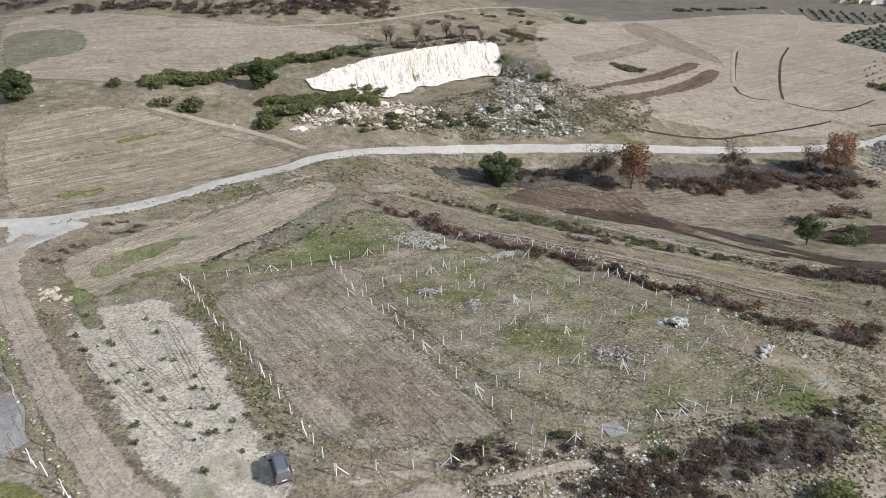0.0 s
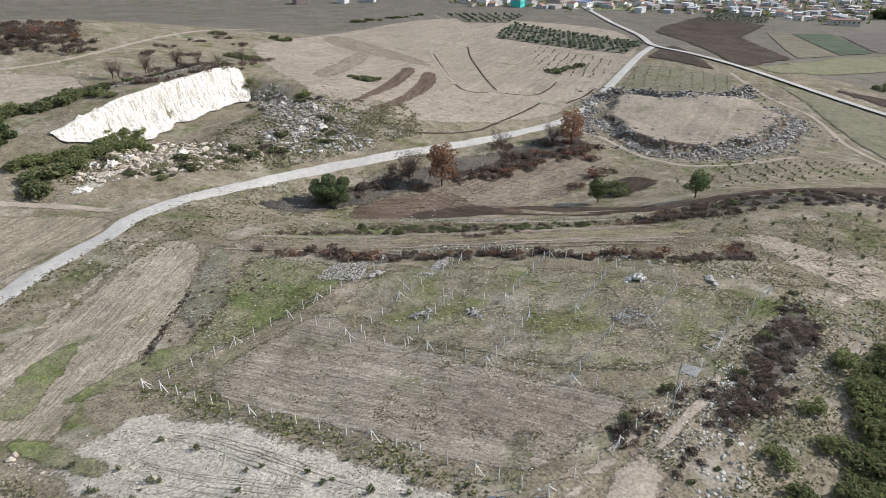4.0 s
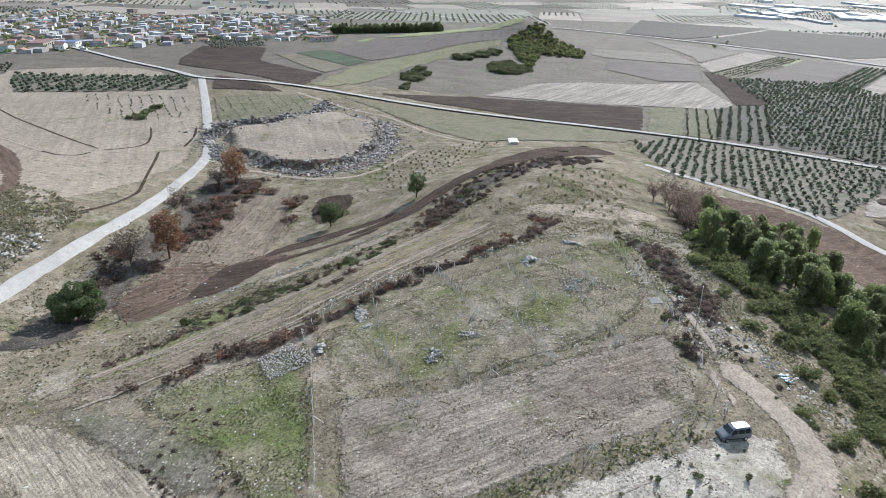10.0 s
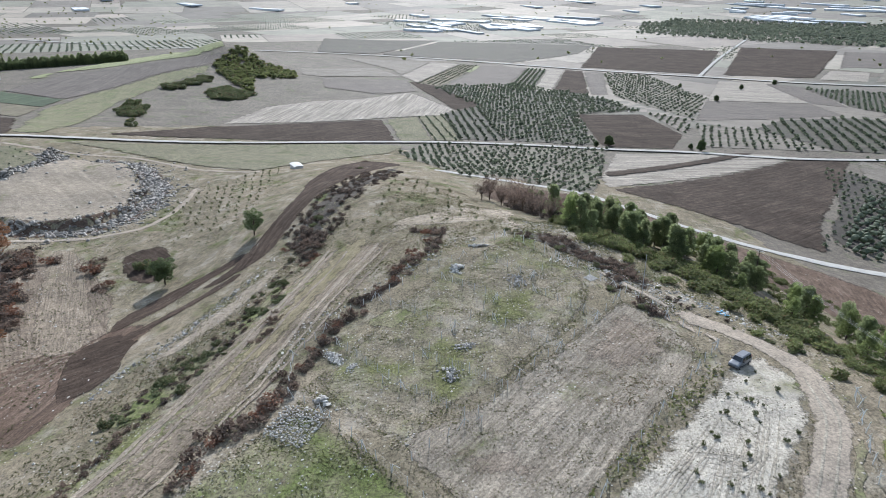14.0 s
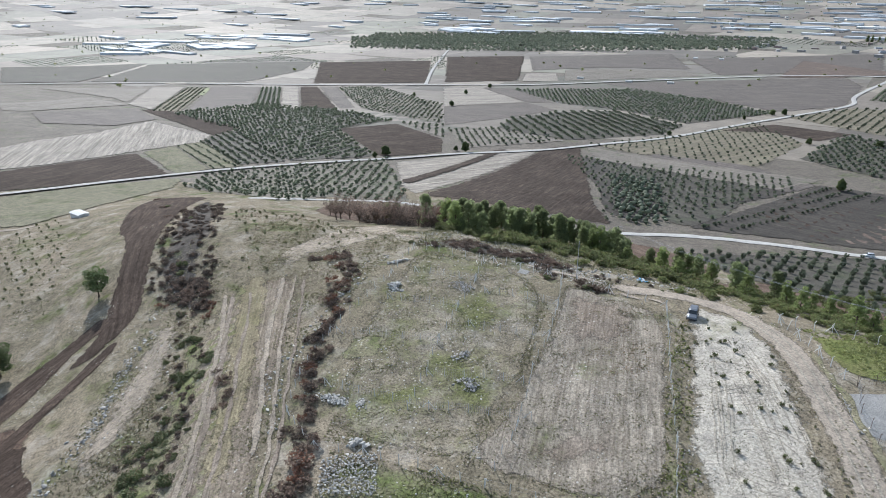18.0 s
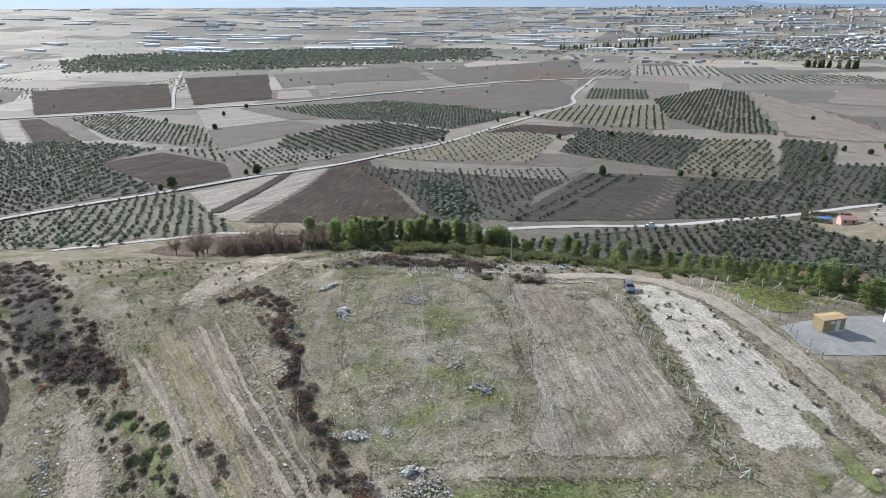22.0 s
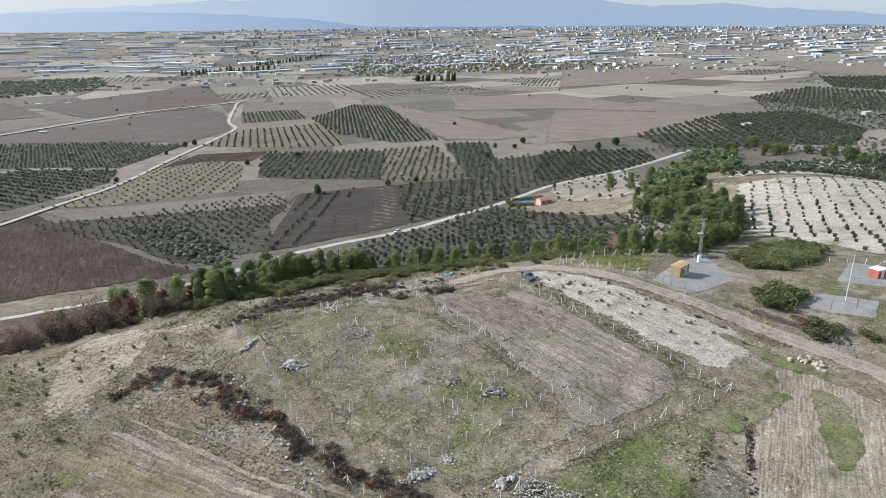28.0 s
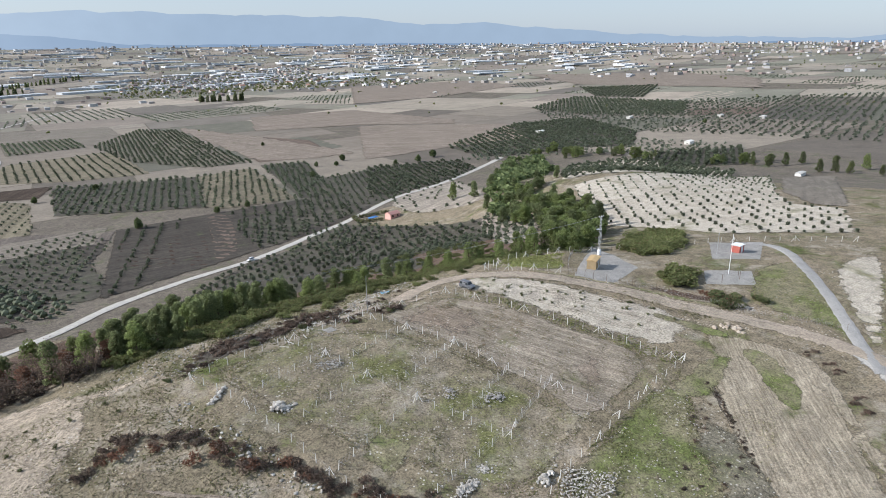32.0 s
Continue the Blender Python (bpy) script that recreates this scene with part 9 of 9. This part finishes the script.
# houses of the villages
def house_kinds():
    rnd = random.Random(3)
    kinds = []
    for k in range(7):
        w, d, h = rnd.uniform(8, 13), rnd.uniform(7, 10), rnd.choice((3.2, 3.6, 6.2))
        if k in (2, 5):
            root = new("house")
            b = bmesh.new()
            box(b, w, d, h + 1.5, (0, 0, -1.5), 0, 1.0, 0.05)
            part("wall", b, M_WHITE, root)
            b = bmesh.new()
            box(b, w + 0.6, d + 0.6, 0.25, (0, 0, h), 0, 1.0, 0.03)
            box(b, 2.5, 2.5, 1.8, (w * .2, d * .1, h + 0.25))
            part("roof", b, M_CONC, root)
            for s in (-1, 1):
                for j in range(3):
                    b = bmesh.new()
                    box(b, 1.3, 0.1, 1.3, (-w / 3 + j * w / 3, s * d / 2, h * 0.55))
                    part("window", b, M_GLASS, root)
        else:
            root = gabled("house", 0, 0, 0, w, d, h, rnd.uniform(1.3, 2.0), M_WHITE if k % 2 else M_PLASTER, M_TILE, "", 2, 0.4)
        kinds.append(root)
    return kinds


M_PLASTER = plain_mat("worn_plaster", (0.44, 0.4, 0.355), 0.9, vary=0.15, random=0.3)
kinds = house_kinds()
rnd = random.Random(8)


def village(poly, n, seed, label, group, gap=14, grow=1.0, trees=1.0):
    spots = lattice(poly, gap, gap * 0.85, 25, gap * 0.25, seed, 0.1)
    np.random.RandomState(seed).shuffle(spots)
    for x, y in spots[:n].tolist():
        h = copy_thing(rnd.choice(kinds), Matrix.Identity(4))
        h.matrix_basis = stand(x, y, radians(25) + rnd.choice((0, 1.5708)) + rnd.gauss(0, 0.2), grow * rnd.uniform(.75, 1.1))
        tagged(h, label, "house", group)
    g = np.random.RandomState(seed + 1)
    green = np.concatenate([spots + g.normal(0, gap * 0.5, spots.shape) for _ in range(2)])[: int(len(spots) * 2 * trees)]
    joined_trees("village_trees", green, 5.0 * grow, 4.6 * grow, M_HEDGE, seed, "garden trees between the houses", 3)


village(VILLAGE, 260, 31, "village house with tiled or flat roof", "houses of the village", 24, 0.85)
village([(178, -1694), (-394, -1735), (-598, -2883), (166, -2435)], 16, 32, "far village house with tiled or flat roof", "houses of the far village", 40, 1.5, 0.6)
village([(81, -1785), (-446, -1724), (-660, -1554), (-684, -2456), (-5, -2389)], 16, 33, "far village house with tiled or flat roof", "houses of the far village", 42, 1.5, 0.6)
forget(*kinds)


def block(name, x, y, turn, w, d, h, material, label, category="building", roof=None):
    root = new(name)
    tagged(root, label, category)
    b = bmesh.new()
    box(b, w, d, h + 2, (0, 0, -2), 0, 1.0, 0.08)
    part("wall", b, material, root)
    b = bmesh.new()
    box(b, w + 0.8, d + 0.8, 0.4, (0, 0, h), 0, 0.98, 0.05)
    part("roof", b, roof or M_CONC, root)
    for s in (-1, 1):
        for k in range(max(2, int(w / 4))):
            b = bmesh.new()
            box(b, 1.4, 0.12, 1.4, (-w / 2 + w * (k + .5) / max(2, int(w / 4)), s * d / 2, h * 0.5))
            part("window", b, M_GLASS, root)
    root.matrix_world = stand(x, y, turn)


M_TURQ = plain_mat("turquoise_wall", (0.05, 0.42, 0.38), 0.7, 0.0, 0.1)
M_BROWNROOF = plain_mat("brown_roof", (0.24, 0.14, 0.12), 0.8, 0.0, 0.15)
M_BLUEROOF = plain_mat("blue_roof", (0.12, 0.15, 0.28), 0.5, 0.0, 0.15)
block("turquoise_hall", 391, 587, radians(35), 15, 11, 7, M_TURQ, "turquoise two-storey hall at the village edge")
block("white_villa", 362, 606, radians(30), 13, 11, 7, M_WHITE, "white flat-roofed villa at the village edge")
block("roadside_hall", 632, 381, radians(-40), 26, 12, 5, M_PLASTER, "long pale hall with a red-brown roof", "building", M_TILE)
block("warehouse", 452, 592, radians(20), 26, 16, 6, M_PLASTER, "large warehouse with a brown roof", "building", M_BROWNROOF)
block("warehouse", 476, 578, radians(20), 16, 12, 5, M_WHITE, "warehouse with a blue roof", "building", M_BLUEROOF)


def mosque(x, y):
    root = new("mosque")
    tagged(root, "white mosque with a dome and two slim minarets", "mosque")
    b = bmesh.new()
    box(b, 18, 18, 10, (0, 0, -1), 0, 1.0, 0.1)
    part("wall", b, M_WHITE, root)
    b = bmesh.new()
    bmesh.ops.create_uvsphere(b, u_segments=20, v_segments=12, radius=7.5)
    bmesh.ops.delete(b, geom=[v for v in b.verts if v.co.z < -0.5], context="VERTS")
    bmesh.ops.translate(b, verts=b.verts, vec=(0, 0, 9))
    part("dome", b, M_CONC, root)
    for s in (-1, 1):
        b = bmesh.new()
        limb(b, (s * 14, 6, -1), (s * 14, 6, 28), 1.1, 0.9, 10)
        limb(b, (s * 14, 6, 21), (s * 14, 6, 22), 1.8, 1.8, 10)
        limb(b, (s * 14, 6, 28), (s * 14, 6, 35), 1.0, 0.05, 10)
        part("minaret", b, M_WHITE, root)
    root.matrix_world = stand(x, y, radians(-55))


mosque(560, 800)

conifer = [make_tree("conifer", s, 10, 3.4, M_PINE, 40, 0.6, 0.7, 0.25, 0.03) for s in (71, 72)]
FOREST = [(796, 440), (794, 400), (790, 360), (798, 318), (830, 290)]
trees = [p for a, b in zip(FOREST, FOREST[1:]) for k in range(14) for j in range(3) for p in [(a[0] + (b[0] - a[0]) * k / 14 + j * 7, a[1] + (b[1] - a[1]) * k / 14 + (j % 2) * 3)]]
put_copies(conifer, trees, "dark conifer in the plantation row", "tree", "conifer plantation", 0.65, 1.25, 81)
for a, b, n in (((-42, -1454), (-146, -1428), 14), ((640, -1900), (400, -2140), 26), ((485, -2250), (280, -2590), 22)):
    put_copies(conifer, [(a[0] + (b[0] - a[0]) * k / n + rnd.gauss(0, 4), a[1] + (b[1] - a[1]) * k / n + rnd.gauss(0, 4)) for k in range(n)], "dark cypress in a windbreak", "tree", "far windbreaks", 1.2, 1.9, 82)
forget(*conifer)

# glasshouses, sheds and the far town, all a few dots across
M_SHEET = tones("white_sheeting", [(0.62, 0.64, 0.66), (0.5, 0.53, 0.56), (0.7, 0.7, 0.7), (0.38, 0.41, 0.44)])
M_TOWN = tones("town_walls", [(0.41, 0.41, 0.41), (0.34, 0.32, 0.31), (0.49, 0.49, 0.49), (0.27, 0.20, 0.18), (0.35, 0.36, 0.38), (0.31, 0.29, 0.27)])


def boxes(name, places, sizes, material, label, category, seed):
    g = np.random.RandomState(seed)
    corner = np.array([(-1, -1, 0), (1, -1, 0), (1, 1, 0), (-1, 1, 0), (-1, -1, 1), (1, -1, 1), (1, 1, 1), (-1, 1, 1)], float) * (0.5, 0.5, 1)
    quad = np.array([(4, 5, 6, 7), (0, 1, 5, 4), (1, 2, 6, 5), (2, 3, 7, 6), (3, 0, 4, 7)])
    n = len(places)
    a = radians(20) + g.normal(0, 0.25, n)
    xyz = corner[None] * sizes[:, None]
    x, y = xyz[:, :, 0].copy(), xyz[:, :, 1].copy()
    xyz[:, :, 0] = x * np.cos(a)[:, None] - y * np.sin(a)[:, None] + places[:, None, 0]
    xyz[:, :, 1] = x * np.sin(a)[:, None] + y * np.cos(a)[:, None] + places[:, None, 1]
    xyz[:, :, 2] += land(places[:, 0], places[:, 1])[:, None]
    faces = (quad[None] + (np.arange(n) * 8)[:, None, None]).reshape(-1, 4)
    tagged(new(name, link_mesh(name, xyz.reshape(-1, 3), faces, material, False)), label, category, kind="stuff")


def sector(n, r0, r1, b0, b1, seed):
    """Places between two distances and two bearings (clockwise from +y)."""
    g = np.random.RandomState(seed)
    r = np.sqrt(g.uniform(r0 * r0, r1 * r1, n))
    a = np.radians(g.uniform(b0, b1, n))
    return np.stack([r * np.sin(a), r * np.cos(a)], -1)


g = np.random.RandomState(4)
for n, r0, r1, b0, b1, seed in ((430, 2000, 4400, 125, 222, 41), (26, 1500, 2100, 98, 114, 42), (60, 2300, 4300, 70, 125, 43)):
    p = sector(n, r0, r1, b0, b1, seed)
    boxes("greenhouses", p, np.column_stack([g.uniform(40, 190, n), g.uniform(16, 46, n), g.uniform(4, 6, n)]), M_SHEET, "white plastic greenhouses on the plain", "greenhouses", seed)
p = sector(1500, 2700, 4650, 165, 262, 44)
boxes("far_town", p, np.column_stack([g.uniform(8, 20, 1500), g.uniform(7, 14, 1500), g.choice([4, 6, 8, 13], 1500)]), M_TOWN, "pale blocks of the far town", "town", 45)
p = sector(420, 1500, 3000, 150, 240, 46)
boxes("far_houses", p, np.column_stack([g.uniform(8, 18, 420), g.uniform(8, 14, 420), g.uniform(3, 7, 420)]), M_TOWN, "scattered farmhouses on the plain", "houses", 47)
for poly, n, seed in (([(178, -1694), (-394, -1735), (-598, -2883), (166, -2435)], 260, 53), ([(81, -1785), (-446, -1724), (-660, -1554), (-684, -2456), (-5, -2389)], 200, 54)):
    p = lattice(poly, 34, 30, 25, 9, seed, 0.2)[:n]
    boxes("far_houses", p, np.column_stack([g.uniform(9, 18, len(p)), g.uniform(8, 14, len(p)), g.uniform(3, 8, len(p))]), M_TOWN, "houses of a far village", "houses", seed)
p = lattice(VILLAGE, 30, 27, 40, 8, 56, 0.2)[:220]
boxes("village_houses", p, np.column_stack([g.uniform(8, 14, len(p)), g.uniform(7, 11, len(p)), g.uniform(3, 6, len(p))]), M_TOWN, "low houses packed between the village streets", "houses", 57)
p = sector(260, 700, 2600, 15, 60, 48)
boxes("far_houses", p, np.column_stack([g.uniform(8, 18, 260), g.uniform(8, 14, 260), g.uniform(3, 7, 260)]), M_TOWN, "scattered houses behind the village", "houses", 49)
p = np.concatenate([sector(2200, 2400, 4500, 150, 262, 55), sector(800, 800, 3600, 90, 265, 50), sector(600, 800, 3000, 20, 80, 51)])
joined_trees("field_trees", p, 4.8, 4.2, M_HEDGE, 52, "scattered dark trees along the field edges", 3)
for x, y in [(676, -1116), (628, -1130), (597, -663), (520, -680), (468, -706), (646, -2071)][:5] + [(-478, -466), (-551, -396), (-566, -350), (-383, -266), (-334, -436), (-530, -1204), (-68, -1090)][:6]:
    gabled("shed", x, y, radians(25), 9, 5, 2.6, 0.6, M_WHITE, M_WHITE, "small white farm shed on the plain", 0, 0.3, "sheds of the plain")


gabled("shed", -304, -91, radians(22), 9, 3.5, 2.0, 0.3, M_WHITE, M_WHITE, "low white shed at the corner of the fenced plot", 0, 0.2, "sheds of the plain")


# mountains all round, high in the south
def mountains(r, ridge_line, rough, colour, seed, name, label):
    """A ring of hills; ridge_line gives its height by bearing (clockwise from +y)."""
    # an unlit backdrop that glows: blue haze is put into its colour
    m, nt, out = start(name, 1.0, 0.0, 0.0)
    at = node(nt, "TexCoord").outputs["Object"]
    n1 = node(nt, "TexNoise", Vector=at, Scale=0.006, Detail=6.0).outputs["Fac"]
    # painted haze brightens eastwards, on the side of the sun
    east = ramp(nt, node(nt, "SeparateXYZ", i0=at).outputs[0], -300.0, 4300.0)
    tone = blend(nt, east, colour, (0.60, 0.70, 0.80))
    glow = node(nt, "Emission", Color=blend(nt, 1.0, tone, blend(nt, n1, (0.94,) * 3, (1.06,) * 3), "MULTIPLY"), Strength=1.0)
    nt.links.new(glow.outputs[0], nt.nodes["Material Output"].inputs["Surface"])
    n, verts, faces = 1080, [], []
    for k in range(n):
        a = math.tau * k / n
        v = Vector((math.sin(a) * 2.2, math.cos(a) * 2.2, seed))
        ridge = np.interp(math.degrees(a), [b for b, _ in ridge_line], [h for _, h in ridge_line])
        ridge = float(ridge) + rough * (noise.fractal(v * 5.0, 0.9, 2.1, 7) - 0.2)
        for j in range(5):
            t = j / 4
            rr = r + t * 220
            h = -95 + (max(ridge, 15) + 95) * t ** 0.8 * (1 + 0.04 * noise.noise(v * 7 + Vector((0, 0, t * 3))) * (1 - t))
            verts.append((math.sin(a) * rr, math.cos(a) * rr, h))
    for k in range(n):
        for j in range(4):
            p, q = k * 5 + j, ((k + 1) % n) * 5 + j
            faces.append([p, q, q + 1, p + 1])
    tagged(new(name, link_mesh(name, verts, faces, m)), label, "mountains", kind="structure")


mountains(4500, [(0, 130), (60, 110), (110, 90), (140, 110), (158, 180), (168, 215), (175, 250), (183, 238), (195, 220), (202, 168), (207, 172), (213, 140), (220, 85), (232, 66), (280, 100), (360, 130)], 26, (0.31, 0.4, 0.51), 3.0, "backdrop_mountains", "mountains behind the plain, pale blue with painted haze")
mountains(4330, [(0, 60), (100, 40), (140, 70), (152, 130), (158, 140), (165, 128), (172, 102), (178, 45), (190, 36), (230, 34), (300, 50), (360, 60)], 16, (0.2, 0.285, 0.41), 8.0, "backdrop_hills", "foothills behind the plain, blue-grey with painted haze")
